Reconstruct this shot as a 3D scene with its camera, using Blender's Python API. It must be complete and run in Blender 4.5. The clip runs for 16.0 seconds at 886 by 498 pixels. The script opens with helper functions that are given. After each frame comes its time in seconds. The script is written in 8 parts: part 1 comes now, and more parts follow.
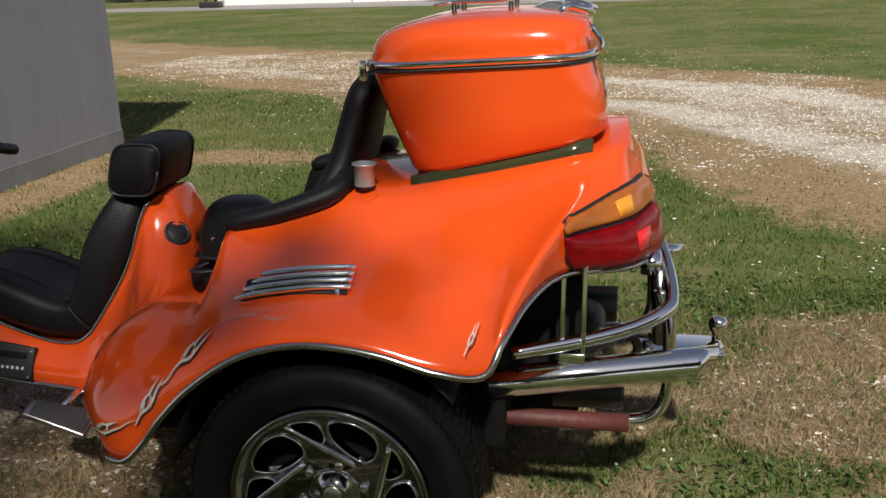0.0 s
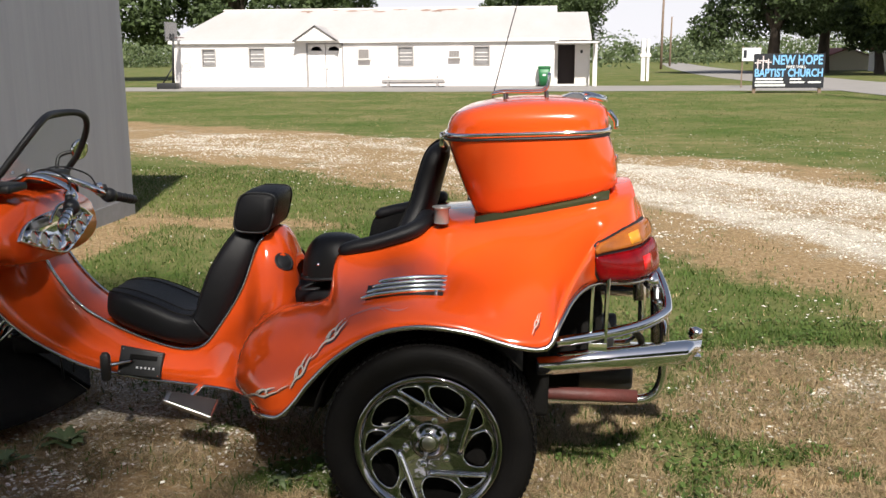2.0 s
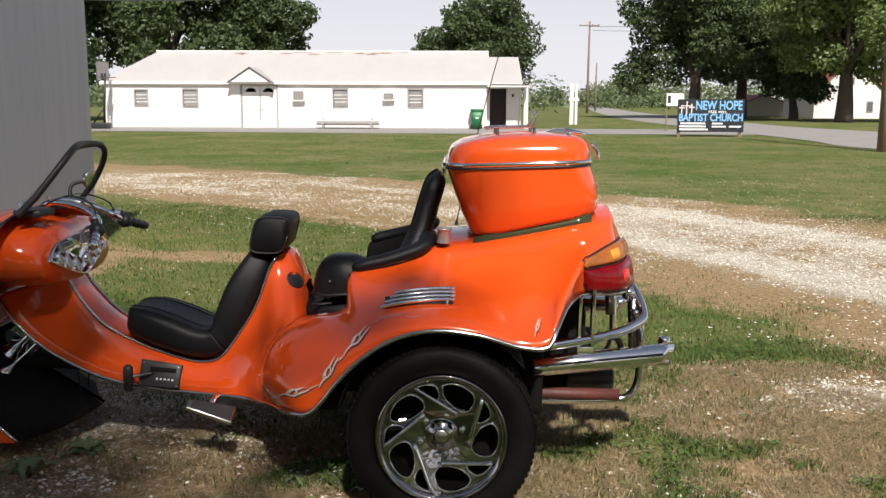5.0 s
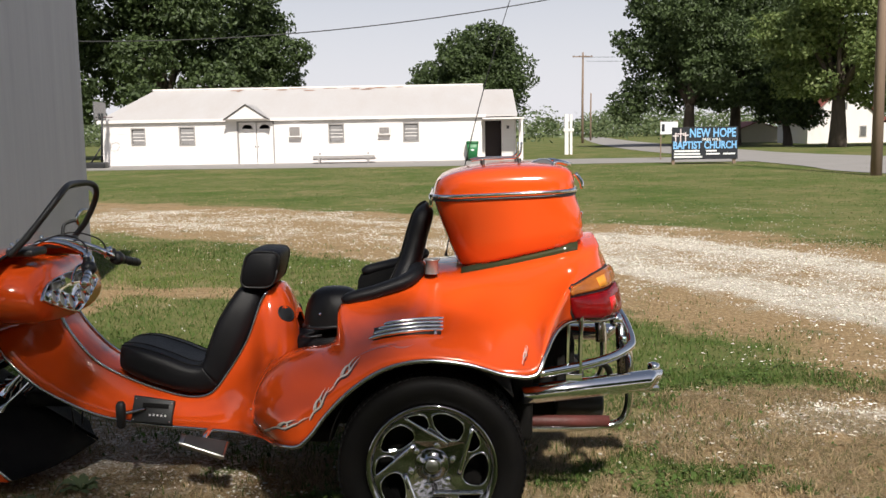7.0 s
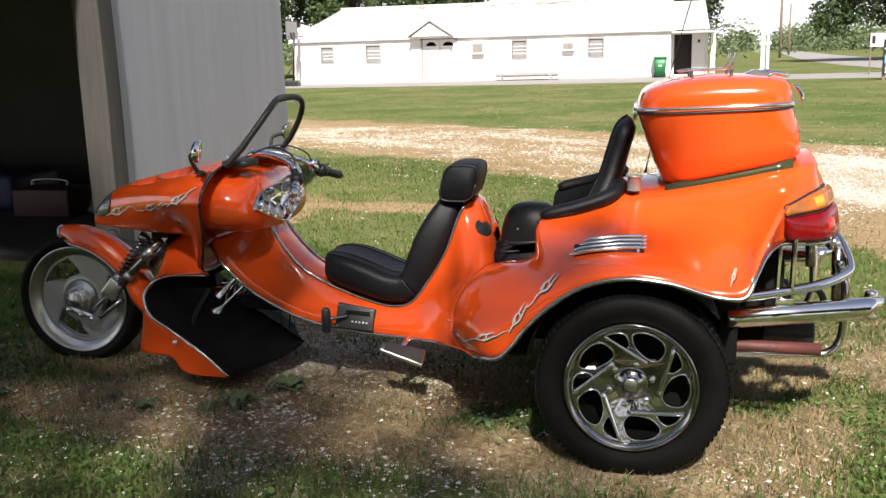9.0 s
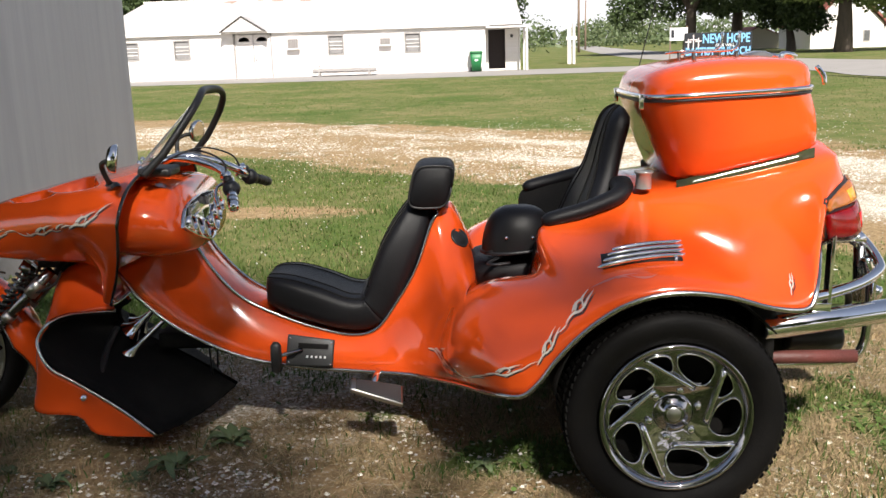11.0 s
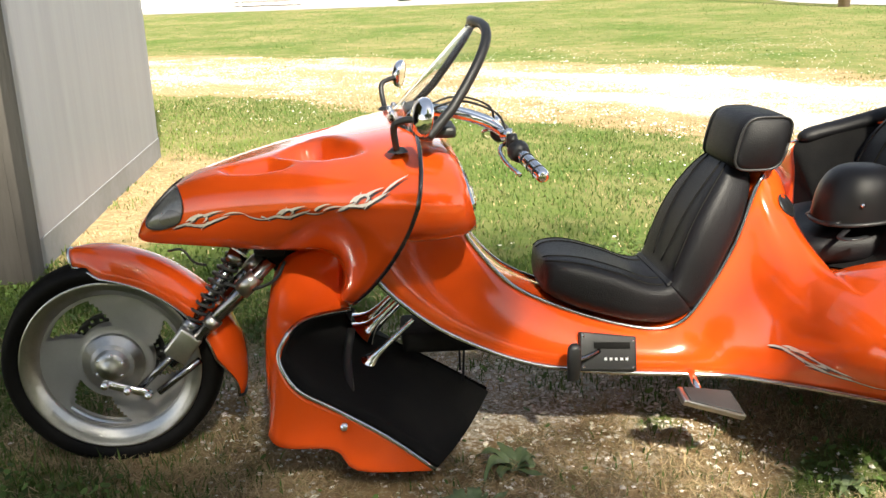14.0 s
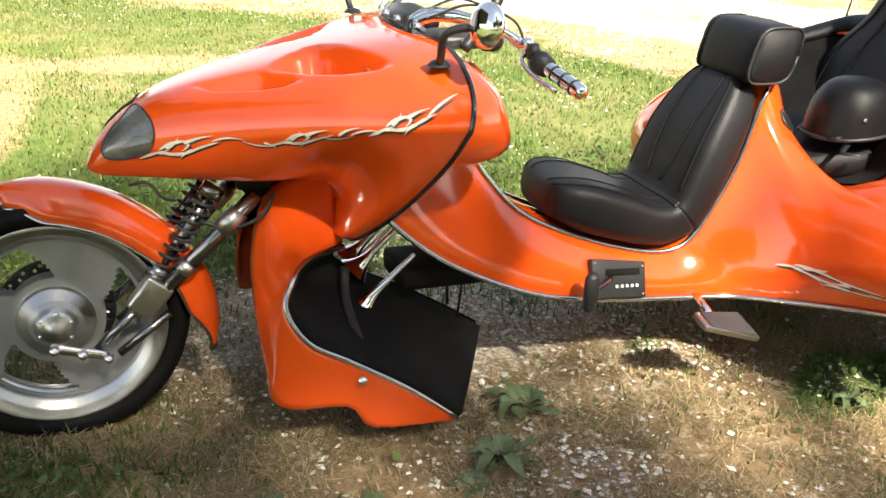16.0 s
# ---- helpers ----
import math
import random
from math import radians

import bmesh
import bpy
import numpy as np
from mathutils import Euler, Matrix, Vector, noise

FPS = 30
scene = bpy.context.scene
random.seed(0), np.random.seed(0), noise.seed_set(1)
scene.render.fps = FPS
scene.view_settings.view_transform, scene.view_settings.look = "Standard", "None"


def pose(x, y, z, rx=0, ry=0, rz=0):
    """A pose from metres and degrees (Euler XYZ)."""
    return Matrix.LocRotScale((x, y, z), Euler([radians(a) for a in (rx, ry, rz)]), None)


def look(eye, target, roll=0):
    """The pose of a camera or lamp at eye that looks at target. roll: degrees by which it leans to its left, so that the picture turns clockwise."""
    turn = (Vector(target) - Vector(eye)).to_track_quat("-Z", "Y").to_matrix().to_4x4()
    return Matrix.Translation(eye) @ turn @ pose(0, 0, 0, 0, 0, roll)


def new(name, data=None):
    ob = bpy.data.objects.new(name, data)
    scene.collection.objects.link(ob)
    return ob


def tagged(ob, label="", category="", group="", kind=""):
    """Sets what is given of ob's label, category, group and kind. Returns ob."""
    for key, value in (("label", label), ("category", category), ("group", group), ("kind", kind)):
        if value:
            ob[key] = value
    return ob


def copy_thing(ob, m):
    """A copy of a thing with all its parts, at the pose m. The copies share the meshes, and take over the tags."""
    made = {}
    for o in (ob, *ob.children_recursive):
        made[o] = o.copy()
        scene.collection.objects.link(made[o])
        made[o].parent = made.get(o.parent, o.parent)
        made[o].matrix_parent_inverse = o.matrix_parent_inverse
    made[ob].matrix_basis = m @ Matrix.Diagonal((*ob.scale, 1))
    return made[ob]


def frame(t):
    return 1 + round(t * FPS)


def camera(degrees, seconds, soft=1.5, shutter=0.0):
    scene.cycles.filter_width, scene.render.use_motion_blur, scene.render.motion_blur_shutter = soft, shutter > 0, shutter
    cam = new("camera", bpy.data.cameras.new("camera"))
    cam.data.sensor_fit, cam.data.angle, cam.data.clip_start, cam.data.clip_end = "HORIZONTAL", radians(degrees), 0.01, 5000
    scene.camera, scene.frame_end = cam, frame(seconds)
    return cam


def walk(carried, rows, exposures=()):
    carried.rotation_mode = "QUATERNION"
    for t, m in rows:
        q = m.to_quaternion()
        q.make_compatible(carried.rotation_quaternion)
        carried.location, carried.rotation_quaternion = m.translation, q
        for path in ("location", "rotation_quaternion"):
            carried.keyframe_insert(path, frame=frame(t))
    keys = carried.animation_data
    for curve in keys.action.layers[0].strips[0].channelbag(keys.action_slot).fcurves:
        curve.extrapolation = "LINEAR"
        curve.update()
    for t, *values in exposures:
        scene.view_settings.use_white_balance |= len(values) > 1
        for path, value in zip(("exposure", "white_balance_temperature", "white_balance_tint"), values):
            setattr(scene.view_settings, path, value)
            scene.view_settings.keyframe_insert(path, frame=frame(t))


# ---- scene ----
cam = camera(51.2, 16.0, 1.5)
EXPOSURES = [(0, 0.06, 6500, 10), (0.5, 0.24, 6500, 10), (1.5, 0.37, 6500, 10), (2.0, 0.56, 6500, 10), (3.5, 0.51, 6500, 10), (7.0, 0.31, 6500, 10), (7.5, 0.36, 6500, 10), (8.5, 0.96, 6500, 10), (9.5, 0.98, 6500, 10), (12.0, 0.81, 6500, 10.0), (13.0, 1.33, 6800, 7.5), (13.5, 1.81, 6950, 6.2), (14.5, 1.94, 7100, 5), (15.0, 1.86, 7100, 5), (15.5, 2.21, 7100, 5), (16, 2.31, 7100, 5)]
PATH = [
    (0, (0.073, -0.029, 1.426), (-0.233, 1.863, 0.854), -1.8),
    (0.5, (0.024, -0.308, 1.413), (-0.152, 1.605, 0.854), 0.2),
    (1, (-0.045, -0.488, 1.441), (-0.281, 1.43, 0.925), -2.0),
    (1.5, (-0.168, -0.696, 1.439), (-0.436, 1.246, 1.045), -3.5),
    (2, (-0.176, -0.903, 1.466), (-0.363, 1.047, 1.065), -0.4),
    (2.5, (-0.129, -1.038, 1.434), (-0.123, 0.9, 0.94), 1.9),
    (3, (-0.264, -1.119, 1.448), (-0.263, 0.834, 1.017), 2.5),
    (3.5, (-0.462, -1.182, 1.445), (-0.397, 0.789, 1.111), -0.8),
    (3.7, (-0.476, -1.199, 1.451), (-0.437, 0.776, 1.138), -0.6),
    (5.8, (-0.372, -1.345, 1.45), (-0.412, 0.63, 1.137), 0.2),
    (6, (-0.367, -1.348, 1.451), (-0.381, 0.631, 1.164), -0.0),
    (6.5, (-0.363, -1.341, 1.455), (-0.37, 0.645, 1.217), -0.7),
    (7, (-0.373, -1.343, 1.45), (-0.406, 0.642, 1.206), -1.0),
    (7.5, (-0.414, -1.342, 1.44), (-0.608, 0.627, 1.15), -1.3),
    (8, (-0.445, -1.33, 1.437), (-0.893, 0.586, 1.08), -1.9),
    (8.5, (-0.438, -1.333, 1.435), (-0.888, 0.576, 1.044), -1.5),
    (9, (-0.455, -1.317, 1.432), (-0.869, 0.596, 1.024), -1.6),
    (9.5, (-0.629, -1.243, 1.425), (-0.942, 0.681, 0.978), -0.2),
    (9.7, (-0.715, -1.202, 1.415), (-0.97, 0.729, 0.959), -0.1),
    (11.8, (-1.404, -0.627, 1.397), (-1.221, 1.321, 0.98), -1.9),
    (12, (-1.502, -0.59, 1.406), (-1.269, 1.349, 0.976), -1.6),
    (12.5, (-1.722, -0.433, 1.386), (-1.649, 1.514, 0.935), -1.5),
    (13, (-1.866, -0.258, 1.402), (-1.975, 1.663, 0.855), -2.7),
    (13.5, (-2.058, -0.191, 1.387), (-2.232, 1.724, 0.838), -2.8),
    (14, (-2.288, -0.085, 1.408), (-2.117, 1.823, 0.834), -2.0),
    (14.5, (-2.382, 0.101, 1.386), (-2.029, 1.974, 0.781), -1.6),
    (15, (-2.472, 0.256, 1.395), (-2.076, 2.077, 0.668), -3.4),
    (15.5, (-2.658, 0.244, 1.381), (-2.081, 1.983, 0.579), -1.6),
    (16, (-2.812, 0.316, 1.389), (-2.197, 2.053, 0.612), 1.1),
]
LEVEL = pose(0, 0, 0, 0, 1.35, 0)  # the trike stands on ground that falls a little towards its tail
walk(cam, [(t, look(eye, target, roll)) for t, eye, target, roll in PATH], EXPOSURES)

# ---- light ----
SUN = Vector((0.14, -0.71, 0.70)).normalized()
world = bpy.data.worlds.new("sky")
scene.world = world
world.use_nodes = True
wn = world.node_tree
sky = wn.nodes.new("ShaderNodeTexSky")
sky.sky_type = "NISHITA"
sky.sun_disc = False
sky.sun_elevation = math.asin(SUN.z)
sky.sun_rotation = math.atan2(SUN.x, SUN.y)
sky.air_density, sky.dust_density, sky.ozone_density = 1.0, 1.2, 1.0
wn.nodes["Background"].inputs["Strength"].default_value = 0.05
haze = wn.nodes.new("ShaderNodeMix")  # summer haze, thick at the horizon and thin overhead
haze.data_type = "RGBA"
haze.inputs["B"].default_value = (14.2, 14.0, 14.9, 1)
way = wn.nodes.new("ShaderNodeTexCoord")
up = wn.nodes.new("ShaderNodeSeparateXYZ")
wn.links.new(way.outputs["Generated"], up.inputs[0])
thin = wn.nodes.new("ShaderNodeMapRange")
thin.interpolation_type = "SMOOTHSTEP"
thin.inputs["From Min"].default_value, thin.inputs["From Max"].default_value = -0.05, 0.45
thin.inputs["To Min"].default_value, thin.inputs["To Max"].default_value = 0.92, 0.08
wn.links.new(up.outputs["Z"], thin.inputs["Value"])
wn.links.new(thin.outputs[0], haze.inputs["Factor"])
wn.links.new(sky.outputs[0], haze.inputs["A"])
wn.links.new(haze.outputs["Result"], wn.nodes["Background"].inputs["Color"])
sun = new("sun", bpy.data.lights.new("sun", "SUN"))
sun.data.energy, sun.data.angle, sun.data.color = 5.0, radians(2.2), (1.0, 0.95, 0.87)
sun.matrix_world = look(SUN * 30, (0, 0, 0))


# ---- materials ----
def mat(name, color, rough=0.5, metal=0.0, coat=0.0, vary=0.0, scale=8.0, dark=None, bump=0.0, bump_scale=60.0,
        object_random=0.0, spec=0.5, stretch=(1, 1, 1)):
    """Principled surface whose colour wanders to `dark` at two scales, with fine relief."""
    m = bpy.data.materials.new(name)
    m.use_nodes = True
    nt = m.node_tree
    p = nt.nodes["Principled BSDF"]
    p.inputs["Roughness"].default_value, p.inputs["Metallic"].default_value = rough, metal
    p.inputs["Coat Weight"].default_value, p.inputs["Coat Roughness"].default_value = coat, 0.03
    p.inputs["Specular IOR Level"].default_value = spec
    p.inputs["Base Color"].default_value = (*color, 1)
    if vary or bump:
        tc = nt.nodes.new("ShaderNodeTexCoord")
        mp = nt.nodes.new("ShaderNodeMapping")
        mp.inputs["Scale"].default_value = stretch
        nt.links.new(tc.outputs["Object"], mp.inputs["Vector"])
    if vary:
        n1, n2 = nt.nodes.new("ShaderNodeTexNoise"), nt.nodes.new("ShaderNodeTexNoise")
        n1.inputs["Scale"].default_value, n1.inputs["Detail"].default_value = scale, 5
        n2.inputs["Scale"].default_value, n2.inputs["Detail"].default_value = scale * 7.3, 3
        mixf = nt.nodes.new("ShaderNodeMath")
        mixf.operation = "MULTIPLY_ADD"
        mixf.inputs[1].default_value = 0.45
        for n in (n1, n2):
            nt.links.new(mp.outputs[0], n.inputs["Vector"])
        nt.links.new(n2.outputs["Fac"], mixf.inputs[0])
        nt.links.new(n1.outputs["Fac"], mixf.inputs[2])
        ramp = nt.nodes.new("ShaderNodeMapRange")
        ramp.inputs["From Min"].default_value, ramp.inputs["From Max"].default_value = 0.45, 1.0
        ramp.inputs["To Max"].default_value = vary
        nt.links.new(mixf.outputs[0], ramp.inputs["Value"])
        mx = nt.nodes.new("ShaderNodeMix")
        mx.data_type = "RGBA"
        mx.inputs["A"].default_value = (*color, 1)
        mx.inputs["B"].default_value = (*(dark or [c * 0.45 for c in color]), 1)
        nt.links.new(ramp.outputs[0], mx.inputs["Factor"])
        out = mx.outputs["Result"]
        if object_random:
            oi = nt.nodes.new("ShaderNodeObjectInfo")
            hs = nt.nodes.new("ShaderNodeHueSaturation")
            mr = nt.nodes.new("ShaderNodeMapRange")
            mr.inputs["To Min"].default_value, mr.inputs["To Max"].default_value = 1 - object_random, 1 + object_random
            nt.links.new(oi.outputs["Random"], mr.inputs["Value"])
            nt.links.new(mr.outputs[0], hs.inputs["Value"])
            nt.links.new(out, hs.inputs["Color"])
            out = hs.outputs[0]
        nt.links.new(out, p.inputs["Base Color"])
    if bump:
        nb = nt.nodes.new("ShaderNodeTexNoise")
        nb.inputs["Scale"].default_value, nb.inputs["Detail"].default_value = bump_scale, 4
        nt.links.new(mp.outputs[0], nb.inputs["Vector"])
        bp = nt.nodes.new("ShaderNodeBump")
        bp.inputs["Strength"].default_value, bp.inputs["Distance"].default_value = bump, 0.01
        nt.links.new(nb.outputs["Fac"], bp.inputs["Height"])
        nt.links.new(bp.outputs[0], p.inputs["Normal"])
    return m


ORANGE = mat("orange_paint", (0.71, 0.080, 0.010), 0.13, 0.0, 0.5, 0.25, 2.0, (0.62, 0.060, 0.008), 0.012, 3.0)
CHROME = mat("chrome", (0.88, 0.88, 0.90), 0.07, 1.0, vary=0.25, scale=9.0, dark=(0.55, 0.53, 0.5))
WHEEL_CHROME = mat("cast_chrome", (0.44, 0.43, 0.44), 0.05, 1.0, vary=0.4, scale=14.0, dark=(0.22, 0.21, 0.21), bump=0.16, bump_scale=22.0)
ALLOY = mat("brushed_alloy", (0.55, 0.54, 0.51), 0.32, 1.0, vary=0.4, scale=20.0, bump=0.05)
SATIN = mat("satin_silver", (0.40, 0.395, 0.39), 0.34, 0.55, vary=0.4, scale=18.0, dark=(0.30, 0.295, 0.29), bump=0.05)
STEEL = mat("grey_steel", (0.30, 0.30, 0.31), 0.24, 1.0, vary=0.4, scale=15.0)
LEATHER = mat("black_vinyl", (0.0045, 0.0045, 0.006), 0.50, vary=0.4, scale=14.0, dark=(0.011, 0.0105, 0.011), bump=0.18, bump_scale=260.0, spec=0.27)
RUBBER = mat("tyre_rubber", (0.0035, 0.0032, 0.0034), 0.6, vary=0.6, scale=11.0, dark=(0.008, 0.007, 0.006), bump=0.12, bump_scale=120.0, spec=0.12)
BLACK = mat("black_plastic", (0.012, 0.012, 0.013), 0.45, vary=0.4, scale=20.0, dark=(0.03, 0.03, 0.03), bump=0.08)
MATT = mat("black_mat", (0.004, 0.004, 0.0045), 0.9, vary=0.5, scale=20.0, dark=(0.012, 0.011, 0.010), bump=0.4, bump_scale=300.0, spec=0.15)
DARK = mat("chassis_black", (0.005, 0.005, 0.005), 0.75, vary=0.5, scale=9.0, dark=(0.012, 0.010, 0.008), bump=0.2, spec=0.15)
TRIM = mat("edge_trim", (0.55, 0.54, 0.52), 0.18, 1.0, vary=0.3, scale=30.0)
RUST = mat("rust_red_pipe", (0.10, 0.022, 0.018), 0.6, vary=0.7, scale=14.0, dark=(0.045, 0.016, 0.012), bump=0.3)
DECAL = mat("silver_decal", (0.80, 0.72, 0.62), 0.3, 0.1, 0.5, 0.6, 40.0, (0.42, 0.36, 0.31))
DECAL_EDGE = mat("black_decal", (0.03, 0.012, 0.008), 0.4, 0.0, 0.5)
AMBER = mat("amber_lens", (0.40, 0.12, 0.016), 0.15, 0.0, 0.1, 0.6, 22.0, (0.20, 0.055, 0.02), spec=0.35)
RED = mat("red_lens", (0.21, 0.002, 0.004), 0.12, 0.0, 0.0, 0.8, 22.0, (0.07, 0.001, 0.003), spec=0.3)
# brighter lens colours that paint in each lamp's glint
BRIGHT_AMBER = mat("amber_glint", (0.80, 0.30, 0.03), 0.12, 0.0, 0.3, 0.3, 30.0)
BRIGHT_RED = mat("red_glint", (0.72, 0.02, 0.02), 0.10, 0.0, 0.3, 0.4, 30.0)
SMOKE = mat("smoked_lens", (0.065, 0.065, 0.07), 0.12, 0.0, 0.8, 0.8, 18.0, (0.17, 0.168, 0.165))
LAMP_DARK = mat("lamp_dark", (0.035, 0.034, 0.036), 0.15, 0.0, 0.6, 0.6, 30.0, (0.09, 0.085, 0.085))
HELMET = mat("matt_black_shell", (0.007, 0.0065, 0.0075), 0.42, vary=0.4, scale=10.0, dark=(0.012, 0.011, 0.011), bump=0.1, bump_scale=300.0, spec=0.28)
SIDING = mat("barn_metal", (0.30, 0.30, 0.335), 0.5, 0.1, vary=0.6, scale=2.0, dark=(0.20, 0.20, 0.23), bump=0.03, stretch=(1, 5, 0.22))
OLDWOOD = mat("weathered_wood", (0.062, 0.056, 0.050), 0.85, vary=0.9, scale=5.0, dark=(0.026, 0.023, 0.020), bump=0.5, bump_scale=40.0, stretch=(1, 1, 0.12))
WHITE = mat("white_siding", (0.78, 0.74, 0.72), 0.6, vary=0.2, scale=1.5, dark=(0.66, 0.61, 0.58), bump=0.05)
wnt = WHITE.node_tree
boards = wnt.nodes.new("ShaderNodeTexWave")
boards.bands_direction, boards.wave_profile = "Z", "SAW"
boards.inputs["Scale"].default_value = 1.75
wnt.links.new(next(n for n in wnt.nodes if n.type == "TEX_COORD").outputs["Object"], boards.inputs["Vector"])
lap = wnt.nodes.new("ShaderNodeBump")
lap.inputs["Strength"].default_value, lap.inputs["Distance"].default_value = 0.6, 0.02
wnt.links.new(boards.outputs["Fac"], lap.inputs["Height"])
wnt.links.new(lap.outputs[0], wnt.nodes["Principled BSDF"].inputs["Normal"])
ROOF = mat("white_roof", (0.50, 0.48, 0.475), 0.5, vary=0.45, scale=1.1, dark=(0.42, 0.37, 0.34), stretch=(1, 0.3, 1))
WIN = mat("window_glass", (0.26, 0.25, 0.25), 0.15, vary=0.5, scale=3.0, dark=(0.17, 0.165, 0.165))
GREY_TRIM = mat("grey_frame", (0.34, 0.32, 0.31), 0.6, vary=0.3, scale=5.0)
ASPHALT = mat("pale_asphalt", (0.30, 0.28, 0.265), 0.9, vary=0.6, scale=0.6, dark=(0.22, 0.205, 0.19), bump=0.3, bump_scale=30.0)
BIN = mat("green_plastic", (0.015, 0.16, 0.05), 0.45, vary=0.3, scale=6.0)
SIGNBLACK = mat("sign_black", (0.012, 0.014, 0.02), 0.5, vary=0.3, scale=4.0)
SIGNBLUE = mat("sign_blue", (0.20, 0.46, 0.78), 0.5)
SIGNWHITE = mat("sign_white", (0.78, 0.78, 0.78), 0.5, vary=0.2, scale=6.0)
BARK = mat("bark", (0.10, 0.075, 0.055), 0.9, vary=0.8, scale=6.0, dark=(0.045, 0.035, 0.028), bump=0.6, bump_scale=25.0, stretch=(1, 1, 0.25))
POLEWOOD = mat("pole_wood", (0.24, 0.17, 0.12), 0.9, vary=0.7, scale=5.0, dark=(0.14, 0.10, 0.075), stretch=(1, 1, 0.1))
# barn metal coloured dark to stand for the shade inside
SHADED_METAL = mat("shaded_metal", (0.055, 0.05, 0.045), 0.8, vary=0.6, scale=2.0, dark=(0.03, 0.027, 0.024), bump=0.1)
WIRE = mat("wire", (0.03, 0.03, 0.03), 0.6)


# ---- tools ----
CENTRE = 2.48  # the trike's middle line
ORG = {}


def spline(keys, n, closed=False):
    """n points along a smooth curve through the keys (centripetal in index)."""
    k = np.array(keys, float)
    m = len(k)
    if closed:
        k = np.vstack([k[-1], k, k[0], k[1]])
        t = np.linspace(0, m, n, endpoint=False)
    else:
        k = np.vstack([2 * k[0] - k[1], k, 2 * k[-1] - k[-2]])
        t = np.linspace(0, m - 1, n)
    i = np.minimum(t.astype(int), len(k) - 4)
    f = (t - i)[:, None]
    p0, p1, p2, p3 = k[i], k[i + 1], k[i + 2], k[i + 3]
    return 0.5 * (2 * p1 + (p2 - p0) * f + (2 * p0 - 5 * p1 + 4 * p2 - p3) * f ** 2 + (3 * p1 - p0 - 3 * p2 + p3) * f ** 3)


def grid(bm, pts, close_u=False, close_v=False, cap=False):
    """Skin an array of points [u][v]."""
    pts = np.asarray(pts)
    nu, nv = pts.shape[:2]
    vs = [[bm.verts.new(p) for p in row] for row in pts]
    for i in range(nu if close_u else nu - 1):
        for j in range(nv if close_v else nv - 1):
            a, b, c, d = vs[i][j], vs[(i + 1) % nu][j], vs[(i + 1) % nu][(j + 1) % nv], vs[i][(j + 1) % nv]
            if len({a, b, c, d}) == 4:
                bm.faces.new((a, b, c, d))
    if cap and close_v:
        bm.faces.new(vs[0][::-1])
        bm.faces.new(vs[-1])
    return vs


def tube(bm, path, r, sides=10, cap=True, squash=None):
    """A round bar along a path; r may be one number or one for each point."""
    p = np.array(path, float)
    n = len(p)
    r = np.broadcast_to(np.asarray(r, float), (n,))
    t = np.gradient(p, axis=0)
    t /= np.linalg.norm(t, axis=1)[:, None] + 1e-12
    ref = np.array([0, 0, 1.0]) if abs(t[0][2]) < 0.9 else np.array([0, 1.0, 0])
    rings, u = [], None
    for i in range(n):
        u = ref - t[i] * (ref @ t[i]) if u is None else u - t[i] * (u @ t[i])
        u /= np.linalg.norm(u)
        w = np.cross(t[i], u)
        a = np.linspace(0, 2 * np.pi, sides, endpoint=False)[:, None]
        s = squash or (1, 1)
        rings.append(p[i] + r[i] * (np.cos(a) * u * s[0] + np.sin(a) * w * s[1]))
    grid(bm, np.array(rings), close_v=True, cap=cap)


def lathe(bm, profile, centre, axis="y", seg=48, close=True):
    """Turn (radius, along) pairs about an axis through centre."""
    a = np.linspace(0, 2 * np.pi, seg, endpoint=False)
    rows = []
    for r, h in profile:
        c, s, k = r * np.cos(a), r * np.sin(a), np.full(seg, h)
        rows.append(np.stack({"y": (c, k, s), "z": (c, s, k), "x": (k, c, s)}[axis], 1) + centre)
    grid(bm, np.array(rows), close_v=True)


def slab(bm, lo, hi, bevel=0.0, m=None):
    """A box between two corners, its edges rounded by bevel."""
    lo, hi = np.minimum(lo, hi), np.maximum(lo, hi)
    mid, size = (lo + hi) / 2, hi - lo
    r = bmesh.ops.create_cube(bm, size=1, matrix=Matrix.LocRotScale(Vector(mid), None, Vector(size)))
    vs = r["verts"]
    if bevel:
        es = list({e for v in vs for e in v.link_edges})
        o = bmesh.ops.bevel(bm, geom=es, offset=bevel, segments=2, profile=0.7, affect="EDGES")
        vs = list({v for f in o["faces"] for v in f.verts} | {v for v in vs if v.is_valid})
    if m is not None:
        bmesh.ops.transform(bm, matrix=m, verts=vs)
    return vs


def oval(cx, cy, z, rx, ry, power=3.0, n=32):
    """A rounded rectangle in the horizontal plane."""
    a = np.linspace(0, 2 * np.pi, n, endpoint=False)
    c, s = np.cos(a), np.sin(a)
    return np.stack([cx + rx * np.sign(c) * np.abs(c) ** (2 / power), cy + ry * np.sign(s) * np.abs(s) ** (2 / power), np.full(n, z)], 1)


def mirror(bm):
    """Add the other half across the trike's middle line."""
    g = bm.verts[:] + bm.edges[:] + bm.faces[:]
    d = bmesh.ops.duplicate(bm, geom=g)
    vs = [e for e in d["geom"] if isinstance(e, bmesh.types.BMVert)]
    for v in vs:
        v.co.y = 2 * CENTRE - v.co.y
    bmesh.ops.reverse_faces(bm, faces=[e for e in d["geom"] if isinstance(e, bmesh.types.BMFace)])


def other_side(points):
    p = np.array(points, float)
    p[:, 1] = 2 * CENTRE - p[:, 1]
    return p


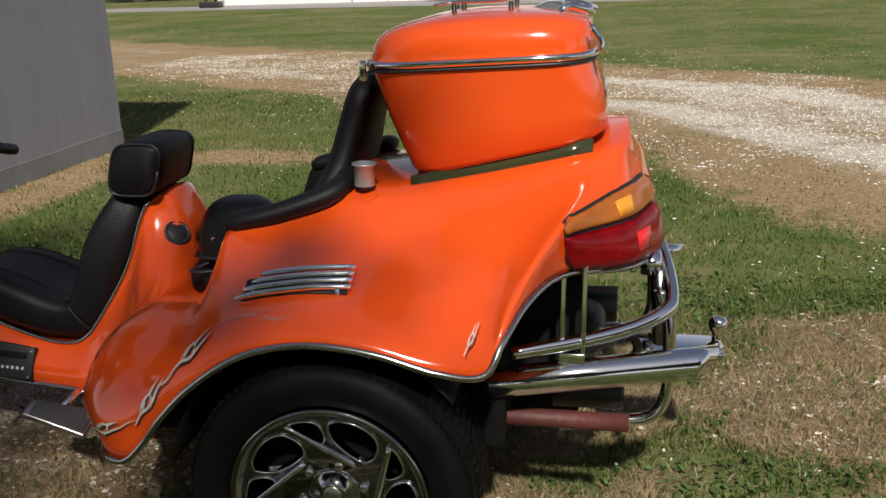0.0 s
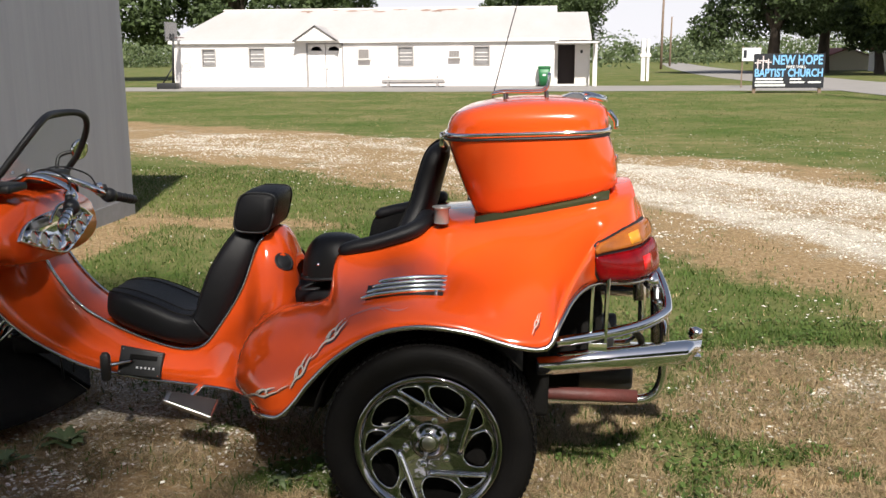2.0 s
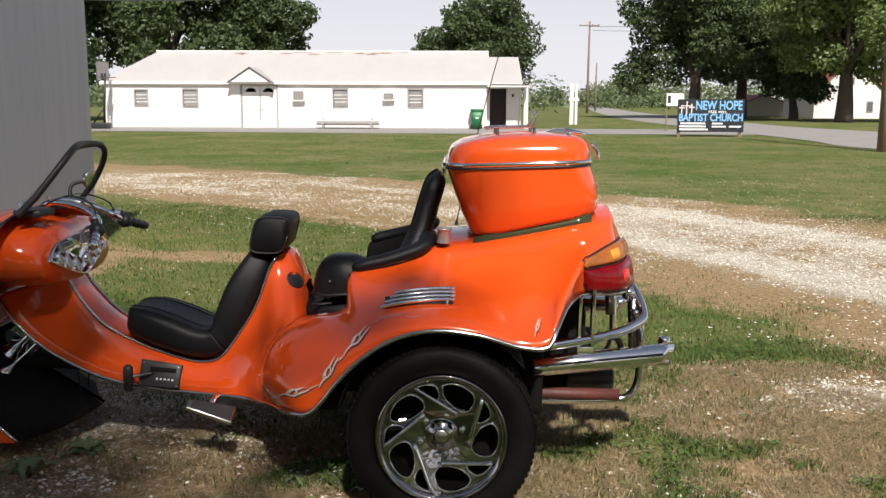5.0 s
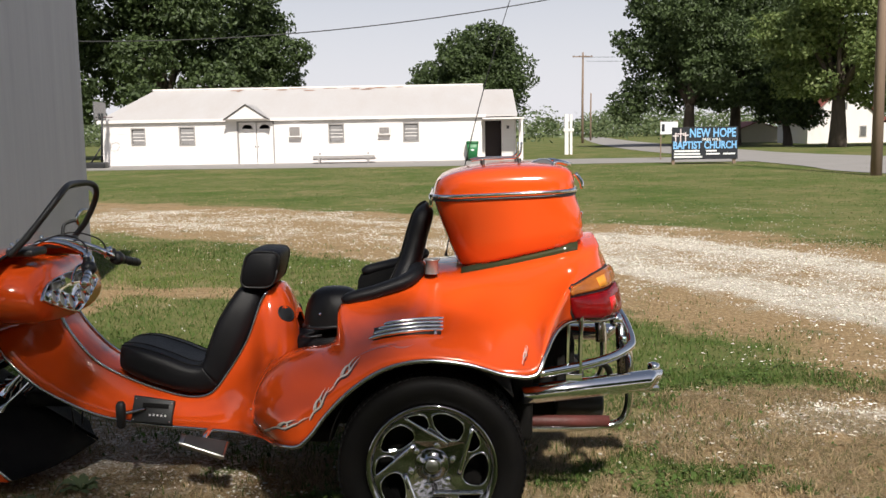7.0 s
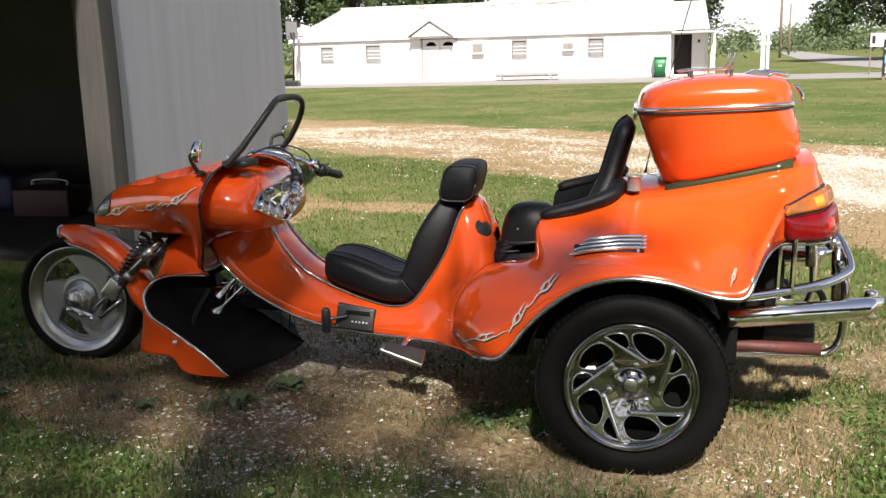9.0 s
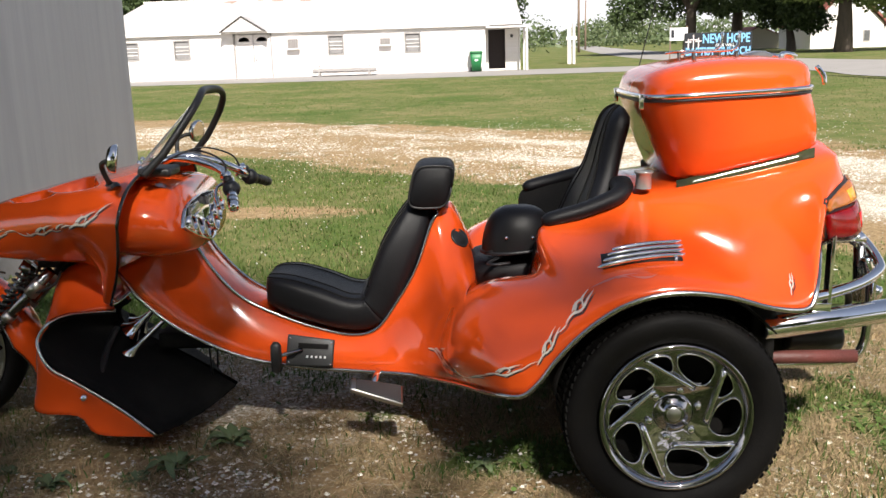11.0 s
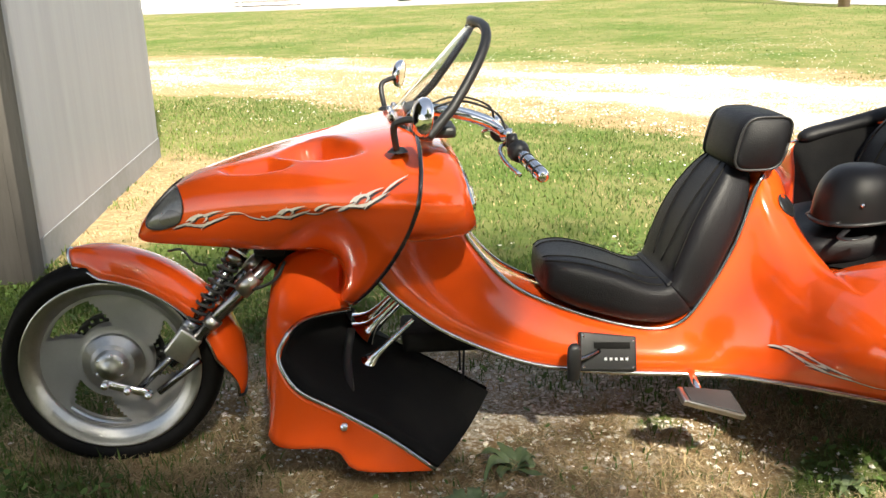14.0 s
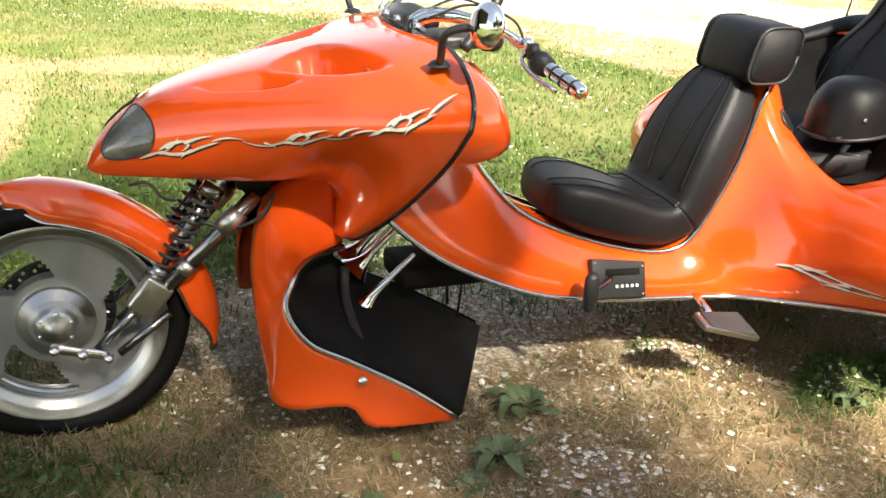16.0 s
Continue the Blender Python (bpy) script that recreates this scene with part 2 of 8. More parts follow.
def link(name, bm, material, smooth=True, normals=True):
    if normals:
        bmesh.ops.recalc_face_normals(bm, faces=bm.faces)
    me = bpy.data.meshes.new(name)
    for f in bm.faces:
        f.smooth = smooth
    bm.to_mesh(me)
    bm.free()
    me.materials.append(material)
    return new(name, me)


def thing(name, at, label, category, group="", leant=False, kind=""):
    """An empty at the base of a thing, whose parts are built in place."""
    e = new(name)
    e.empty_display_size = 0.2
    ORG[e] = Vector(at)
    e.matrix_world = (LEVEL if leant else Matrix()) @ Matrix.Translation(at)
    return tagged(e, label, category, group, kind)


def part(name, bm, material, parent, label="", origin=None, smooth=True, sharp=None, soft=0, thick=0.0, normals=True, bevel=0.0):
    """Link a bmesh as one part; sharp: degrees above which edges stay hard; soft: subdivision; thick: shell."""
    org = Vector(origin) if origin is not None else ORG[parent]
    bmesh.ops.translate(bm, verts=bm.verts, vec=-org)
    ob = link(name, bm, material, smooth, normals)
    ORG[ob] = org
    ob.parent = parent
    ob.location = org - ORG[parent]
    if thick:
        s = ob.modifiers.new("shell", "SOLIDIFY")
        s.thickness, s.offset = thick, -1
    if bevel:
        b = ob.modifiers.new("bevel", "BEVEL")
        b.width, b.segments, b.limit_method = bevel, 2, "ANGLE"
    if soft:
        s = ob.modifiers.new("soft", "SUBSURF")
        s.levels = s.render_levels = soft
    if sharp:
        ob.data.set_sharp_from_angle(angle=radians(sharp))
    return tagged(ob, label)


def structure(name, bm, material, label, category, smooth=False, sharp=None):
    ob = link(name, bm, material, smooth)
    if sharp:
        ob.data.set_sharp_from_angle(angle=radians(sharp))
    return tagged(ob, label, category, kind="structure")


from mathutils.bvhtree import BVHTree


def surface_of(ob):
    me = ob.data
    off = ORG[ob]
    return BVHTree.FromPolygons([v.co + off for v in me.vertices], [list(p.vertices) for p in me.polygons])


def smooth01(a, b, x):
    t = np.clip((np.asarray(x, float) - a) / (b - a), 0, 1)
    return t * t * (3 - 2 * t)


def inside(x, d, loop):
    """Whether a point lies in a closed loop of points."""
    hit = False
    for (ax, ay), (bx, by) in zip(loop, loop[1:] + loop[:1]):
        if (ay > d) != (by > d) and x < (bx - ax) * (d - ay) / (by - ay) + ax:
            hit = not hit
    return hit


# ---- ground ----
def height(x, y):
    """The lie of the land: a slight rise towards the barn and the far drive."""
    x, y = np.asarray(x, float), np.asarray(y, float)
    near = 1 - smooth01(7, 20, y)
    fall = 0.02357 * np.clip(-x, -1.6, 5.5)
    lumps = 0.012 * np.sin(1.7 * x + 0.6) * np.sin(1.3 * y + 1.0) * smooth01(3.5, 7, y)
    return fall * near + 0.12 * smooth01(22, 44, y) + lumps * (1 - smooth01(18, 40, y))


def along(x, y, line):
    """Distance from the polyline."""
    best = np.full(np.shape(x), 1e9)
    for (ax, ay), (bx, by) in zip(line[:-1], line[1:]):
        dx, dy = bx - ax, by - ay
        t = np.clip(((x - ax) * dx + (y - ay) * dy) / (dx * dx + dy * dy), 0, 1)
        best = np.minimum(best, np.hypot(x - ax - t * dx, y - ay - t * dy))
    return best


DRIVE = [(-40, 30.5), (-16, 22.0), (-7.2, 16.6), (-2.0, 13.0), (1.6, 10.6), (3.5, 7.4), (5.4, 3.5), (9.0, -4), (16, -20)]


def patches(x, y, size, seed):
    """Smooth random patches, about 0 to 1."""
    rng = np.random.default_rng(seed)
    lat = rng.random((64, 64))
    total, amp, out = 0, 1.0, 0
    for k in range(3):
        u, v = np.asarray(x) / size * 2 ** k + 7 * k, np.asarray(y) / size * 2 ** k + 3 * k
        i, j = np.floor(u).astype(int), np.floor(v).astype(int)
        f, g = u - i, v - j
        f, g = f * f * (3 - 2 * f), g * g * (3 - 2 * g)
        c = lambda a, b: lat[a % 64, b % 64]
        out = out + amp * (c(i, j) * (1 - f) * (1 - g) + c(i + 1, j) * f * (1 - g) + c(i, j + 1) * (1 - f) * g + c(i + 1, j + 1) * f * g)
        total += amp
        amp *= 0.55
    return out / total


def gravel_amount(x, y):
    d = along(x, y, DRIVE)
    rich = 0.29 + 0.55 * smooth01(-3, 3.0, x)
    ruts = np.maximum(1 - smooth01(0.15, 0.75, np.abs(d - 1.0)), 0.55 * (1 - smooth01(1.0, 2.3, d)))
    track = rich * ruts + 0.35 * (patches(x, y, 1.6, 5) - 0.5) * (1 - smooth01(1.8, 2.8, d))
    bare = 0.50 * (1 - smooth01(0.3, 1.5, np.hypot((x - 1.68) / 0.62, (y - 3.3) / 0.36)))
    under = 0.48 * (1 - smooth01(0.5, 1.2, np.hypot((x + 1.85) / 1.15, (y - 2.85) / 0.8)))
    front = 0.27 * (1 - smooth01(0.6, 1.5, np.hypot((x + 1.3) / 1.5, (y - 1.75) / 0.55)))
    return np.clip(np.maximum.reduce([track, bare, under, front]), 0, 1)


def dry_amount(x, y):
    d = along(x, y, DRIVE)
    p = patches(x, y, 1.1, 9)
    verge = 0.95 * (1 - smooth01(1.9, 3.3, d + 1.2 * (p - 0.5)))
    tufts = patches(x, y, 0.42, 77)
    stand = 1.0 - smooth01(0.60, 1.25, np.hypot((x + 0.3) / 3.4, (y - 2.5) / 1.0)) + 0.5 * (p - 0.5) - 1.5 * smooth01(0.50, 0.72, tufts)
    barn = 0.8 * (1 - smooth01(0.5, 1.1, np.hypot((x + 3.65) / 0.42, (y - 5.9) / 1.9)))
    scorched = 0.75 * (1 - smooth01(0.45, 1.15, np.hypot((x + 2.75) / 1.25, (y - 6.95) / 0.42) + 0.5 * (p - 0.5)))
    soil = 0.9 * (1 - smooth01(0.5, 1.2, np.hypot((x - 1.5) / 1.0, (y - 3.3) / 0.6) + 0.6 * (p - 0.5)))
    band = 0.85 * (1 - smooth01(0.5, 1.15, np.hypot((x + 2.0) / 1.5, (y - 1.83 + 0.08 * (x + 2)) / 0.28) + 0.5 * (p - 0.5)))
    return np.clip(np.maximum.reduce([verge, stand, barn, scorched, soil, band]), 0, 1)


def axis_lines(a, b, step, reach, grow=1.22):
    inner = np.arange(a, b + step / 2, step)
    d = step
    left, right = [a], [b]
    while left[-1] > -reach:
        d *= grow
        left.append(left[-1] - d)
    d = step
    while right[-1] < reach:
        d *= grow
        right.append(right[-1] + d)
    return np.concatenate([left[:0:-1], inner, right[1:]])


def ground_material():
    m = bpy.data.materials.new("grass_and_gravel")
    m.use_nodes = True
    nt = m.node_tree
    p = nt.nodes["Principled BSDF"]
    p.inputs["Roughness"].default_value = 0.95
    p.inputs["Specular IOR Level"].default_value = 0.15
    tc = nt.nodes.new("ShaderNodeTexCoord")
    at = nt.nodes.new("ShaderNodeAttribute")
    at.attribute_name = "cover"
    sep = nt.nodes.new("ShaderNodeSeparateColor")
    nt.links.new(at.outputs["Color"], sep.inputs[0])

    def noise_node(scale, detail=6, rough=0.6):
        n = nt.nodes.new("ShaderNodeTexNoise")
        n.inputs["Scale"].default_value, n.inputs["Detail"].default_value, n.inputs["Roughness"].default_value = scale, detail, rough
        nt.links.new(tc.outputs["Object"], n.inputs["Vector"])
        return n.outputs["Fac"]

    def mix(a, b, f):
        n = nt.nodes.new("ShaderNodeMix")
        n.data_type = "RGBA"
        for s, v in (("A", a), ("B", b)):
            if isinstance(v, tuple):
                n.inputs[s].default_value = (*v, 1)
            else:
                nt.links.new(v, n.inputs[s])
        nt.links.new(f, n.inputs["Factor"])
        return n.outputs["Result"]

    def ramp(v, a, b):
        n = nt.nodes.new("ShaderNodeMapRange")
        n.inputs["From Min"].default_value, n.inputs["From Max"].default_value = a, b
        nt.links.new(v, n.inputs["Value"])
        return n.outputs[0]

    def plus(a, b, k):
        n = nt.nodes.new("ShaderNodeMath")
        n.operation = "MULTIPLY_ADD"
        nt.links.new(b, n.inputs[0])
        n.inputs[1].default_value = k
        nt.links.new(a, n.inputs[2])
        return n.outputs[0]

    big, mid, fine, grit = noise_node(0.35, 4), noise_node(2.3, 6), noise_node(26, 6, 0.7), noise_node(70, 3, 0.7)
    green = mix((0.050, 0.088, 0.017), (0.108, 0.150, 0.034), ramp(fine, 0.35, 0.7))
    green = mix(green, (0.20, 0.178, 0.078), ramp(plus(big, mid, 0.7), 0.70, 1.06))
    dry = mix((0.21, 0.140, 0.072), (0.41, 0.288, 0.155), ramp(fine, 0.35, 0.7))
    dry = mix(dry, (0.075, 0.085, 0.025), ramp(mid, 0.56, 0.72))
    dry = mix(dry, (0.47, 0.40, 0.29), ramp(plus(grit, fine, 0.5), 0.82, 0.98))
    stone = mix((0.30, 0.255, 0.19), (0.74, 0.69, 0.60), ramp(grit, 0.35, 0.62))
    stone = mix(stone, (0.28, 0.21, 0.13), ramp(plus(mid, fine, 0.6), 0.76, 1.02))
    col = mix(green, dry, ramp(plus(plus(sep.outputs["Green"], mid, 0.75), fine, 0.4), 0.75, 1.15))
    col = mix(col, stone, ramp(plus(plus(plus(sep.outputs["Red"], mid, 1.5), grit, 0.9), fine, 0.45), 1.72, 1.98))
    nt.links.new(col, p.inputs["Base Color"])
    b = nt.nodes.new("ShaderNodeBump")
    b.inputs["Strength"].default_value, b.inputs["Distance"].default_value = 0.7, 0.03
    nt.links.new(plus(fine, grit, 0.5), b.inputs["Height"])
    nt.links.new(b.outputs[0], p.inputs["Normal"])
    return m


def make_ground():
    xs, ys = axis_lines(-9, 9, 0.14, 900), axis_lines(-4, 22, 0.14, 900)
    X, Y = np.meshgrid(xs, ys, indexing="ij")
    Z = height(X, Y)
    nx, ny = X.shape
    idx = np.arange(nx * ny).reshape(nx, ny)
    faces = np.stack([idx[:-1, :-1], idx[1:, :-1], idx[1:, 1:], idx[:-1, 1:]], -1).reshape(-1, 4)
    me = bpy.data.meshes.new("ground")
    me.from_pydata(np.stack([X, Y, Z], -1).reshape(-1, 3), [], faces.tolist())
    col = me.color_attributes.new("cover", "FLOAT_COLOR", "POINT")
    g, d = gravel_amount(X, Y).ravel(), dry_amount(X, Y).ravel()
    col.data.foreach_set("color", np.stack([g, d, 0 * g, 0 * g + 1], 1).ravel())
    me.materials.append(ground_material())
    me.polygons.foreach_set("use_smooth", np.ones(len(faces), bool))
    return tagged(new("ground", me), "patchy lawn with dry grass and a pale gravel drive", "ground", kind="structure")


make_ground()


def ribbon(name, left, right, lift, material, label, category):
    """A paved strip that follows the ground between two lines."""
    bm = bmesh.new()
    l, r = spline(left, 60), spline(right, 60)
    rows = []
    for k in np.linspace(0, 1, 7):
        p = l * (1 - k) + r * k
        rows.append(np.stack([p[:, 0], p[:, 1], height(p[:, 0], p[:, 1]) + lift], 1))
    grid(bm, np.array(rows))
    return structure(name, bm, material, label, category, True)


ribbon("pavement", [(-60, 42.3), (-30, 41.8), (-13.6, 40.6), (-4.2, 39.4), (8, 39.2), (16, 38.6)],
       [(-60, 48), (-30, 47.5), (-13.6, 47.0), (-4.2, 47.0), (8, 46.6), (16, 46)], 0.012, ASPHALT, "pale asphalt drive along the white hall", "drive")
ribbon("road", [(30, 4), (20.5, 14), (13.0, 27.5), (12.6, 34), (12.4, 46), (13.5, 80), (22, 158), (40, 300)],
       [(42, 10), (31, 24), (21.5, 38.0), (18.6, 50), (19.3, 64), (21.5, 95), (28, 158), (46, 300)], 0.02, ASPHALT, "pale asphalt country road that bends away", "road")


# ---- barn ----
def barn():
    x0, y0, y1, x1, top = -3.83, 4.15, 7.26, -10.5, 2.85

    def wall_sheet(bm, p, q, z0, z1, out):
        """Ribbed sheet metal from p to q."""
        p, q = np.array(p, float), np.array(q, float)
        length = np.linalg.norm(q - p)
        n = int(length / 0.0225)
        t = np.linspace(0, 1, n + 1)
        off = np.array([0.0, 0.0, 0.0, 0.0, 0.0002, 0.0006, 0.0006, 0.0002])[np.arange(n + 1) % 8]
        base = p + (q - p) * t[:, None] + np.outer(off, out)
        rows = [np.column_stack([base, np.full(n + 1, z)]) for z in (z0, z1)]
        inner = base - np.array(out) * 0.06
        rows += [np.column_stack([inner, np.full(n + 1, z)]) for z in (z1, z0)]
        grid(bm, np.array(rows), close_u=True)

    g = float(height(x0, 6)) - 0.02
    earth = 0.152
    bm = bmesh.new()
    wall_sheet(bm, (x0, y0 + 0.12), (x0, y1), g + 0.16, top, (1, 0))
    structure("wall_east", bm, SIDING, "grey ribbed metal barn wall", "barn wall")
    bm = bmesh.new()
    slab(bm, (x0 - 0.05, y0 + 0.14, g - 0.06), (x0 + 0.005, y1 + 0.01, g + 0.17), 0.002)
    structure("trim", bm, mat("grey_board", (0.24, 0.24, 0.25), 0.8, vary=0.7, scale=3, dark=(0.14, 0.14, 0.13), bump=0.3), "grey painted bottom board of the barn", "barn trim")
    # back and end walls take the darkened metal, as in shade
    bm = bmesh.new()
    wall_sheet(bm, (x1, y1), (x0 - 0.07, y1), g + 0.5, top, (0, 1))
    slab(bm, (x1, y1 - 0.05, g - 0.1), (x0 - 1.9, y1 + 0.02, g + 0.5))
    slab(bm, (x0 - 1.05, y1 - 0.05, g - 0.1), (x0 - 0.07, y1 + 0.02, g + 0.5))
    structure("wall_north", bm, SHADED_METAL, "grey metal back wall of the barn", "barn wall")
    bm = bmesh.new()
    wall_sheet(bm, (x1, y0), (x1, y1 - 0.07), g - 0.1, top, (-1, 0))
    structure("wall_west", bm, SHADED_METAL, "grey metal end wall of the barn", "barn wall")
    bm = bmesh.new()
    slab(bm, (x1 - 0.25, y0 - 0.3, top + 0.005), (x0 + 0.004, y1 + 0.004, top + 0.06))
    structure("roof", bm, SHADED_METAL, "flat metal barn roof", "roof")
    bm = bmesh.new()
    slab(bm, (x1, y0 + 0.02, 2.45), (x0 - 0.2, y0 + 0.08, top), 0.004)
    structure("lintel", bm, OLDWOOD, "weathered board above the barn opening", "barn trim")
    # floor added and coloured near black for the shade inside the barn
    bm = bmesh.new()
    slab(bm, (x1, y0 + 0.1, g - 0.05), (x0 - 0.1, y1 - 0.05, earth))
    structure("floor", bm, mat("barn_earth", (0.022, 0.019, 0.015), 0.95, vary=0.7, scale=3, bump=0.4), "earth floor inside the barn, coloured dark for the shade", "floor")
    # unseen eave, added only to keep sunlight out of the barn
    bm = bmesh.new()
    slab(bm, (x1, y0 - 2.2, 2.55), (x0 + 0.02, y0 - 0.005, 2.62))
    structure("eave", bm, SHADED_METAL, "unseen eave added to keep the sun out of the barn", "roof")
    # the door post: two boards nailed to a squared timber
    post = thing("door_post", (x0 - 0.05, y0, g), "weathered grey timber post at the barn opening", "post")
    rng = random.Random(4)
    for lo, hi in (((x0 - 0.16, y0 - 0.02, g - 0.1), (x0 - 0.02, y0 + 0.1, top)), ((x0 - 0.012, y0 - 0.05, g - 0.1), (x0 + 0.03, y0 + 0.12, top)),
                   ((x0 - 0.20, y0 + 0.02, g - 0.1), (x0 - 0.165, y0 + 0.13, top))):
        bm = bmesh.new()
        vs = slab(bm, lo, hi, 0.006)
        bmesh.ops.subdivide_edges(bm, edges=[e for e in bm.edges if abs(e.verts[0].co.z - e.verts[1].co.z) > 1], cuts=14)
        for v in bm.verts:
            v.co.x += 0.008 * noise.noise((v.co.x * 3, v.co.y * 3, v.co.z * 1.3))
            v.co.y += 0.008 * noise.noise((v.co.x * 3 + 9, v.co.y * 3, v.co.z * 1.3))
        part("board", bm, OLDWOOD, post)
    # clutter inside, its colours darkened to stand for the barn's shade
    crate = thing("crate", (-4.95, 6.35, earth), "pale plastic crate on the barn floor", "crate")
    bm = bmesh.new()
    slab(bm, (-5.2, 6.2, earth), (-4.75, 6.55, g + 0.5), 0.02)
    part("box", bm, mat("shaded_white", (0.13, 0.125, 0.12), 0.6, vary=0.5), crate)
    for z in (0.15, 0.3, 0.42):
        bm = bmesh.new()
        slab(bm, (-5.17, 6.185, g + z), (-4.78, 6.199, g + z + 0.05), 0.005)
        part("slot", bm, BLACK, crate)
    chest = thing("tool_box", (-5.5, 5.9, earth), "red metal tool box on the barn floor, darkened as in shade", "tool box")
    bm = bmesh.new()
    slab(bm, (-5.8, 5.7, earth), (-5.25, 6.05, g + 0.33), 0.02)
    part("body", bm, mat("shaded_red", (0.06, 0.008, 0.007), 0.5, vary=0.5), chest)
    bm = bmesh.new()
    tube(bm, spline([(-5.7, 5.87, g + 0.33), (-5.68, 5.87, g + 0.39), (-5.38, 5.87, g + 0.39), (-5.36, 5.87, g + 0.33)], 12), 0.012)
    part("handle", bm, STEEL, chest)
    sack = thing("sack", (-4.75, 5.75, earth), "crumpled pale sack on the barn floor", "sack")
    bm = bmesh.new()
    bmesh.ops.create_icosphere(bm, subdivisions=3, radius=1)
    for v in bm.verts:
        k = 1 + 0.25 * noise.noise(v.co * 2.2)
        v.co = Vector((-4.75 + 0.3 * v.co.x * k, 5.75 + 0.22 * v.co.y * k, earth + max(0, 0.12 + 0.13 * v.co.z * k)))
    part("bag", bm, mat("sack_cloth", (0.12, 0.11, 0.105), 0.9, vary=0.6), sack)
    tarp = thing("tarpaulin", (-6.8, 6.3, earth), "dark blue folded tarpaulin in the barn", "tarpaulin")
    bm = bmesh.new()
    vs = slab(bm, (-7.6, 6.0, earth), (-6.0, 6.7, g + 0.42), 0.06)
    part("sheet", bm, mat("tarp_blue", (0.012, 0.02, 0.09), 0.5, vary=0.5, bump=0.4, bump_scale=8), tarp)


barn()


# ---- the white hall across the drive ----
def hall():
    yf, base, eave = 46.0, 0.16, 2.46
    xl, xr, depth, ridge = -18.48, 0.92, 9.0, 4.2
    hl = thing("hall", ((xl + xr) / 2, yf + 4, base), "long low white clapboard hall with a pale metal roof", "building")

    def front_wall(holes, x0, x1, y, z0, z1, thick=0.18):
        """A wall in the xz plane with real openings."""
        bm = bmesh.new()
        xs = sorted({x0, x1, *[h[0] for h in holes], *[h[1] for h in holes]})
        for a, b in zip(xs[:-1], xs[1:]):
            spans = sorted((h[2], h[3]) for h in holes if h[0] < b - 1e-6 and h[1] > a + 1e-6)
            z = z0
            for lo, hi in [*spans, (z1, z1)]:
                if lo > z + 1e-4:
                    slab(bm, (a, y, z), (b, y + thick, lo))
                z = max(z, hi)
        bmesh.ops.remove_doubles(bm, verts=bm.verts, dist=1e-4)
        return bm

    windows = [(-16.93, -16.31, 1.26, 2.02), (-14.47, -13.76, 1.21, 2.06), (-6.83, -6.14, 1.23, 2.08), (-3.03, -2.33, 1.22, 2.07)]
    door = (-11.54, -9.67, base + 0.03, 2.33)
    m = WHITE
    part("wall", front_wall([*windows, door], xl, xr, yf, base - 0.2, eave), m, hl, smooth=False)
    # overlapping boards
    for k in range(14):
        z = base + 0.02 + k * 0.16
        spans = [(xl, xr)]
        for h in [*windows, door]:
            if h[2] - 0.05 < z + 0.155 and h[3] + 0.05 > z:
                spans = [s for a, b in spans for s in ((a, min(b, h[0] - 0.06)), (max(a, h[1] + 0.06), b)) if s[1] - s[0] > 0.05]
        for a, b in spans:
            bm = bmesh.new()
            pts = [[(a, yf - 0.012, z), (b, yf - 0.012, z)], [(a, yf - 0.004, z + 0.155), (b, yf - 0.004, z + 0.155)],
                   [(a, yf - 0.001, z + 0.155), (b, yf - 0.001, z + 0.155)], [(a, yf - 0.001, z), (b, yf - 0.001, z)]]
            grid(bm, np.array(pts), close_u=True)
            part("board", bm, m, hl, smooth=False)
    for name, lo, hi in (("side_wall", (xl, yf + 0.18, base - 0.2), (xl + 0.18, yf + depth, eave)), ("side_wall", (xr - 0.18, yf + 0.18, base - 0.2), (xr, yf + depth, eave)),
                         ("back_wall", (xl, yf + depth, base - 0.2), (xr, yf + depth + 0.18, eave))):
        bm = bmesh.new()
        slab(bm, lo, hi)
        part(name, bm, m, hl, smooth=False)
    # roof: hipped at one end, gabled at the other
    o, ym = 0.17, yf + depth / 2
    bm = bmesh.new()
    a, b, c, d = (xl - o, yf - o, eave), (xr + 0.2, yf - o, eave), (xr + 0.2, yf + depth + o, eave), (xl - o, yf + depth + o, eave)
    e, f = (xl + 1.4, ym, ridge), (xr + 0.2, ym, ridge)
    vs = [bm.verts.new(p) for p in (a, b, c, d, e, f)]
    for q in ((0, 1, 5, 4), (2, 3, 4, 5), (3, 0, 4), (1, 2, 5), (3, 2, 1, 0)):
        bm.faces.new([vs[i] for i in q])
    roof = part("roof", bm, ROOF, hl, "pale metal roof with rust marks", smooth=False)
    bm = bmesh.new()
    slab(bm, (xl - o, yf - o - 0.03, eave - 0.13), (xr + 0.2, yf - o - 0.002, eave + 0.02))
    part("fascia", bm, m, roof, smooth=False)
    bm = bmesh.new()
    slab(bm, (xl + 1.3, ym - 0.12, ridge - 0.03), (xr + 0.2, ym + 0.12, ridge + 0.05))
    part("ridge_cap", bm, m, roof, smooth=False)
    rng = random.Random(8)
    for k in range(16):
        x = rng.uniform(-13, 0.5)
        w = rng.uniform(0.12, 0.5)
        s = rng.choice([0.9, 0.93, 0.95, 0.97, 0.97])
        y, z = yf - o + (ym - yf + o) * s, eave + (ridge - eave) * s
        bm = bmesh.new()
        n = 7
        ring = [(x + w * math.cos(t) * rng.uniform(0.6, 1), y + 0.15 * math.sin(t) * rng.uniform(0.6, 1)) for t in np.linspace(0, 2 * math.pi, n, endpoint=False)]
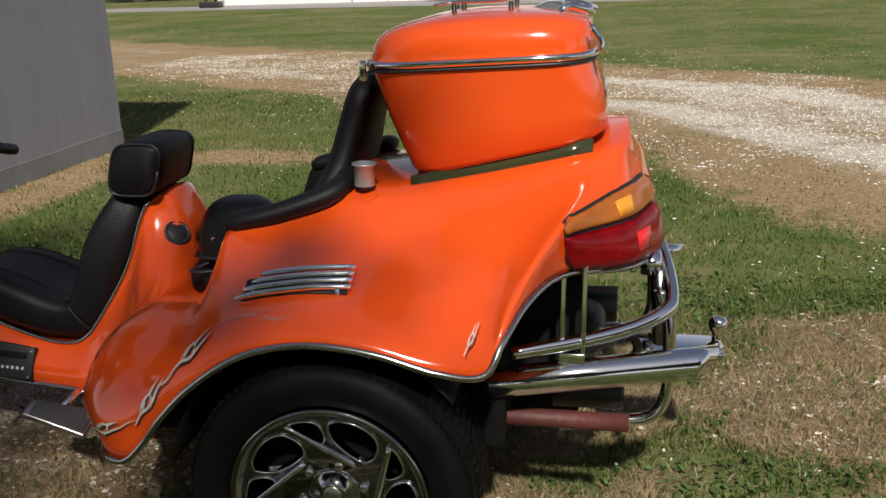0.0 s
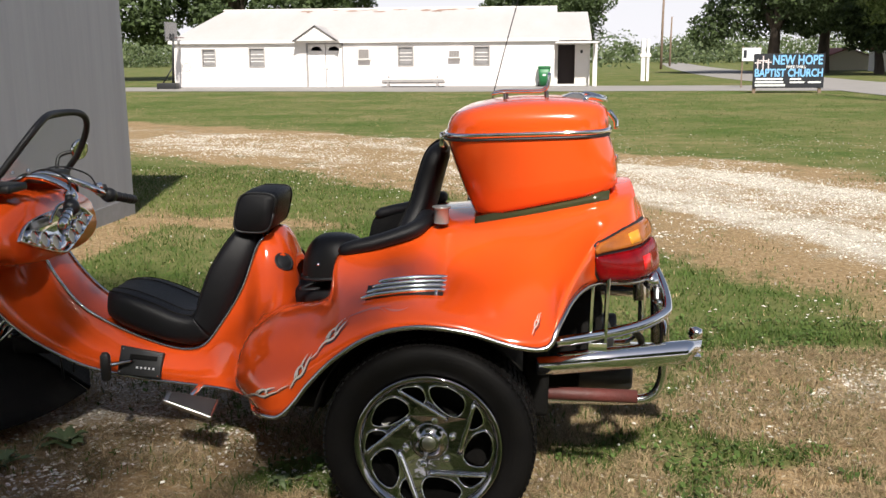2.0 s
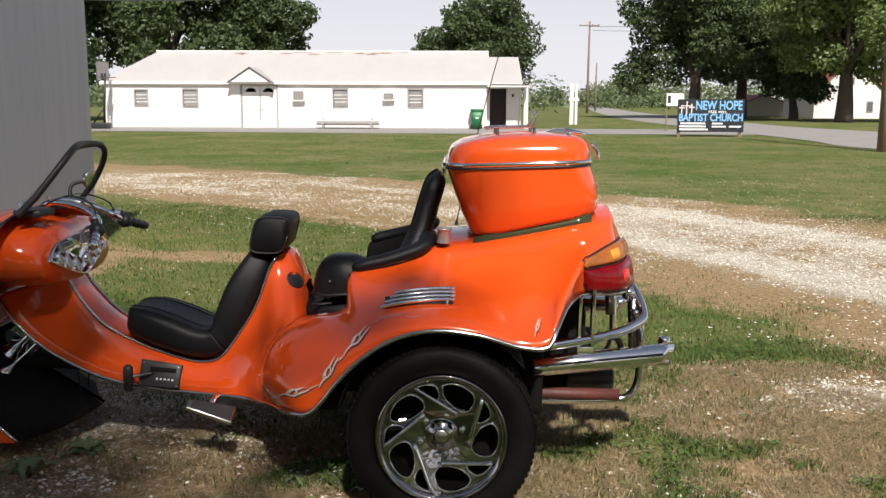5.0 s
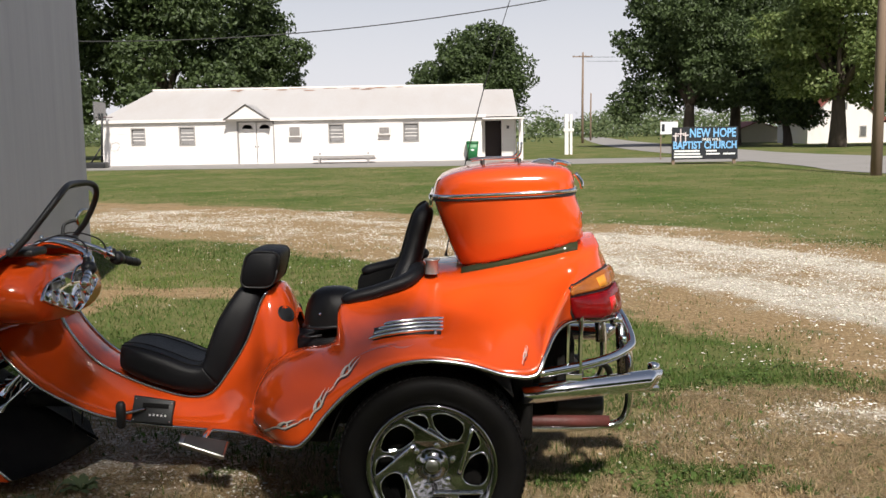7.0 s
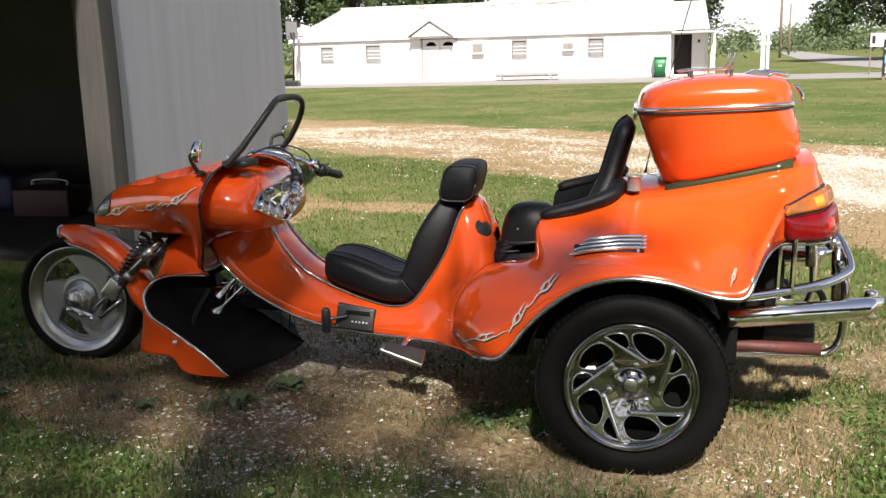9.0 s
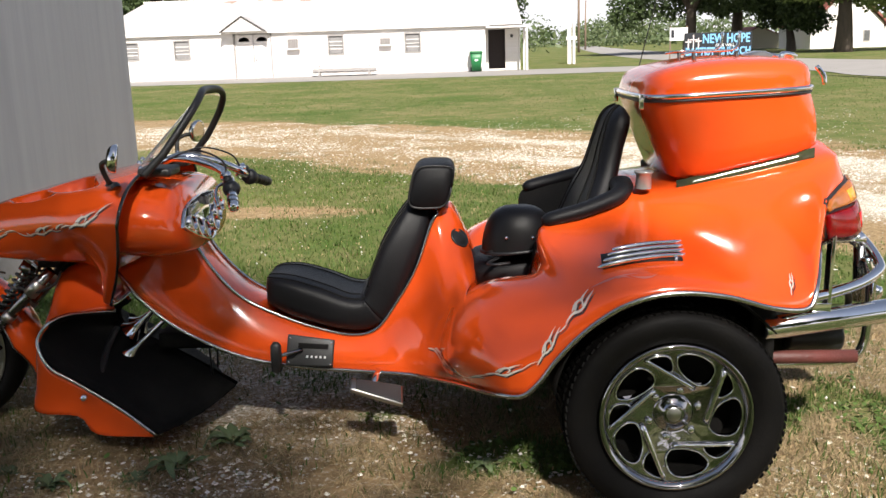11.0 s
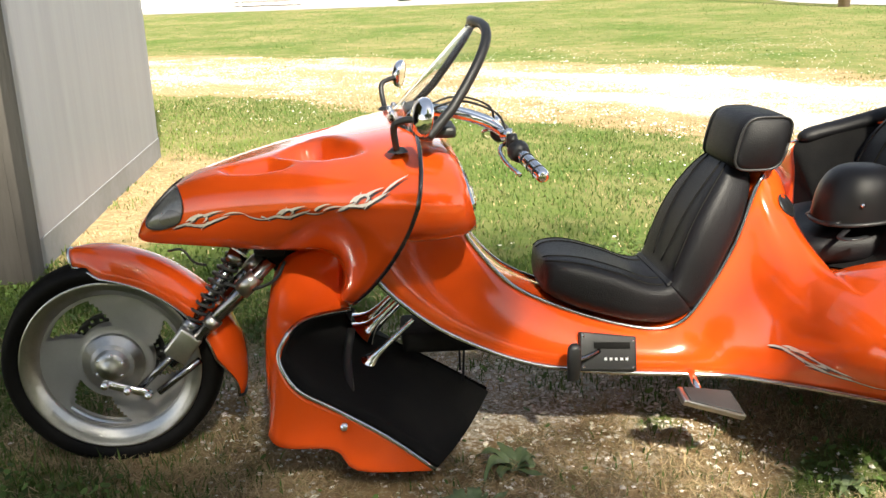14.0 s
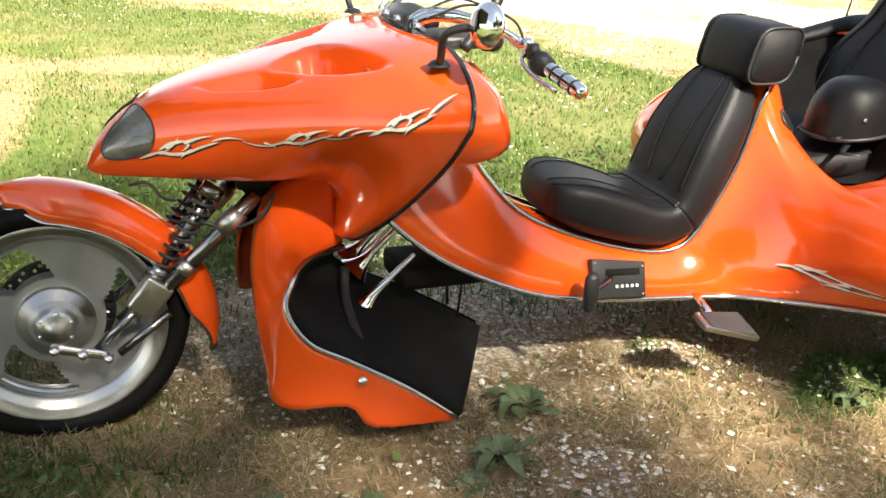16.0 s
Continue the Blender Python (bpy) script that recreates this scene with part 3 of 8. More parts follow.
        bm.faces.new([bm.verts.new((px, py, z + (py - y) * (ridge - eave) / (ym - yf + o) + 0.012)) for px, py in ring])
        part("rust_mark", bm, mat("roof_rust", (0.36, 0.24, 0.19), 0.8, vary=0.5), roof, "rust patch", smooth=False)
    # windows: frame, two sashes with panes
    for x0, x1, z0, z1 in windows:
        bm = bmesh.new()
        for lo, hi in (((x0 - 0.06, z0 - 0.06), (x1 + 0.06, z0)), ((x0 - 0.06, z1), (x1 + 0.06, z1 + 0.06)), ((x0 - 0.06, z0), (x0, z1)), ((x1, z0), (x1 + 0.06, z1))):
            slab(bm, (lo[0], yf - 0.04, lo[1]), (hi[0], yf + 0.03, hi[1]))
        win = part("window", bm, GREY_TRIM, hl, "grey-framed sash window", smooth=False)
        mid = (z0 + z1) / 2 - 0.03
        for lo, hi, y in ((z0 + 0.02, mid - 0.02, yf + 0.05), (mid + 0.03, z1 - 0.02, yf + 0.03)):
            bm = bmesh.new()
            slab(bm, (x0 + 0.03, y, lo), (x1 - 0.03, y + 0.015, hi))
            part("pane", bm, WIN, win, smooth=False)
        for z, y in ((mid, yf + 0.02), (mid - 0.16, yf + 0.045), (mid + 0.19, yf + 0.022)):
            bm = bmesh.new()
            slab(bm, (x0, y, z - 0.018), (x1, y + 0.02, z + 0.018))
            part("sash_bar", bm, WHITE, win, smooth=False)
    # the double door under its little gable
    for x0, x1 in ((door[0] + 0.06, -10.585), (-10.555, door[1] - 0.06)):
        bm = bmesh.new()
        slab(bm, (x0, yf + 0.06, door[2]), (x1, yf + 0.11, door[3] - 0.06), 0.01)
        leaf = part("door", bm, m, hl, "white panelled door leaf", smooth=False)
        bm = bmesh.new()
        cx = (x0 + x1) / 2
        ring = [(cx + 0.27 * math.cos(t), yf + 0.052, 1.95 + 0.21 * math.sin(t)) for t in np.linspace(0, math.pi, 12)]
        vs = [bm.verts.new(p) for p in ring]
        f = bm.faces.new(vs)
        bmesh.ops.solidify(bm, geom=[f], thickness=0.008)
        part("fanlight", bm, WIN, leaf, smooth=False)
        bm = bmesh.new()
        k = x1 - 0.07 if x1 < -10.57 else x0 + 0.07
        lathe(bm, [(0.0, -0.05), (0.03, -0.045), (0.035, -0.02), (0.012, 0.0)], (k, yf + 0.06, 1.05), "y", 12)
        part("door_handle", bm, STEEL, leaf)
    bm = bmesh.new()
    slab(bm, (door[0] - 0.02, yf - 0.03, door[2]), (door[0] + 0.05, yf + 0.12, door[3]))
    slab(bm, (door[1] - 0.05, yf - 0.03, door[2]), (door[1] + 0.02, yf + 0.12, door[3]))
    slab(bm, (door[0] - 0.02, yf - 0.03, door[3] - 0.05), (door[1] + 0.02, yf + 0.12, door[3] + 0.04))
    part("door_frame", bm, GREY_TRIM, hl, smooth=False)
    bm = bmesh.new()
    gx0, gx1, gz = -11.95, -9.9, 3.12
    gm = (gx0 + gx1) / 2
    tri = [(gx0, 2.44), (gx1, 2.44), (gm, gz)]
    f1 = [bm.verts.new((x, yf - 0.65, z)) for x, z in tri]
    f2 = [bm.verts.new((x, yf + 1.6, z)) for x, z in tri]
    bm.faces.new(f1)
    bm.faces.new(f2[::-1])
    for i in range(3):
        bm.faces.new((f1[i], f2[i], f2[(i + 1) % 3], f1[(i + 1) % 3]))
    gable = part("porch_gable", bm, m, hl, "small white gable over the double door", smooth=False)
    for s in (-1, 1):
        bm = bmesh.new()
        e = (gx0 if s < 0 else gx1) + s * 0.12
        pts = [[(gm, yf - 0.72, gz + 0.06), (gm, yf + 1.6, gz + 0.06)], [(e, yf - 0.72, 2.43), (e, yf + 1.6, 2.43)],
               [(e, yf - 0.72, 2.38), (e, yf + 1.6, 2.38)], [(gm, yf - 0.72, gz + 0.004), (gm, yf + 1.6, gz + 0.004)]]
        grid(bm, np.array(pts), close_u=True)
        part("gable_roof", bm, ROOF, gable, smooth=False)
    bm = bmesh.new()
    lathe(bm, [(0.0, -0.05), (0.05, -0.03), (0.05, 0.0)], (gm + 0.05, yf - 0.5, 2.42), "z", 10)
    part("porch_light", bm, SIGNWHITE, hl)
    # lower end with the open porch
    ex = 2.72
    bm = bmesh.new()
    roofpts = [[(xr + 0.2, yf - 0.1, 2.42), (ex, yf - 0.1, 2.42)], [(xr + 0.2, yf + 4.0, 3.9), (ex, yf + 4.0, 3.9)], [(xr + 0.2, yf + 8, 2.42), (ex, yf + 8, 2.42)],
               [(xr + 0.2, yf + 8, 2.36), (ex, yf + 8, 2.36)], [(xr + 0.2, yf - 0.1, 2.36), (ex, yf - 0.1, 2.36)]]
    grid(bm, np.array(roofpts), close_u=True)
    part("end_roof", bm, ROOF, hl, smooth=False)
    bm = bmesh.new()
    slab(bm, (xr + 0.02, yf - 0.3, 2.22), (ex + 0.35, yf + 1.4, 2.30))
    part("porch_roof", bm, m, hl, smooth=False)
    for x, y in ((ex + 0.22, yf - 0.2), (ex + 0.2, yf + 1.2)):
        bm = bmesh.new()
        slab(bm, (x - 0.05, y - 0.05, base - 0.1), (x + 0.05, y + 0.05, 2.22), 0.01)
        part("porch_post", bm, m, hl, smooth=False)
    bm = bmesh.new()
    slab(bm, (ex - 0.05, yf + 1.42, base - 0.1), (ex + 0.02, yf + 8, 2.36))
    part("end_wall", bm, m, hl, smooth=False)
    part("end_front", front_wall([(1.12, 1.98, base + 0.05, 2.17)], xr + 0.005, ex - 0.06, yf + 1.42, base - 0.1, 2.36, 0.12), m, hl, smooth=False)
    bm = bmesh.new()
    slab(bm, (1.1, yf + 1.8, base + 0.04), (2.0, yf + 1.86, 2.2))
    part("end_door", bm, mat("dark_door", (0.025, 0.012, 0.012), 0.6, vary=0.4), hl, "dark recessed doorway", smooth=False)
    bm = bmesh.new()
    slab(bm, (2.25, yf + 1.38, 1.75), (2.37, yf + 1.42, 1.9))
    part("wall_lamp", bm, BLACK, hl, smooth=False)
    bm = bmesh.new()
    slab(bm, (xl + 0.02, yf - 0.035, base - 0.12), (xr - 0.01, yf - 0.004, base + 0.015))
    part("plinth", bm, GREY_TRIM, hl, smooth=False)
    for x0, x1, z0, z1 in ((-8.87, -8.25, 1.49, 2.04), (-4.32, -3.72, 1.53, 1.94)):
        ac = thing("air_conditioner", ((x0 + x1) / 2, yf, z0), "grey window air conditioner on the white wall", "air conditioner", "wall air conditioners")
        bm = bmesh.new()
        slab(bm, (x0, yf - 0.30, z0), (x1, yf - 0.024, z1), 0.02)
        part("casing", bm, WHITE, ac, smooth=False)
        bm = bmesh.new()
        slab(bm, (x0 + 0.05, yf - 0.308, z0 + 0.07), (x1 - 0.05, yf - 0.301, z1 - 0.04))
        grille = part("grille", bm, mat("ac_grille", (0.22, 0.20, 0.19), 0.6, vary=0.4), ac, smooth=False)
        for i in range(6):
            bm = bmesh.new()
            x = x0 + 0.09 + i * (x1 - x0 - 0.18) / 5
            slab(bm, (x - 0.012, yf - 0.316, z0 + 0.07), (x + 0.012, yf - 0.3085, z1 - 0.04))
            part("slat", bm, GREY_TRIM, ac, smooth=False)
    bench = thing("bench", (-6.0, yf - 0.5, base), "long white wooden bench against the hall", "bench")
    # apron and legs are grey to paint in the shade under the seat
    for lo, hi, n in (((-7.65, yf - 0.75, 0.52), (-4.45, yf - 0.4, 0.57), "seat"), ((-7.65, yf - 0.40, 0.68), (-4.45, yf - 0.36, 0.80), "backrest"), ((-7.6, yf - 0.73, 0.40), (-4.5, yf - 0.70, 0.515), "apron")):
        bm = bmesh.new()
        slab(bm, lo, hi, 0.008)
        part(n, bm, GREY_TRIM if n == "apron" else m, bench, smooth=False)
    for x in (-7.3, -4.85):
        for y, t in ((yf - 0.72, 0.52), (yf - 0.42, 0.68)):
            bm = bmesh.new()
            slab(bm, (x - 0.05, y - 0.025, base - 0.01), (x + 0.05, y + 0.025, t))
            part("leg", bm, GREY_TRIM, bench, smooth=False)
    b = thing("wheelie_bin", (0.42, yf - 0.4, base), "green plastic wheelie bin beside the porch", "bin")
    bm = bmesh.new()
    rows = [oval(0.42, yf - 0.4, z, rx, ry, 6, 24) for z, rx, ry in ((base + 0.03, 0.22, 0.24), (base + 0.5, 0.27, 0.29), (base + 0.88, 0.30, 0.33))]
    grid(bm, np.array(rows), close_v=True, cap=True)
    part("body", bm, BIN, b)
    bm = bmesh.new()
    rows = [oval(0.42, yf - 0.42, z, rx, rx + 0.02, 6, 24) for z, rx in ((base + 0.88, 0.32), (base + 0.93, 0.33), (base + 0.97, 0.28))]
    grid(bm, np.array(rows), close_v=True, cap=True)
    part("lid", bm, BIN, b)
    bm = bmesh.new()
    slab(bm, (0.34, yf - 0.702, base + 0.5), (0.5, yf - 0.69, base + 0.58))
    part("mark", bm, SIGNWHITE, b, smooth=False)
    for s in (-1, 1):
        bm = bmesh.new()
        lathe(bm, [(0.0, -0.03), (0.1, -0.03), (0.1, 0.03), (0, 0.03)], (0.42 + s * 0.25, yf - 0.15, base + 0.1), "x", 14)
        part("wheel", bm, BLACK, b)


hall()


def text_part(body, size, at, material, parent, name="lettering", width=None, bold=0.0):
    """Standing letters that face the viewer (towards -y)."""
    cu = bpy.data.curves.new(name, "FONT")
    cu.body, cu.size, cu.extrude, cu.offset, cu.resolution_u = body, size, 0.006, bold, 3
    cu.align_x = "CENTER"
    tmp = bpy.data.objects.new(name, cu)
    scene.collection.objects.link(tmp)
    dg = bpy.context.evaluated_depsgraph_get()
    me = bpy.data.meshes.new_from_object(tmp.evaluated_get(dg))
    bpy.data.objects.remove(tmp)
    co = np.array([v.co for v in me.vertices])
    w = co[:, 0].max() - co[:, 0].min()
    k = (width / w) if width else 1.0
    out = np.stack([at[0] + co[:, 0] * k, at[1] - co[:, 2], at[2] + co[:, 1]], 1) - np.array(ORG[parent])
    me.vertices.foreach_set("co", out.ravel())
    me.materials.clear()
    me.materials.append(material)
    ob = new(name, me)
    ob.parent = parent
    ORG[ob] = ORG[parent]
    return ob


def church_sign():
    y, x0, x1, z0, z1 = 37.0, 8.47, 11.16, 0.29, 1.61
    g = float(height(9.8, y))
    s = thing("church_sign", ((x0 + x1) / 2, y, g), "black church sign with blue and white letters on wooden posts", "sign")
    bm = bmesh.new()
    slab(bm, (x0, y, z0), (x1, y + 0.05, z1), 0.006)
    board = part("board", bm, SIGNBLACK, s, smooth=False)
    for x in (x0 + 0.07, x1 - 0.12):
        bm = bmesh.new()
        slab(bm, (x - 0.06, y + 0.052, g - 0.15), (x + 0.06, y + 0.15, z1 - 0.05), 0.008)
        part("post", bm, POLEWOOD, s, smooth=False)
    w, h = x1 - x0, z1 - z0
    text_part("NEW HOPE", 0.50, (x0 + 0.615 * w, y - 0.008, z0 + 0.69 * h), SIGNBLUE, s, width=0.70 * w, bold=0.012)
    text_part("FREE WILL", 0.15, (x0 + 0.6 * w, y - 0.008, z0 + 0.575 * h), SIGNWHITE, s, width=0.28 * w, bold=0.003)
    text_part("BAPTIST CHURCH", 0.42, (x0 + 0.5 * w, y - 0.008, z0 + 0.335 * h), SIGNBLUE, s, width=0.96 * w, bold=0.012)
    for k, (a, b) in enumerate(((0.04, 0.42), (0.03, 0.43), (0.03, 0.46))):
        z = z0 + (0.235 - 0.092 * k) * h
        bm = bmesh.new()
        slab(bm, (x0 + a * w, y - 0.007, z), (x0 + b * w, y - 0.001, z + 0.055 * h))
        part("text_bar", bm, SIGNWHITE, s, "white bar of small writing", smooth=False)
    for k, (a, b) in enumerate(((0.52, 0.68), (0.52, 0.73), (0.78, 0.96))):
        z = z0 + (0.235, 0.14, 0.14)[k] * h
        bm = bmesh.new()
        slab(bm, (x0 + a * w, y - 0.007, z), (x0 + b * w, y - 0.001, z + 0.05 * h))
        part("text_bar", bm, SIGNWHITE, s, "white bar of small writing", smooth=False)
    for cx, cz, k in ((0.13, 0.52, 1.0), (0.055, 0.53, 0.72), (0.205, 0.55, 0.72)):
        bm = bmesh.new()
        X, Z, H = x0 + cx * w, z0 + cz * h, 0.42 * h * k
        slab(bm, (X - 0.022, y - 0.008, Z), (X + 0.022, y - 0.001, Z + H))
        slab(bm, (X - 0.17 * k, y - 0.009, Z + 0.62 * H), (X + 0.17 * k, y - 0.0005, Z + 0.62 * H + 0.045))
        part("cross", bm, mat("sign_pink", (0.70, 0.60, 0.60), 0.5), s, "pale painted cross", smooth=False)
    p = thing("notice_sign", (9.8, 43, height(9.8, 43)), "small white notice on thin posts behind the church sign", "sign")
    bm = bmesh.new()
    slab(bm, (9.3, 43, 1.32), (10.12, 43.03, 1.9), 0.005)
    part("panel", bm, SIGNWHITE, p, smooth=False)
    bm = bmesh.new()
    slab(bm, (9.36, 42.99, 1.45), (9.5, 42.998, 1.8))
    part("mark", bm, SIGNBLACK, p, smooth=False)
    for x in (9.33, 10.09):
        bm = bmesh.new()
        slab(bm, (x - 0.025, 43.031, -0.05), (x + 0.025, 43.07, 1.98))
        part("post", bm, POLEWOOD, p, smooth=False)
    c = thing("white_cross", (6.6, 57, height(6.6, 57)), "white painted wooden cross on the grass", "cross")
    bm = bmesh.new()
    slab(bm, (6.38, 56.9, 0.0), (6.62, 57.1, 2.62), 0.02)
    part("upright", bm, WHITE, c, smooth=False)
    bm = bmesh.new()
    slab(bm, (6.7, 56.9, 0.0), (6.86, 57.1, 2.6), 0.02)
    part("upright", bm, WHITE, c, smooth=False)
    bm = bmesh.new()
    slab(bm, (6.3, 56.86, 1.55), (6.95, 56.895, 1.75), 0.01)
    part("arm", bm, WHITE, c, smooth=False)


church_sign()


POLES = []


def utility_pole(x, y, tall, arm, label):
    g = float(height(x, y))
    p = thing("utility_pole", (x, y, g), label, "pole", "roadside poles")
    bm = bmesh.new()
    tube(bm, [(x, y, g - 0.3), (x, y, g + tall * 0.5), (x + 0.05, y, g + tall)], [0.17, 0.145, 0.11], 12)
    part("shaft", bm, POLEWOOD, p)
    POLES.append(p)
    if arm:
        bm = bmesh.new()
        slab(bm, (x - 1.3, y - 0.14, g + tall - 0.6), (x + 1.3, y - 0.02, g + tall - 0.46), 0.01)
        part("crossarm", bm, POLEWOOD, p, smooth=False)
        for dx in (-1.15, -0.4, 0.4, 1.15):
            bm = bmesh.new()
            lathe(bm, [(0.0, 0.0), (0.04, 0.0), (0.055, 0.06), (0.03, 0.12), (0, 0.13)], (x + dx, y - 0.08, g + tall - 0.46), "z", 10)
            part("insulator", bm, WIN, p)


utility_pole(12.35, 27.0, 9.0, False, "brown wooden utility pole beside the road")
utility_pole(16.0, 120, 11.6, True, "far wooden utility pole with a crossarm")
utility_pole(22.5, 158, 8.0, False, "far thin grey utility pole at the bend")


def wire(a, b, sag, pole):
    bm = bmesh.new()
    t = np.linspace(0, 1, 40)[:, None]
    p = np.array(a) * (1 - t) + np.array(b) * t
    p[:, 2] -= sag * 4 * (t * (1 - t))[:, 0]
    tube(bm, p, 0.022, 6)
    part("cable", bm, WIRE, pole, "thin black overhead wire")


wire((-34, 38, 7.6), (12.35, 38.0, 8.75), 2.55, POLES[0])
wire((16, 120, 11.1), (40, 60, 8.3), 0.6, POLES[1])
wire((16.5, 120, 10.6), (41, 60, 7.6), 0.6, POLES[1])


# ---- trees ----
def leaf_material(name, a, b):
    m = bpy.data.materials.new(name)
    m.use_nodes = True
    nt = m.node_tree
    p = nt.nodes["Principled BSDF"]
    p.inputs["Roughness"].default_value = 0.55
    g = nt.nodes.new("ShaderNodeNewGeometry")
    mx = nt.nodes.new("ShaderNodeMix")
    mx.data_type = "RGBA"
    mx.inputs["A"].default_value, mx.inputs["B"].default_value = (*a, 1), (*b, 1)
    nt.links.new(g.outputs["Random Per Island"], mx.inputs["Factor"])
    nt.links.new(mx.outputs["Result"], p.inputs["Base Color"])
    t = nt.nodes.new("ShaderNodeBsdfTranslucent")
    nt.links.new(mx.outputs["Result"], t.inputs["Color"])
    ms = nt.nodes.new("ShaderNodeMixShader")
    ms.inputs[0].default_value = 0.38
    nt.links.new(p.outputs[0], ms.inputs[1])
    nt.links.new(t.outputs[0], ms.inputs[2])
    nt.links.new(ms.outputs[0], nt.nodes["Material Output"].inputs["Surface"])
    return m


LEAF_DARK = leaf_material("leaf_dark", (0.035, 0.055, 0.020), (0.105, 0.150, 0.052))
LEAF_MID = leaf_material("leaf_mid", (0.09, 0.14, 0.035), (0.26, 0.31, 0.11))
LEAF_FAR = leaf_material("leaf_far", (0.09, 0.13, 0.055), (0.18, 0.22, 0.10))


def leaf_cloud(rng, blobs, count, size):
    """Many small folded leaves spread through uneven blobs (x, y, z, rx, ry, rz): vertices and faces."""
    blobs = np.array(blobs, float)
    wts = blobs[:, 3] * blobs[:, 4] * blobs[:, 5]
    pick = rng.choice(len(blobs), count, p=wts ** 0.8 / (wts ** 0.8).sum())
    d = rng.normal(size=(count, 3))
    d /= np.linalg.norm(d, axis=1)[:, None]
    r = rng.uniform(0.25, 1.0, count) ** 0.45
    wob = 1 + 0.22 * np.sin(d[:, 0] * 5 + pick) * np.sin(d[:, 1] * 4 + 2 * pick) + 0.12 * np.sin(d[:, 2] * 9 + pick)
    c = blobs[pick, :3] + d * (r * wob)[:, None] * blobs[pick, 3:]
    n = rng.normal(size=(count, 3)) + d * 0.8 + np.array([0, 0, 0.5])
    n /= np.linalg.norm(n, axis=1)[:, None]
    u = np.cross(n, rng.normal(size=(count, 3)))
    u /= np.linalg.norm(u, axis=1)[:, None]
    w = np.cross(n, u)
    s = (size * rng.uniform(0.6, 1.5, count))[:, None]
    v = np.stack([c - u * s, c - w * s * 0.6 + n * s * 0.2, c + u * s, c + w * s * 0.6 + n * s * 0.2], 1).reshape(-1, 3)
    f = np.arange(count * 4).reshape(-1, 4)
    return v, f


def mesh_part(name, v, f, material, parent, label=""):
    me = bpy.data.meshes.new(name)
    me.from_pydata((v - np.array(ORG[parent])).tolist(), [], f.tolist())
    me.materials.append(material)
    ob = new(name, me)
    ob.parent = parent
    ORG[ob] = ORG[parent]
    return tagged(ob, label)


def tree(x, y, tall, spread, trunk_h, r, leaves, size, seed, material, label, group="trees"):
    rng = np.random.default_rng(seed)
    g = float(height(x, y))
    t = thing("tree", (x, y, g), label, "tree", group)
    bm = bmesh.new()
    lean = rng.uniform(-0.3, 0.3, 2)
    top = np.array([x + lean[0], y + lean[1], g + trunk_h * 1.25])
    tube(bm, spline([(x, y, g - 0.2), (x + lean[0] * 0.3, y, g + trunk_h * 0.5), top], 8), np.linspace(r * 1.25, r * 0.75, 8), 10)
    blobs = []
    n = 11
    for k in range(n):
        a = 2.4 * k + rng.uniform(-0.4, 0.4)
        level = (k + 0.5) / n
        reach = spread * (0.35 + 0.65 * math.sin(math.pi * min(1, 0.22 + 0.75 * level))) * rng.uniform(0.55, 0.95)
        end = np.array([x + reach * math.cos(a) * 0.75, y + reach * math.sin(a) * 0.75, g + trunk_h + (tall - trunk_h) * (0.08 + 0.8 * level)])
        tube(bm, spline([top - [0, 0, trunk_h * 0.25 * rng.uniform(0, 1)], (top + end) / 2 + [0, 0, 0.06 * tall], end], 7), np.linspace(r * 0.45, r * 0.07, 7), 6)
        q = spread * rng.uniform(0.30, 0.46)
        blobs.append((*end, q, q, q * rng.uniform(0.6, 0.85)))
        side = end + rng.normal(size=3) * spread * 0.22
        blobs.append((*side, q * 0.6, q * 0.6, q * 0.5))
    blobs.append((x, y, g + tall * 0.62, spread * 0.55, spread * 0.55, tall * 0.22))
    part("trunk", bm, BARK, t)
    v, f = leaf_cloud(rng, blobs, leaves, size)
    v[:, 2] = np.maximum(v[:, 2], g + trunk_h * 0.55)
    mesh_part("crown", v, f, material, t)


tree(-21.5, 66, 17.5, 7.0, 3.2, 0.45, 40800, 0.170, 1, LEAF_DARK, "large dark leafy tree behind the white hall")
tree(-30.5, 62, 18, 7.5, 3.0, 0.5, 38080, 0.178, 2, LEAF_DARK, "large dark leafy tree beyond the barn")
tree(-16.0, 72, 13.5, 4.2, 2.6, 0.4, 21760, 0.144, 3, LEAF_DARK, "dark leafy tree behind the hall roof")
tree(1.6, 76, 10.2, 5.4, 2.4, 0.4, 32640, 0.144, 4, LEAF_DARK, "rounded dark tree behind the hall's end")
tree(19.5, 79, 15.5, 6.6, 3.0, 0.5, 40800, 0.161, 5, LEAF_DARK, "tall dark tree across the road")
tree(25.0, 84, 17.5, 7.0, 3.4, 0.5, 38080, 0.170, 6, LEAF_DARK, "tall dark tree across the road")
tree(27.0, 66, 15.5, 6.5, 2.9, 0.55, 43520, 0.144, 7, LEAF_MID, "broad green maple beside the bend")
tree(34.5, 64, 15.0, 6.0, 2.8, 0.5, 35360, 0.144, 8, LEAF_MID, "broad green maple near the house")
tree(27.0, 76, 8.6, 4.1, 1.5, 0.35, 23076, 0.148, 12, LEAF_DARK, "dark leafy tree in front of the house")
tree(33.0, 92, 16, 7.0, 3.0, 0.5, 24480, 0.195, 9, LEAF_DARK, "dark tree behind the house")

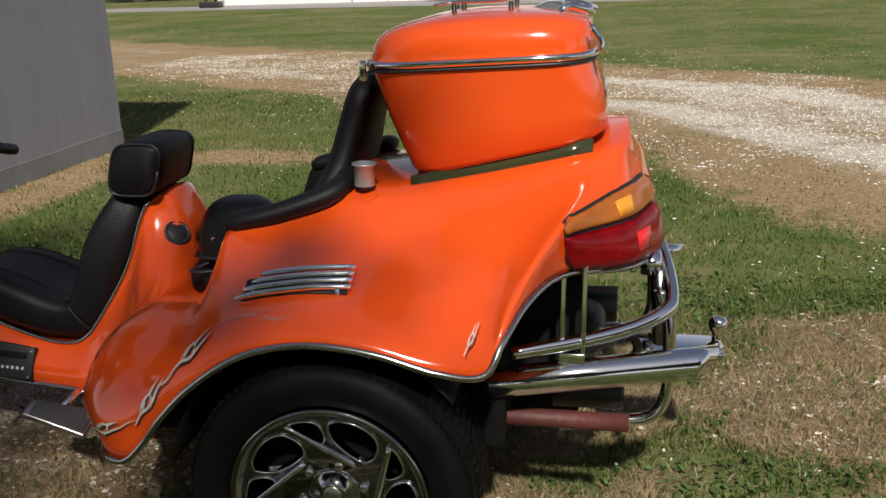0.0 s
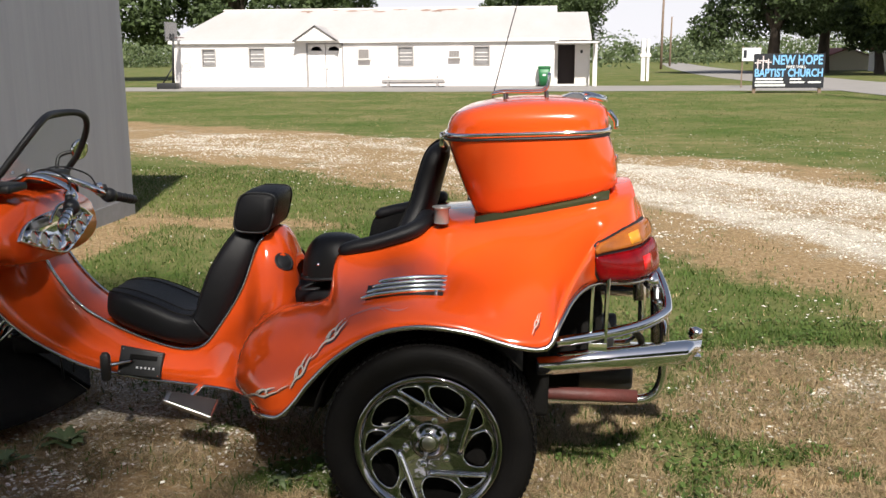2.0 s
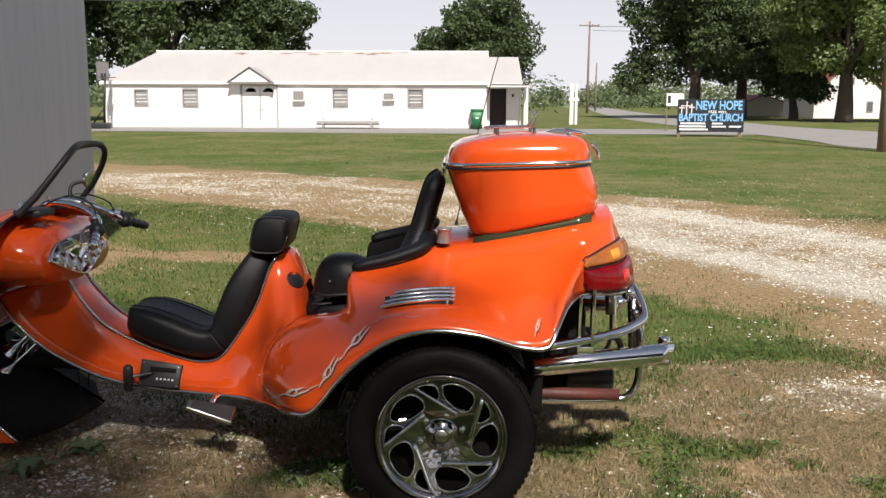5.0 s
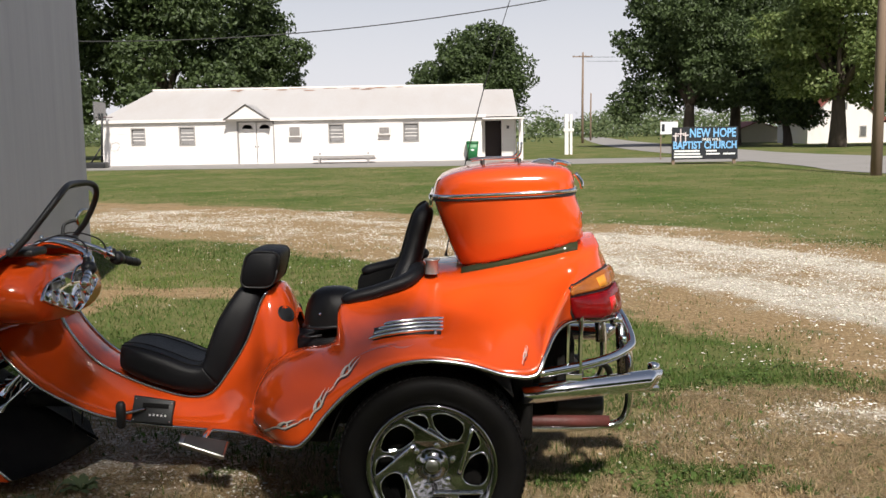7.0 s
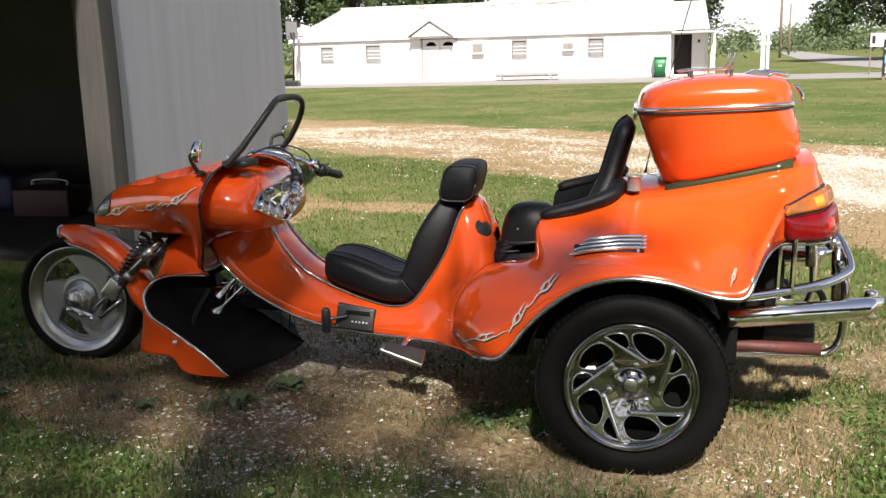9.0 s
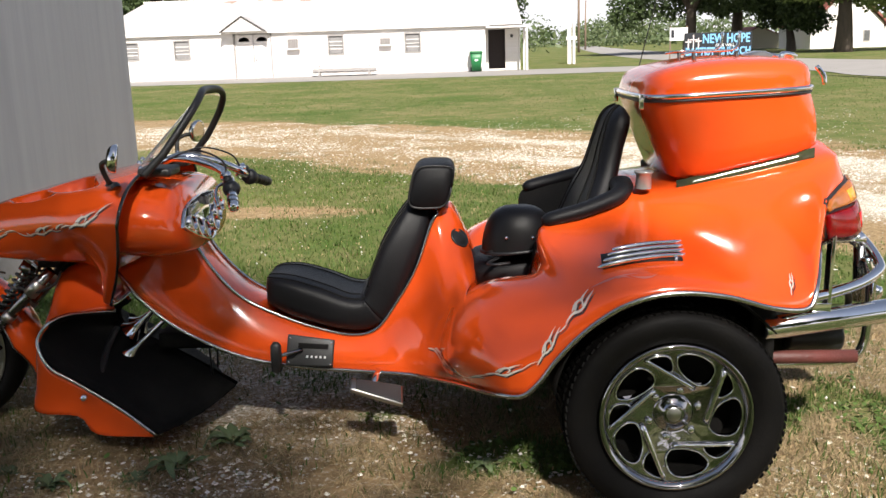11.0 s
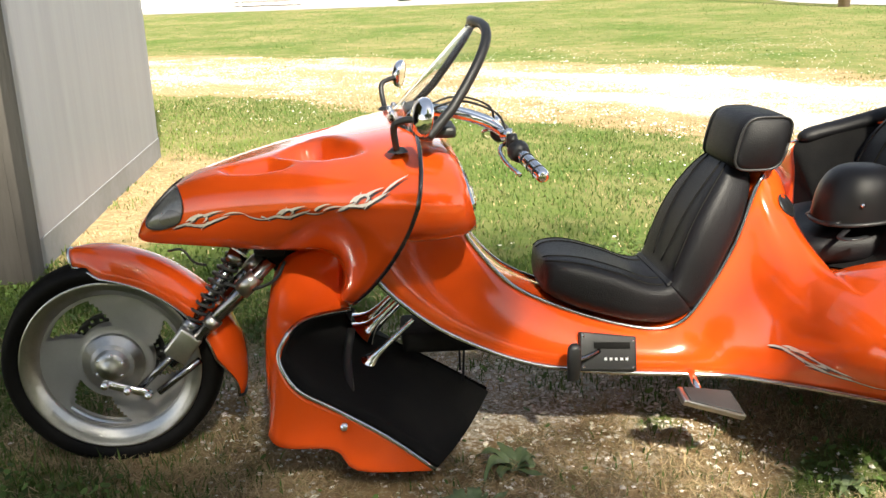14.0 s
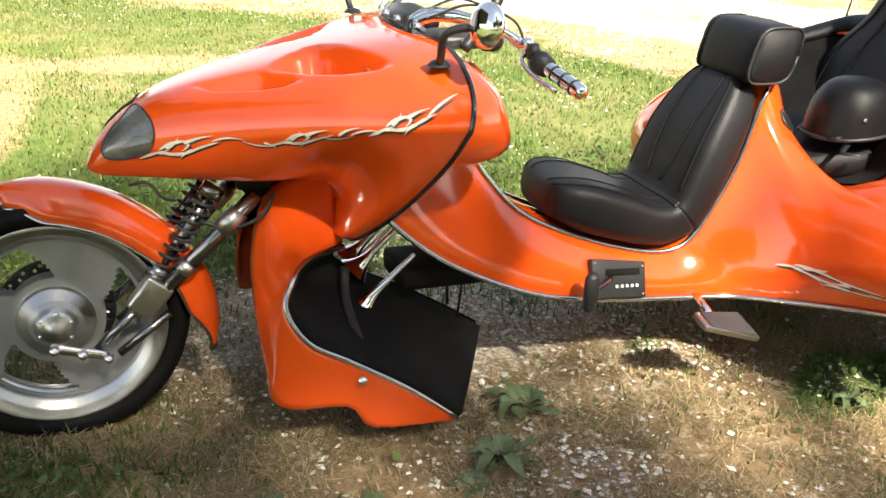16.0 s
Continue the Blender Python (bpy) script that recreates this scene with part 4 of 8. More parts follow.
# unseen trees behind the camera, added to cut horizon light on the trike
for x_, y_, tall_, seed_ in ((-11.0, -13.0, 10.5, 21), (-3.5, -15.5, 11.5, 22), (4.0, -14.0, 10.0, 23), (11.5, -12.5, 10.5, 24)):
    tree(x_, y_, tall_, 5.2, 1.6, 0.3, 7000, 0.26, seed_, LEAF_DARK, "unseen leafy tree added to cut the skylight on the near lawn")
# unseen trees, placed behind the camera to dapple shade over the trike's front
tree(-2.5, -3.3, 8.2, 1.7, 3.9, 0.14, 2400, 0.105, 10, LEAF_MID, "small unseen leafy tree placed to shade the near lawn")
tree(-0.75, -3.1, 7.8, 2.0, 3.8, 0.13, 840, 0.105, 11, LEAF_MID, "small unseen leafy tree placed to shade the near lawn")


def far_woods():
    rng = np.random.default_rng(21)
    blobs = []
    for k in range(150):
        a = rng.uniform(-0.9, 1.0)
        d = rng.uniform(230, 330)
        h = rng.uniform(4, 9)
        blobs.append((d * math.sin(a), d * math.cos(a), h * 0.5, rng.uniform(6, 14), 6, h * 0.55))
    for x, y, h in ((5.5, 125, 5.2), (9, 122, 4.6), (13, 150, 4.5), (2.0, 118, 5.5), (-2, 120, 6.0), (11.3, 112, 3.2), (30, 170, 5.5), (36, 165, 6), (42, 165, 6)):
        blobs.append((x, y, h * 0.5, h * 0.55, h * 0.5, h * 0.52))
    v, f = leaf_cloud(rng, blobs, 62000, 0.42)
    v[:, 2] = np.maximum(v[:, 2], 0.1)
    me = bpy.data.meshes.new("far_woods")
    me.from_pydata(v.tolist(), [], f.tolist())
    me.materials.append(LEAF_FAR)
    tagged(new("far_woods", me), "hazy green tree line along the horizon", "woods", kind="stuff")


far_woods()


def house():
    y = 84.0
    g = float(height(39, y))
    h = thing("house", (39, y + 3, g), "white clapboard farmhouse with a red-edged gable among maples", "house")

    def gable(x0, x1, eave, apex, depth, y0):
        bm = bmesh.new()
        xm = (x0 + x1) / 2
        front = [(x0, g - 0.1), (x1, g - 0.1), (x1, g + eave), (xm, g + apex), (x0, g + eave)]
        a = [bm.verts.new((x, y0, z)) for x, z in front]
        b = [bm.verts.new((x, y0 + depth, z)) for x, z in front]
        bm.faces.new(a)
        bm.faces.new(b[::-1])
        for k in range(5):
            bm.faces.new((a[k], b[k], b[(k + 1) % 5], a[(k + 1) % 5]))
        return bm
    part("wall", gable(31.6, 38.1, 2.15, 5.3, 8, y), WHITE, h, smooth=False)
    red = mat("red_verge", (0.30, 0.10, 0.08), 0.8, vary=0.4)
    for x0, z0, x1, z1 in ((31.3, 1.95, 34.85, 5.42), (38.4, 1.95, 34.85, 5.42)):
        bm = bmesh.new()
        rows = [[(x0, y - 0.3, g + z0), (x1, y - 0.3, g + z1)], [(x0, y + 8.3, g + z0), (x1, y + 8.3, g + z1)]]
        grid(bm, np.array(rows))
        part("roof", bm, red, h, smooth=False, thick=0.14)
    bm = bmesh.new()
    slab(bm, (38.11, y + 0.4, g - 0.1), (40.4, y + 6, g + 1.8))
    part("side_wing", bm, WHITE, h, smooth=False)
    bm = bmesh.new()
    rows = [[(38.12, y + 0.1, g + 2.3), (40.6, y + 0.1, g + 1.82)], [(38.12, y + 6.2, g + 2.3), (40.6, y + 6.2, g + 1.82)]]
    grid(bm, np.array(rows))
    part("wing_roof", bm, red, h, smooth=False, thick=0.1)
    for x, z, y_ in ((36.3, 0.55, y), (39.0, 0.55, y + 0.4), (34.5, 3.0, y)):
        bm = bmesh.new()
        slab(bm, (x, y_ - 0.06, g + z), (x + 0.6, y_ - 0.005, g + z + (1.0 if z < 2 else 0.7)))
        w = part("window", bm, GREY_TRIM, h, smooth=False)
        bm = bmesh.new()
        slab(bm, (x + 0.07, y_ - 0.08, g + z + 0.08), (x + 0.53, y_ - 0.065, g + z + (0.92 if z < 2 else 0.62)))
        part("pane", bm, SMOKE, w, smooth=False)
    cream = mat("cream_siding", (0.75, 0.66, 0.48), 0.7, vary=0.2)

    def outbuilding(x0, x1, y0, y1, eave, apex, wall, label, door_x=None):
        """A small building with its gable towards the road."""
        gz = float(height(x0, y0))
        s = thing("shed", ((x0 + x1) / 2, (y0 + y1) / 2, gz), label, "shed")
        xm = (x0 + x1) / 2
        front = [(x0, gz - 0.1), (x1, gz - 0.1), (x1, gz + eave), (xm, gz + apex), (x0, gz + eave)]
        bm = bmesh.new()
        a = [bm.verts.new((x, y0, z)) for x, z in front]
        b = [bm.verts.new((x, y1, z)) for x, z in front]
        bm.faces.new(a)
        bm.faces.new(b[::-1])
        for k in range(5):
            bm.faces.new((a[k], b[k], b[(k + 1) % 5], a[(k + 1) % 5]))
        part("wall", bm, wall, s, smooth=False)
        for e in (x0 - 0.2, x1 + 0.2):
            bm = bmesh.new()
            grid(bm, np.array([[(e, y0 - 0.2, gz + eave - 0.08), (xm, y0 - 0.2, gz + apex + 0.1)], [(e, y1 + 0.2, gz + eave - 0.08), (xm, y1 + 0.2, gz + apex + 0.1)]]))
            part("roof", bm, red, s, "dull red metal roof", smooth=False, thick=0.08)
        if door_x:
            bm = bmesh.new()
            slab(bm, (door_x, y0 - 0.05, gz), (door_x + 1.15, y0 - 0.004, gz + 1.7), 0.01)
            part("door", bm, GREY_TRIM, s, "pale grey wide door", smooth=False)

    outbuilding(30.2, 34.4, 100, 106, 1.5, 2.2, cream, "cream sided outbuilding among the trees")
    outbuilding(41.5, 44.6, 84, 91, 1.95, 2.7, WHITE, "white garage with a dull red roof beside the house", 42.4)
    # the stand at the hall's corner
    g3 = float(height(-18.0, 44.5))
    p = thing("basketball_stand", (-18.0, 44.5, g3), "portable basketball stand with a dark pole beside the hall", "basketball stand")
    bm = bmesh.new()
    tube(bm, [(-18.0, 44.5, g3 + 0.2), (-17.92, 44.5, g3 + 1.5), (-17.84, 44.5, g3 + 2.7)], 0.06, 8)
    part("pole", bm, BLACK, p)
    bm = bmesh.new()
    slab(bm, (-18.75, 44.2, g3), (-17.75, 44.8, g3 + 0.3), 0.06)
    part("foot", bm, BLACK, p, "dark weighted foot")
    bm = bmesh.new()
    slab(bm, (-17.98, 43.75, g3 + 2.35), (-17.92, 45.25, g3 + 3.25), 0.01)
    part("backboard", bm, SMOKE, p, "dark backboard seen edge-on", smooth=False)
    bm = bmesh.new()
    ring = [(-17.55 + 0.23 * math.cos(t), 44.5 + 0.23 * math.sin(t), g3 + 2.5) for t in np.linspace(0, 2 * math.pi, 21)]
    tube(bm, ring, 0.015, 6, cap=False)
    part("hoop", bm, RUST, p)
    bm = bmesh.new()
    tube(bm, [(-18.55, 44.5, g3 + 0.25), (-17.95, 44.5, g3 + 1.1)], 0.035, 8)
    part("brace", bm, BLACK, p)


house()


# ---- the trike ----
trike = thing("trike", (-1.6, CENTRE, 0.0), "bright orange three-wheeled motorcycle with black seats and chrome trim", "trike", leant=True)

# upper edge of the side skin: neck, seat edge, pillar, cockpit, arm rest, rear deck
EDGE_TOP = [(-2.045, 2.40, 0.70), (-1.985, 2.39, 0.605), (-1.89, 2.375, 0.505), (-1.765, 2.365, 0.44), (-1.61, 2.35, 0.388), (-1.48, 2.335, 0.366),
            (-1.395, 2.33, 0.39), (-1.325, 2.335, 0.48), (-1.25, 2.35, 0.61), (-1.185, 2.37, 0.785), (-1.122, 2.40, 0.805), (-1.052, 2.405, 0.66),
            (-1.032, 2.355, 0.557), (-0.96, 2.27, 0.545), (-0.885, 2.20, 0.58), (-0.855, 2.135, 0.70), (-0.84, 2.10, 0.80), (-0.71, 2.13, 0.845),
            (-0.56, 2.17, 0.885), (-0.40, 2.17, 0.905), (-0.20, 2.14, 0.94), (-0.06, 2.13, 0.97), (0.045, 2.14, 0.995), (0.105, 2.165, 1.008), (0.138, 2.205, 1.012),
            (0.155, 2.26, 1.015)]
# lower edge: neck, sill, fender lip over the wheel, cut-out behind it up to the tail lamp
EDGE_LOW = [(-2.31, 2.36, 0.60), (-2.225, 2.34, 0.50), (-2.08, 2.315, 0.395), (-1.86, 2.29, 0.305), (-1.64, 2.28, 0.27), (-1.46, 2.27, 0.258),
            (-1.345, 2.255, 0.255), (-1.265, 2.23, 0.257), (-1.20, 2.16, 0.27), (-1.145, 2.06, 0.295), (-1.095, 1.93, 0.33), (-1.045, 1.78, 0.37),
            (-0.99, 1.685, 0.392), (-0.93, 1.655, 0.402), (-0.88, 1.65, 0.45), (-0.835, 1.65, 0.512), (-0.755, 1.65, 0.595), (-0.645, 1.65, 0.668),
            (-0.515, 1.65, 0.700), (-0.37, 1.65, 0.690), (-0.235, 1.65, 0.655), (-0.140, 1.65, 0.655), (-0.105, 1.69, 0.715), (-0.06, 1.80, 0.765), (0.01, 1.955, 0.775),
            (0.145, 2.07, 0.758), (0.215, 2.19, 0.75)]
# how the skin leaves the upper edge (out, down) and meets the lower one (out, up)
LEAVE = [(0.03, 0.02)] * 7 + [(0.04, 0.05), (0.04, 0.09), (0.03, 0.16), (0.03, 0.20), (0.12, 0.10), (0.20, 0.02), (0.25, -0.03), (0.25, -0.02),
         (0.18, 0.06), (0.13, 0.10), (0.12, 0.11), (0.11, 0.13), (0.10, 0.13), (0.10, 0.13), (0.09, 0.12), (0.07, 0.09), (0.05, 0.06), (0.04, 0.05), (0.0, 0.05)]
MEET = [(0.015, 0.05)] * 7 + [(0.02, 0.06), (0.02, 0.06), (0.02, 0.08), (0.02, 0.11), (0.04, 0.16), (0.03, 0.17), (0.02, 0.16), (0.015, 0.14),
        (0.01, 0.11), (0.005, 0.08)] + [(0.005, 0.065)] * 3 + [(0.005, 0.08), (0.01, 0.10), (0.03, 0.12), (0.05, 0.11), (0.05, 0.09), (0.03, 0.10)]
N_S, N_V = 151, 19


def skin():
    a, b = spline(EDGE_TOP, N_S), spline(EDGE_LOW, N_S)
    l, m = spline(LEAVE, N_S), spline(MEET, N_S)
    c1 = a + np.stack([0 * l[:, 0], -l[:, 0], -l[:, 1]], 1)
    c2 = b + np.stack([0 * m[:, 0], -m[:, 0], m[:, 1]], 1)
    v = np.linspace(0, 1, N_V)[None, :, None]
    a, b, c1, c2 = (q[:, None, :] for q in (a, b, c1, c2))
    return a * (1 - v) ** 3 + 3 * c1 * v * (1 - v) ** 2 + 3 * c2 * v * v * (1 - v) + b * v ** 3


SKIN = skin()
# the egg-shaped front of the fender swells out of the side beside the cockpit
POD, POD_R = np.array([-0.80, 2.0, 0.40]), np.array([0.345, 0.345, 0.278])
reach = (np.abs((SKIN - POD) / POD_R) ** 2.4).sum(-1) ** (1 / 2.4)
swell = (1 + reach ** -9.0) ** (1 / 9.0) - 1
across = np.linspace(0, 1, N_V)[None, :]
swell = swell * smooth01(0.06, 0.3, across) * smooth01(1.0, 0.78, across)
SKIN = SKIN + (SKIN - POD) * swell[..., None]
bm = bmesh.new()
grid(bm, SKIN)
mirror(bm)
# the top between the two upper edges: neck and saddle floor, and the rear deck
top = SKIN[:, 0]
far = other_side(top)
rng_front = slice(0, int(N_S * 11 / 25))
rng_deck = slice(int(N_S * 17.6 / 25), N_S)
for sl, crown in ((rng_front, 0.012), (rng_deck, 0.03)):
    p, q = top[sl], far[sl]
    k = np.linspace(0, 1, 9)[None, :, None]
    s = p[:, None] * (1 - k) + q[:, None] * k
    s[..., 2] += crown * np.sin(np.pi * k[..., 0])
    grid(bm, s)
# the underside of neck and sill
low = SKIN[:, -1]
sl = slice(0, int(N_S * 8 / 25))
p, q = low[sl], other_side(low)[sl]
k = np.linspace(0, 1, 5)[None, :, None]
grid(bm, p[:, None] * (1 - k) + q[:, None] * k)
# the tail between the lamps
p = SKIN[-1]
q = other_side(p)
k = np.linspace(0, 1, 17)[None, :, None]
s = p[:, None] * (1 - k) + q[:, None] * k
s[..., 0] += 0.03 * np.sin(np.pi * k[..., 0]) ** 0.7 * smooth01(0, 0.3, np.linspace(0, 1, N_V))[:, None]
grid(bm, s)
bmesh.ops.remove_doubles(bm, verts=bm.verts, dist=1e-4)
body = part("body", bm, ORANGE, trike, "glossy orange fibreglass body", sharp=55, thick=0.006)

# black lining of the passenger cockpit
ls = slice(int(N_S * 11.4 / 25), int(N_S * 18.2 / 25))
for s_ in (-1, 1):
    a = SKIN[ls, 0] + [0, 0.004, 0.004]
    b = np.stack([np.clip(a[:, 0], -1.04, -0.60), np.full(len(a), 2.33), np.full(len(a), 0.575)], 1)
    k = np.linspace(0, 1, 8)[None, :, None]
    g = a[:, None] * (1 - k) + b[:, None] * k
    g[..., 1] += 0.03 * np.sin(np.pi * k[..., 0])
    if s_ > 0:
        g[..., 1] = 2 * CENTRE - g[..., 1]
    bm = bmesh.new()
    grid(bm, g)
    part("cockpit_lining", bm, MATT, trike, "black vinyl cockpit lining")

# chrome edging
path = SKIN[:, -1] + np.array([0, -0.004, -0.002])
for side in (path, other_side(path)):
    bm = bmesh.new()
    tube(bm, side, 0.0078, 8)
    part("lip_moulding", bm, TRIM, body, "bright metal edge strip")
path = SKIN[: int(N_S * 9.3 / 25), 0] + np.array([0, -0.004, 0.003])
for side in (path, other_side(path)):
    bm = bmesh.new()
    tube(bm, side, 0.0065, 8)
    part("seat_moulding", bm, TRIM, body, "bright metal edge strip")

# ---- wheels ----
def tyre_profile(R, r, w):
    return [(r, -w * 0.40), (r + 0.012, -w * 0.47), (R * 0.84, -w * 0.52), (R * 0.93, -w * 0.515), (R * 0.975, -w * 0.47), (R * 0.995, -w * 0.40), (R, -w * 0.2), (R, w * 0.2),
            (R * 0.995, w * 0.40), (R * 0.975, w * 0.47), (R * 0.93, w * 0.515), (R * 0.84, w * 0.52), (r + 0.012, w * 0.47), (r, w * 0.40), (r, -w * 0.40)]


def rear_wheel(side):
    """side -1: the one towards the drive's near verge."""
    hub = Vector((-0.482, CENTRE + side * 0.665, 0.312))
    R, r, w = 0.322, 0.222, 0.27
    bm = bmesh.new()
    lathe(bm, tyre_profile(R, r, w), hub, "y", 96)
    wheel = part("rear_wheel", bm, RUBBER, trike, "wide black road tyre on a chrome rim")
    # tread blocks
    bm = bmesh.new()
    n = 84
    for i in range(n):
        a = 2 * math.pi * i / n
        for row, (y0, y1, tilt) in enumerate(((-0.128, -0.088, 0.02), (-0.08, -0.036, -0.012), (-0.028, 0.028, 0.01), (0.036, 0.08, -0.012), (0.088, 0.128, 0.02))):
            vs = slab(bm, (-0.0075, y0, R - 0.006), (0.0075, y1, R + (0.0045 if abs(y0) < 0.1 and abs(y1) < 0.1 else -0.001)))
            m = Matrix.Translation(hub) @ Matrix.Rotation(a + row * 0.03, 4, "Y") @ Matrix.Rotation(tilt * 12, 4, "Z")
            bmesh.ops.transform(bm, matrix=m, verts=vs)
    part("tread", bm, RUBBER, wheel, smooth=False, normals=False)
    # rim barrel, polished lip
    o = side * w * 0.5
    bm = bmesh.new()
    lathe(bm, [(0.222, o * 0.82), (0.226, o * 0.98), (0.218, o * 1.0), (0.208, o * 0.93), (0.198, o * 0.80), (0.196, o * 0.72)], hub, "y", 72)
    part("rim", bm, WHEEL_CHROME, wheel)
    bm = bmesh.new()
    lathe(bm, [(0.196, o * 0.72), (0.192, o * 0.2), (0.192, -o * 0.8), (0.222, -o * 0.85)], hub, "y", 72)
    part("barrel", bm, DARK, wheel)
    bm = bmesh.new()
    lathe(bm, [(0.0, o * 0.1), (0.19, o * 0.1)], hub, "y", 48)
    part("brake_drum", bm, DARK, wheel)
    # cast face: five wide and five small openings, with raised edges
    R5 = 0.212
    wide = [(0.84, 90), (0.91, 83), (0.925, 71), (0.90, 59), (0.82, 51), (0.66, 46), (0.54, 50), (0.515, 61), (0.55, 75), (0.66, 87)]
    slim = [(0.905, 47), (0.925, 40), (0.89, 29), (0.82, 24), (0.68, 22), (0.61, 28), (0.72, 37), (0.83, 44)]
    bm = bmesh.new()
    loops = []

    def ring_of(pts):
        vs = [bm.verts.new(q) for q in pts]
        return [bm.edges.new((vs[i], vs[(i + 1) % len(vs)])) for i in range(len(vs))]

    def on_face(r, deg):
        a = math.radians(deg)
        return (hub.x + side * -1 * r * R5 * math.cos(a), hub.y + o * (0.86 - 0.34 * (1 - r)), hub.z + r * R5 * math.sin(a))
    edges = ring_of([on_face(1.0, d) for d in range(0, 360, 5)]) + ring_of([on_face(0.26, d) for d in range(0, 360, 15)])
    for i in range(5):
        for shape in (wide, slim):
            flat = spline([(r * math.cos(math.radians(d)), r * math.sin(math.radians(d))) for r, d in shape], 30, True)
            pol = [(math.hypot(*q), math.degrees(math.atan2(q[1], q[0])) + 72 * i) for q in flat]
            pts = [on_face(*q) for q in pol]
            loops.append(pts)
            edges += ring_of(pts)
    bmesh.ops.triangle_fill(bm, use_beauty=True, use_dissolve=False, edges=edges)
    flat_loops = [[(q[0], q[2]) for q in pts] for pts in loops]
    for face in list(bm.faces):
        c = face.calc_center_median()
        if any(inside(c.x, c.z, lp) for lp in flat_loops) or math.hypot(c.x - hub.x, c.z - hub.z) < 0.25 * R5:
            bm.faces.remove(face)
    spokes = part("spokes", bm, WHEEL_CHROME, wheel, "cast chrome wheel face with swept openings", smooth=False, thick=0.022)
    for pts in loops:
        bm = bmesh.new()
        q = np.array(pts + pts[:1])
        q[:, 1] += o * 0.02
        tube(bm, q, 0.0030, 6, cap=False)
        part("opening_edge", bm, CHROME, wheel)
    for i in range(5):
        for a, b in (((0.93, 118), (0.46, 56)),):
            bm = bmesh.new()
            t = np.linspace(0, 1, 10)[:, None]
            q = np.array(on_face(a[0], a[1] + 72 * i)) * (1 - t) + np.array(on_face(b[0], b[1] + 72 * i)) * t
            q[:, 1] += o * 0.05
            tube(bm, q, np.linspace(0.005, 0.008, 10), 8, squash=(1.0, 1.2))
            part("blade_ridge", bm, CHROME, wheel)
    bm = bmesh.new()
    lathe(bm, [(0.0, o * 0.74), (0.028, o * 0.737), (0.032, o * 0.72), (0.034, o * 0.685), (0.040, o * 0.68), (0.043, o * 0.65), (0.054, o * 0.64), (0.060, o * 0.62), (0.066, o * 0.5)], hub, "y", 48)
    part("hub", bm, WHEEL_CHROME, wheel)
    bm = bmesh.new()
    lathe(bm, [(0.0, o * 0.755), (0.019, o * 0.752), (0.022, o * 0.735)], hub, "y", 32)
    part("centre_cap", bm, ALLOY, wheel, "dull centre cap with a small mark")
    for i in range(6):
        a = 2 * math.pi * i / 6 + 0.3
        bm = bmesh.new()
        lathe(bm, [(0.0, o * 0.73), (0.007, o * 0.725), (0.0105, o * 0.71), (0.0105, o * 0.50)], hub + Vector((0.074 * math.cos(a), 0, 0.074 * math.sin(a))), "y", 12)
        part("lug_nut", bm, CHROME, wheel)


rear_wheel(-1)
rear_wheel(1)

FRONT = Vector((-3.03, CENTRE, 0.292))


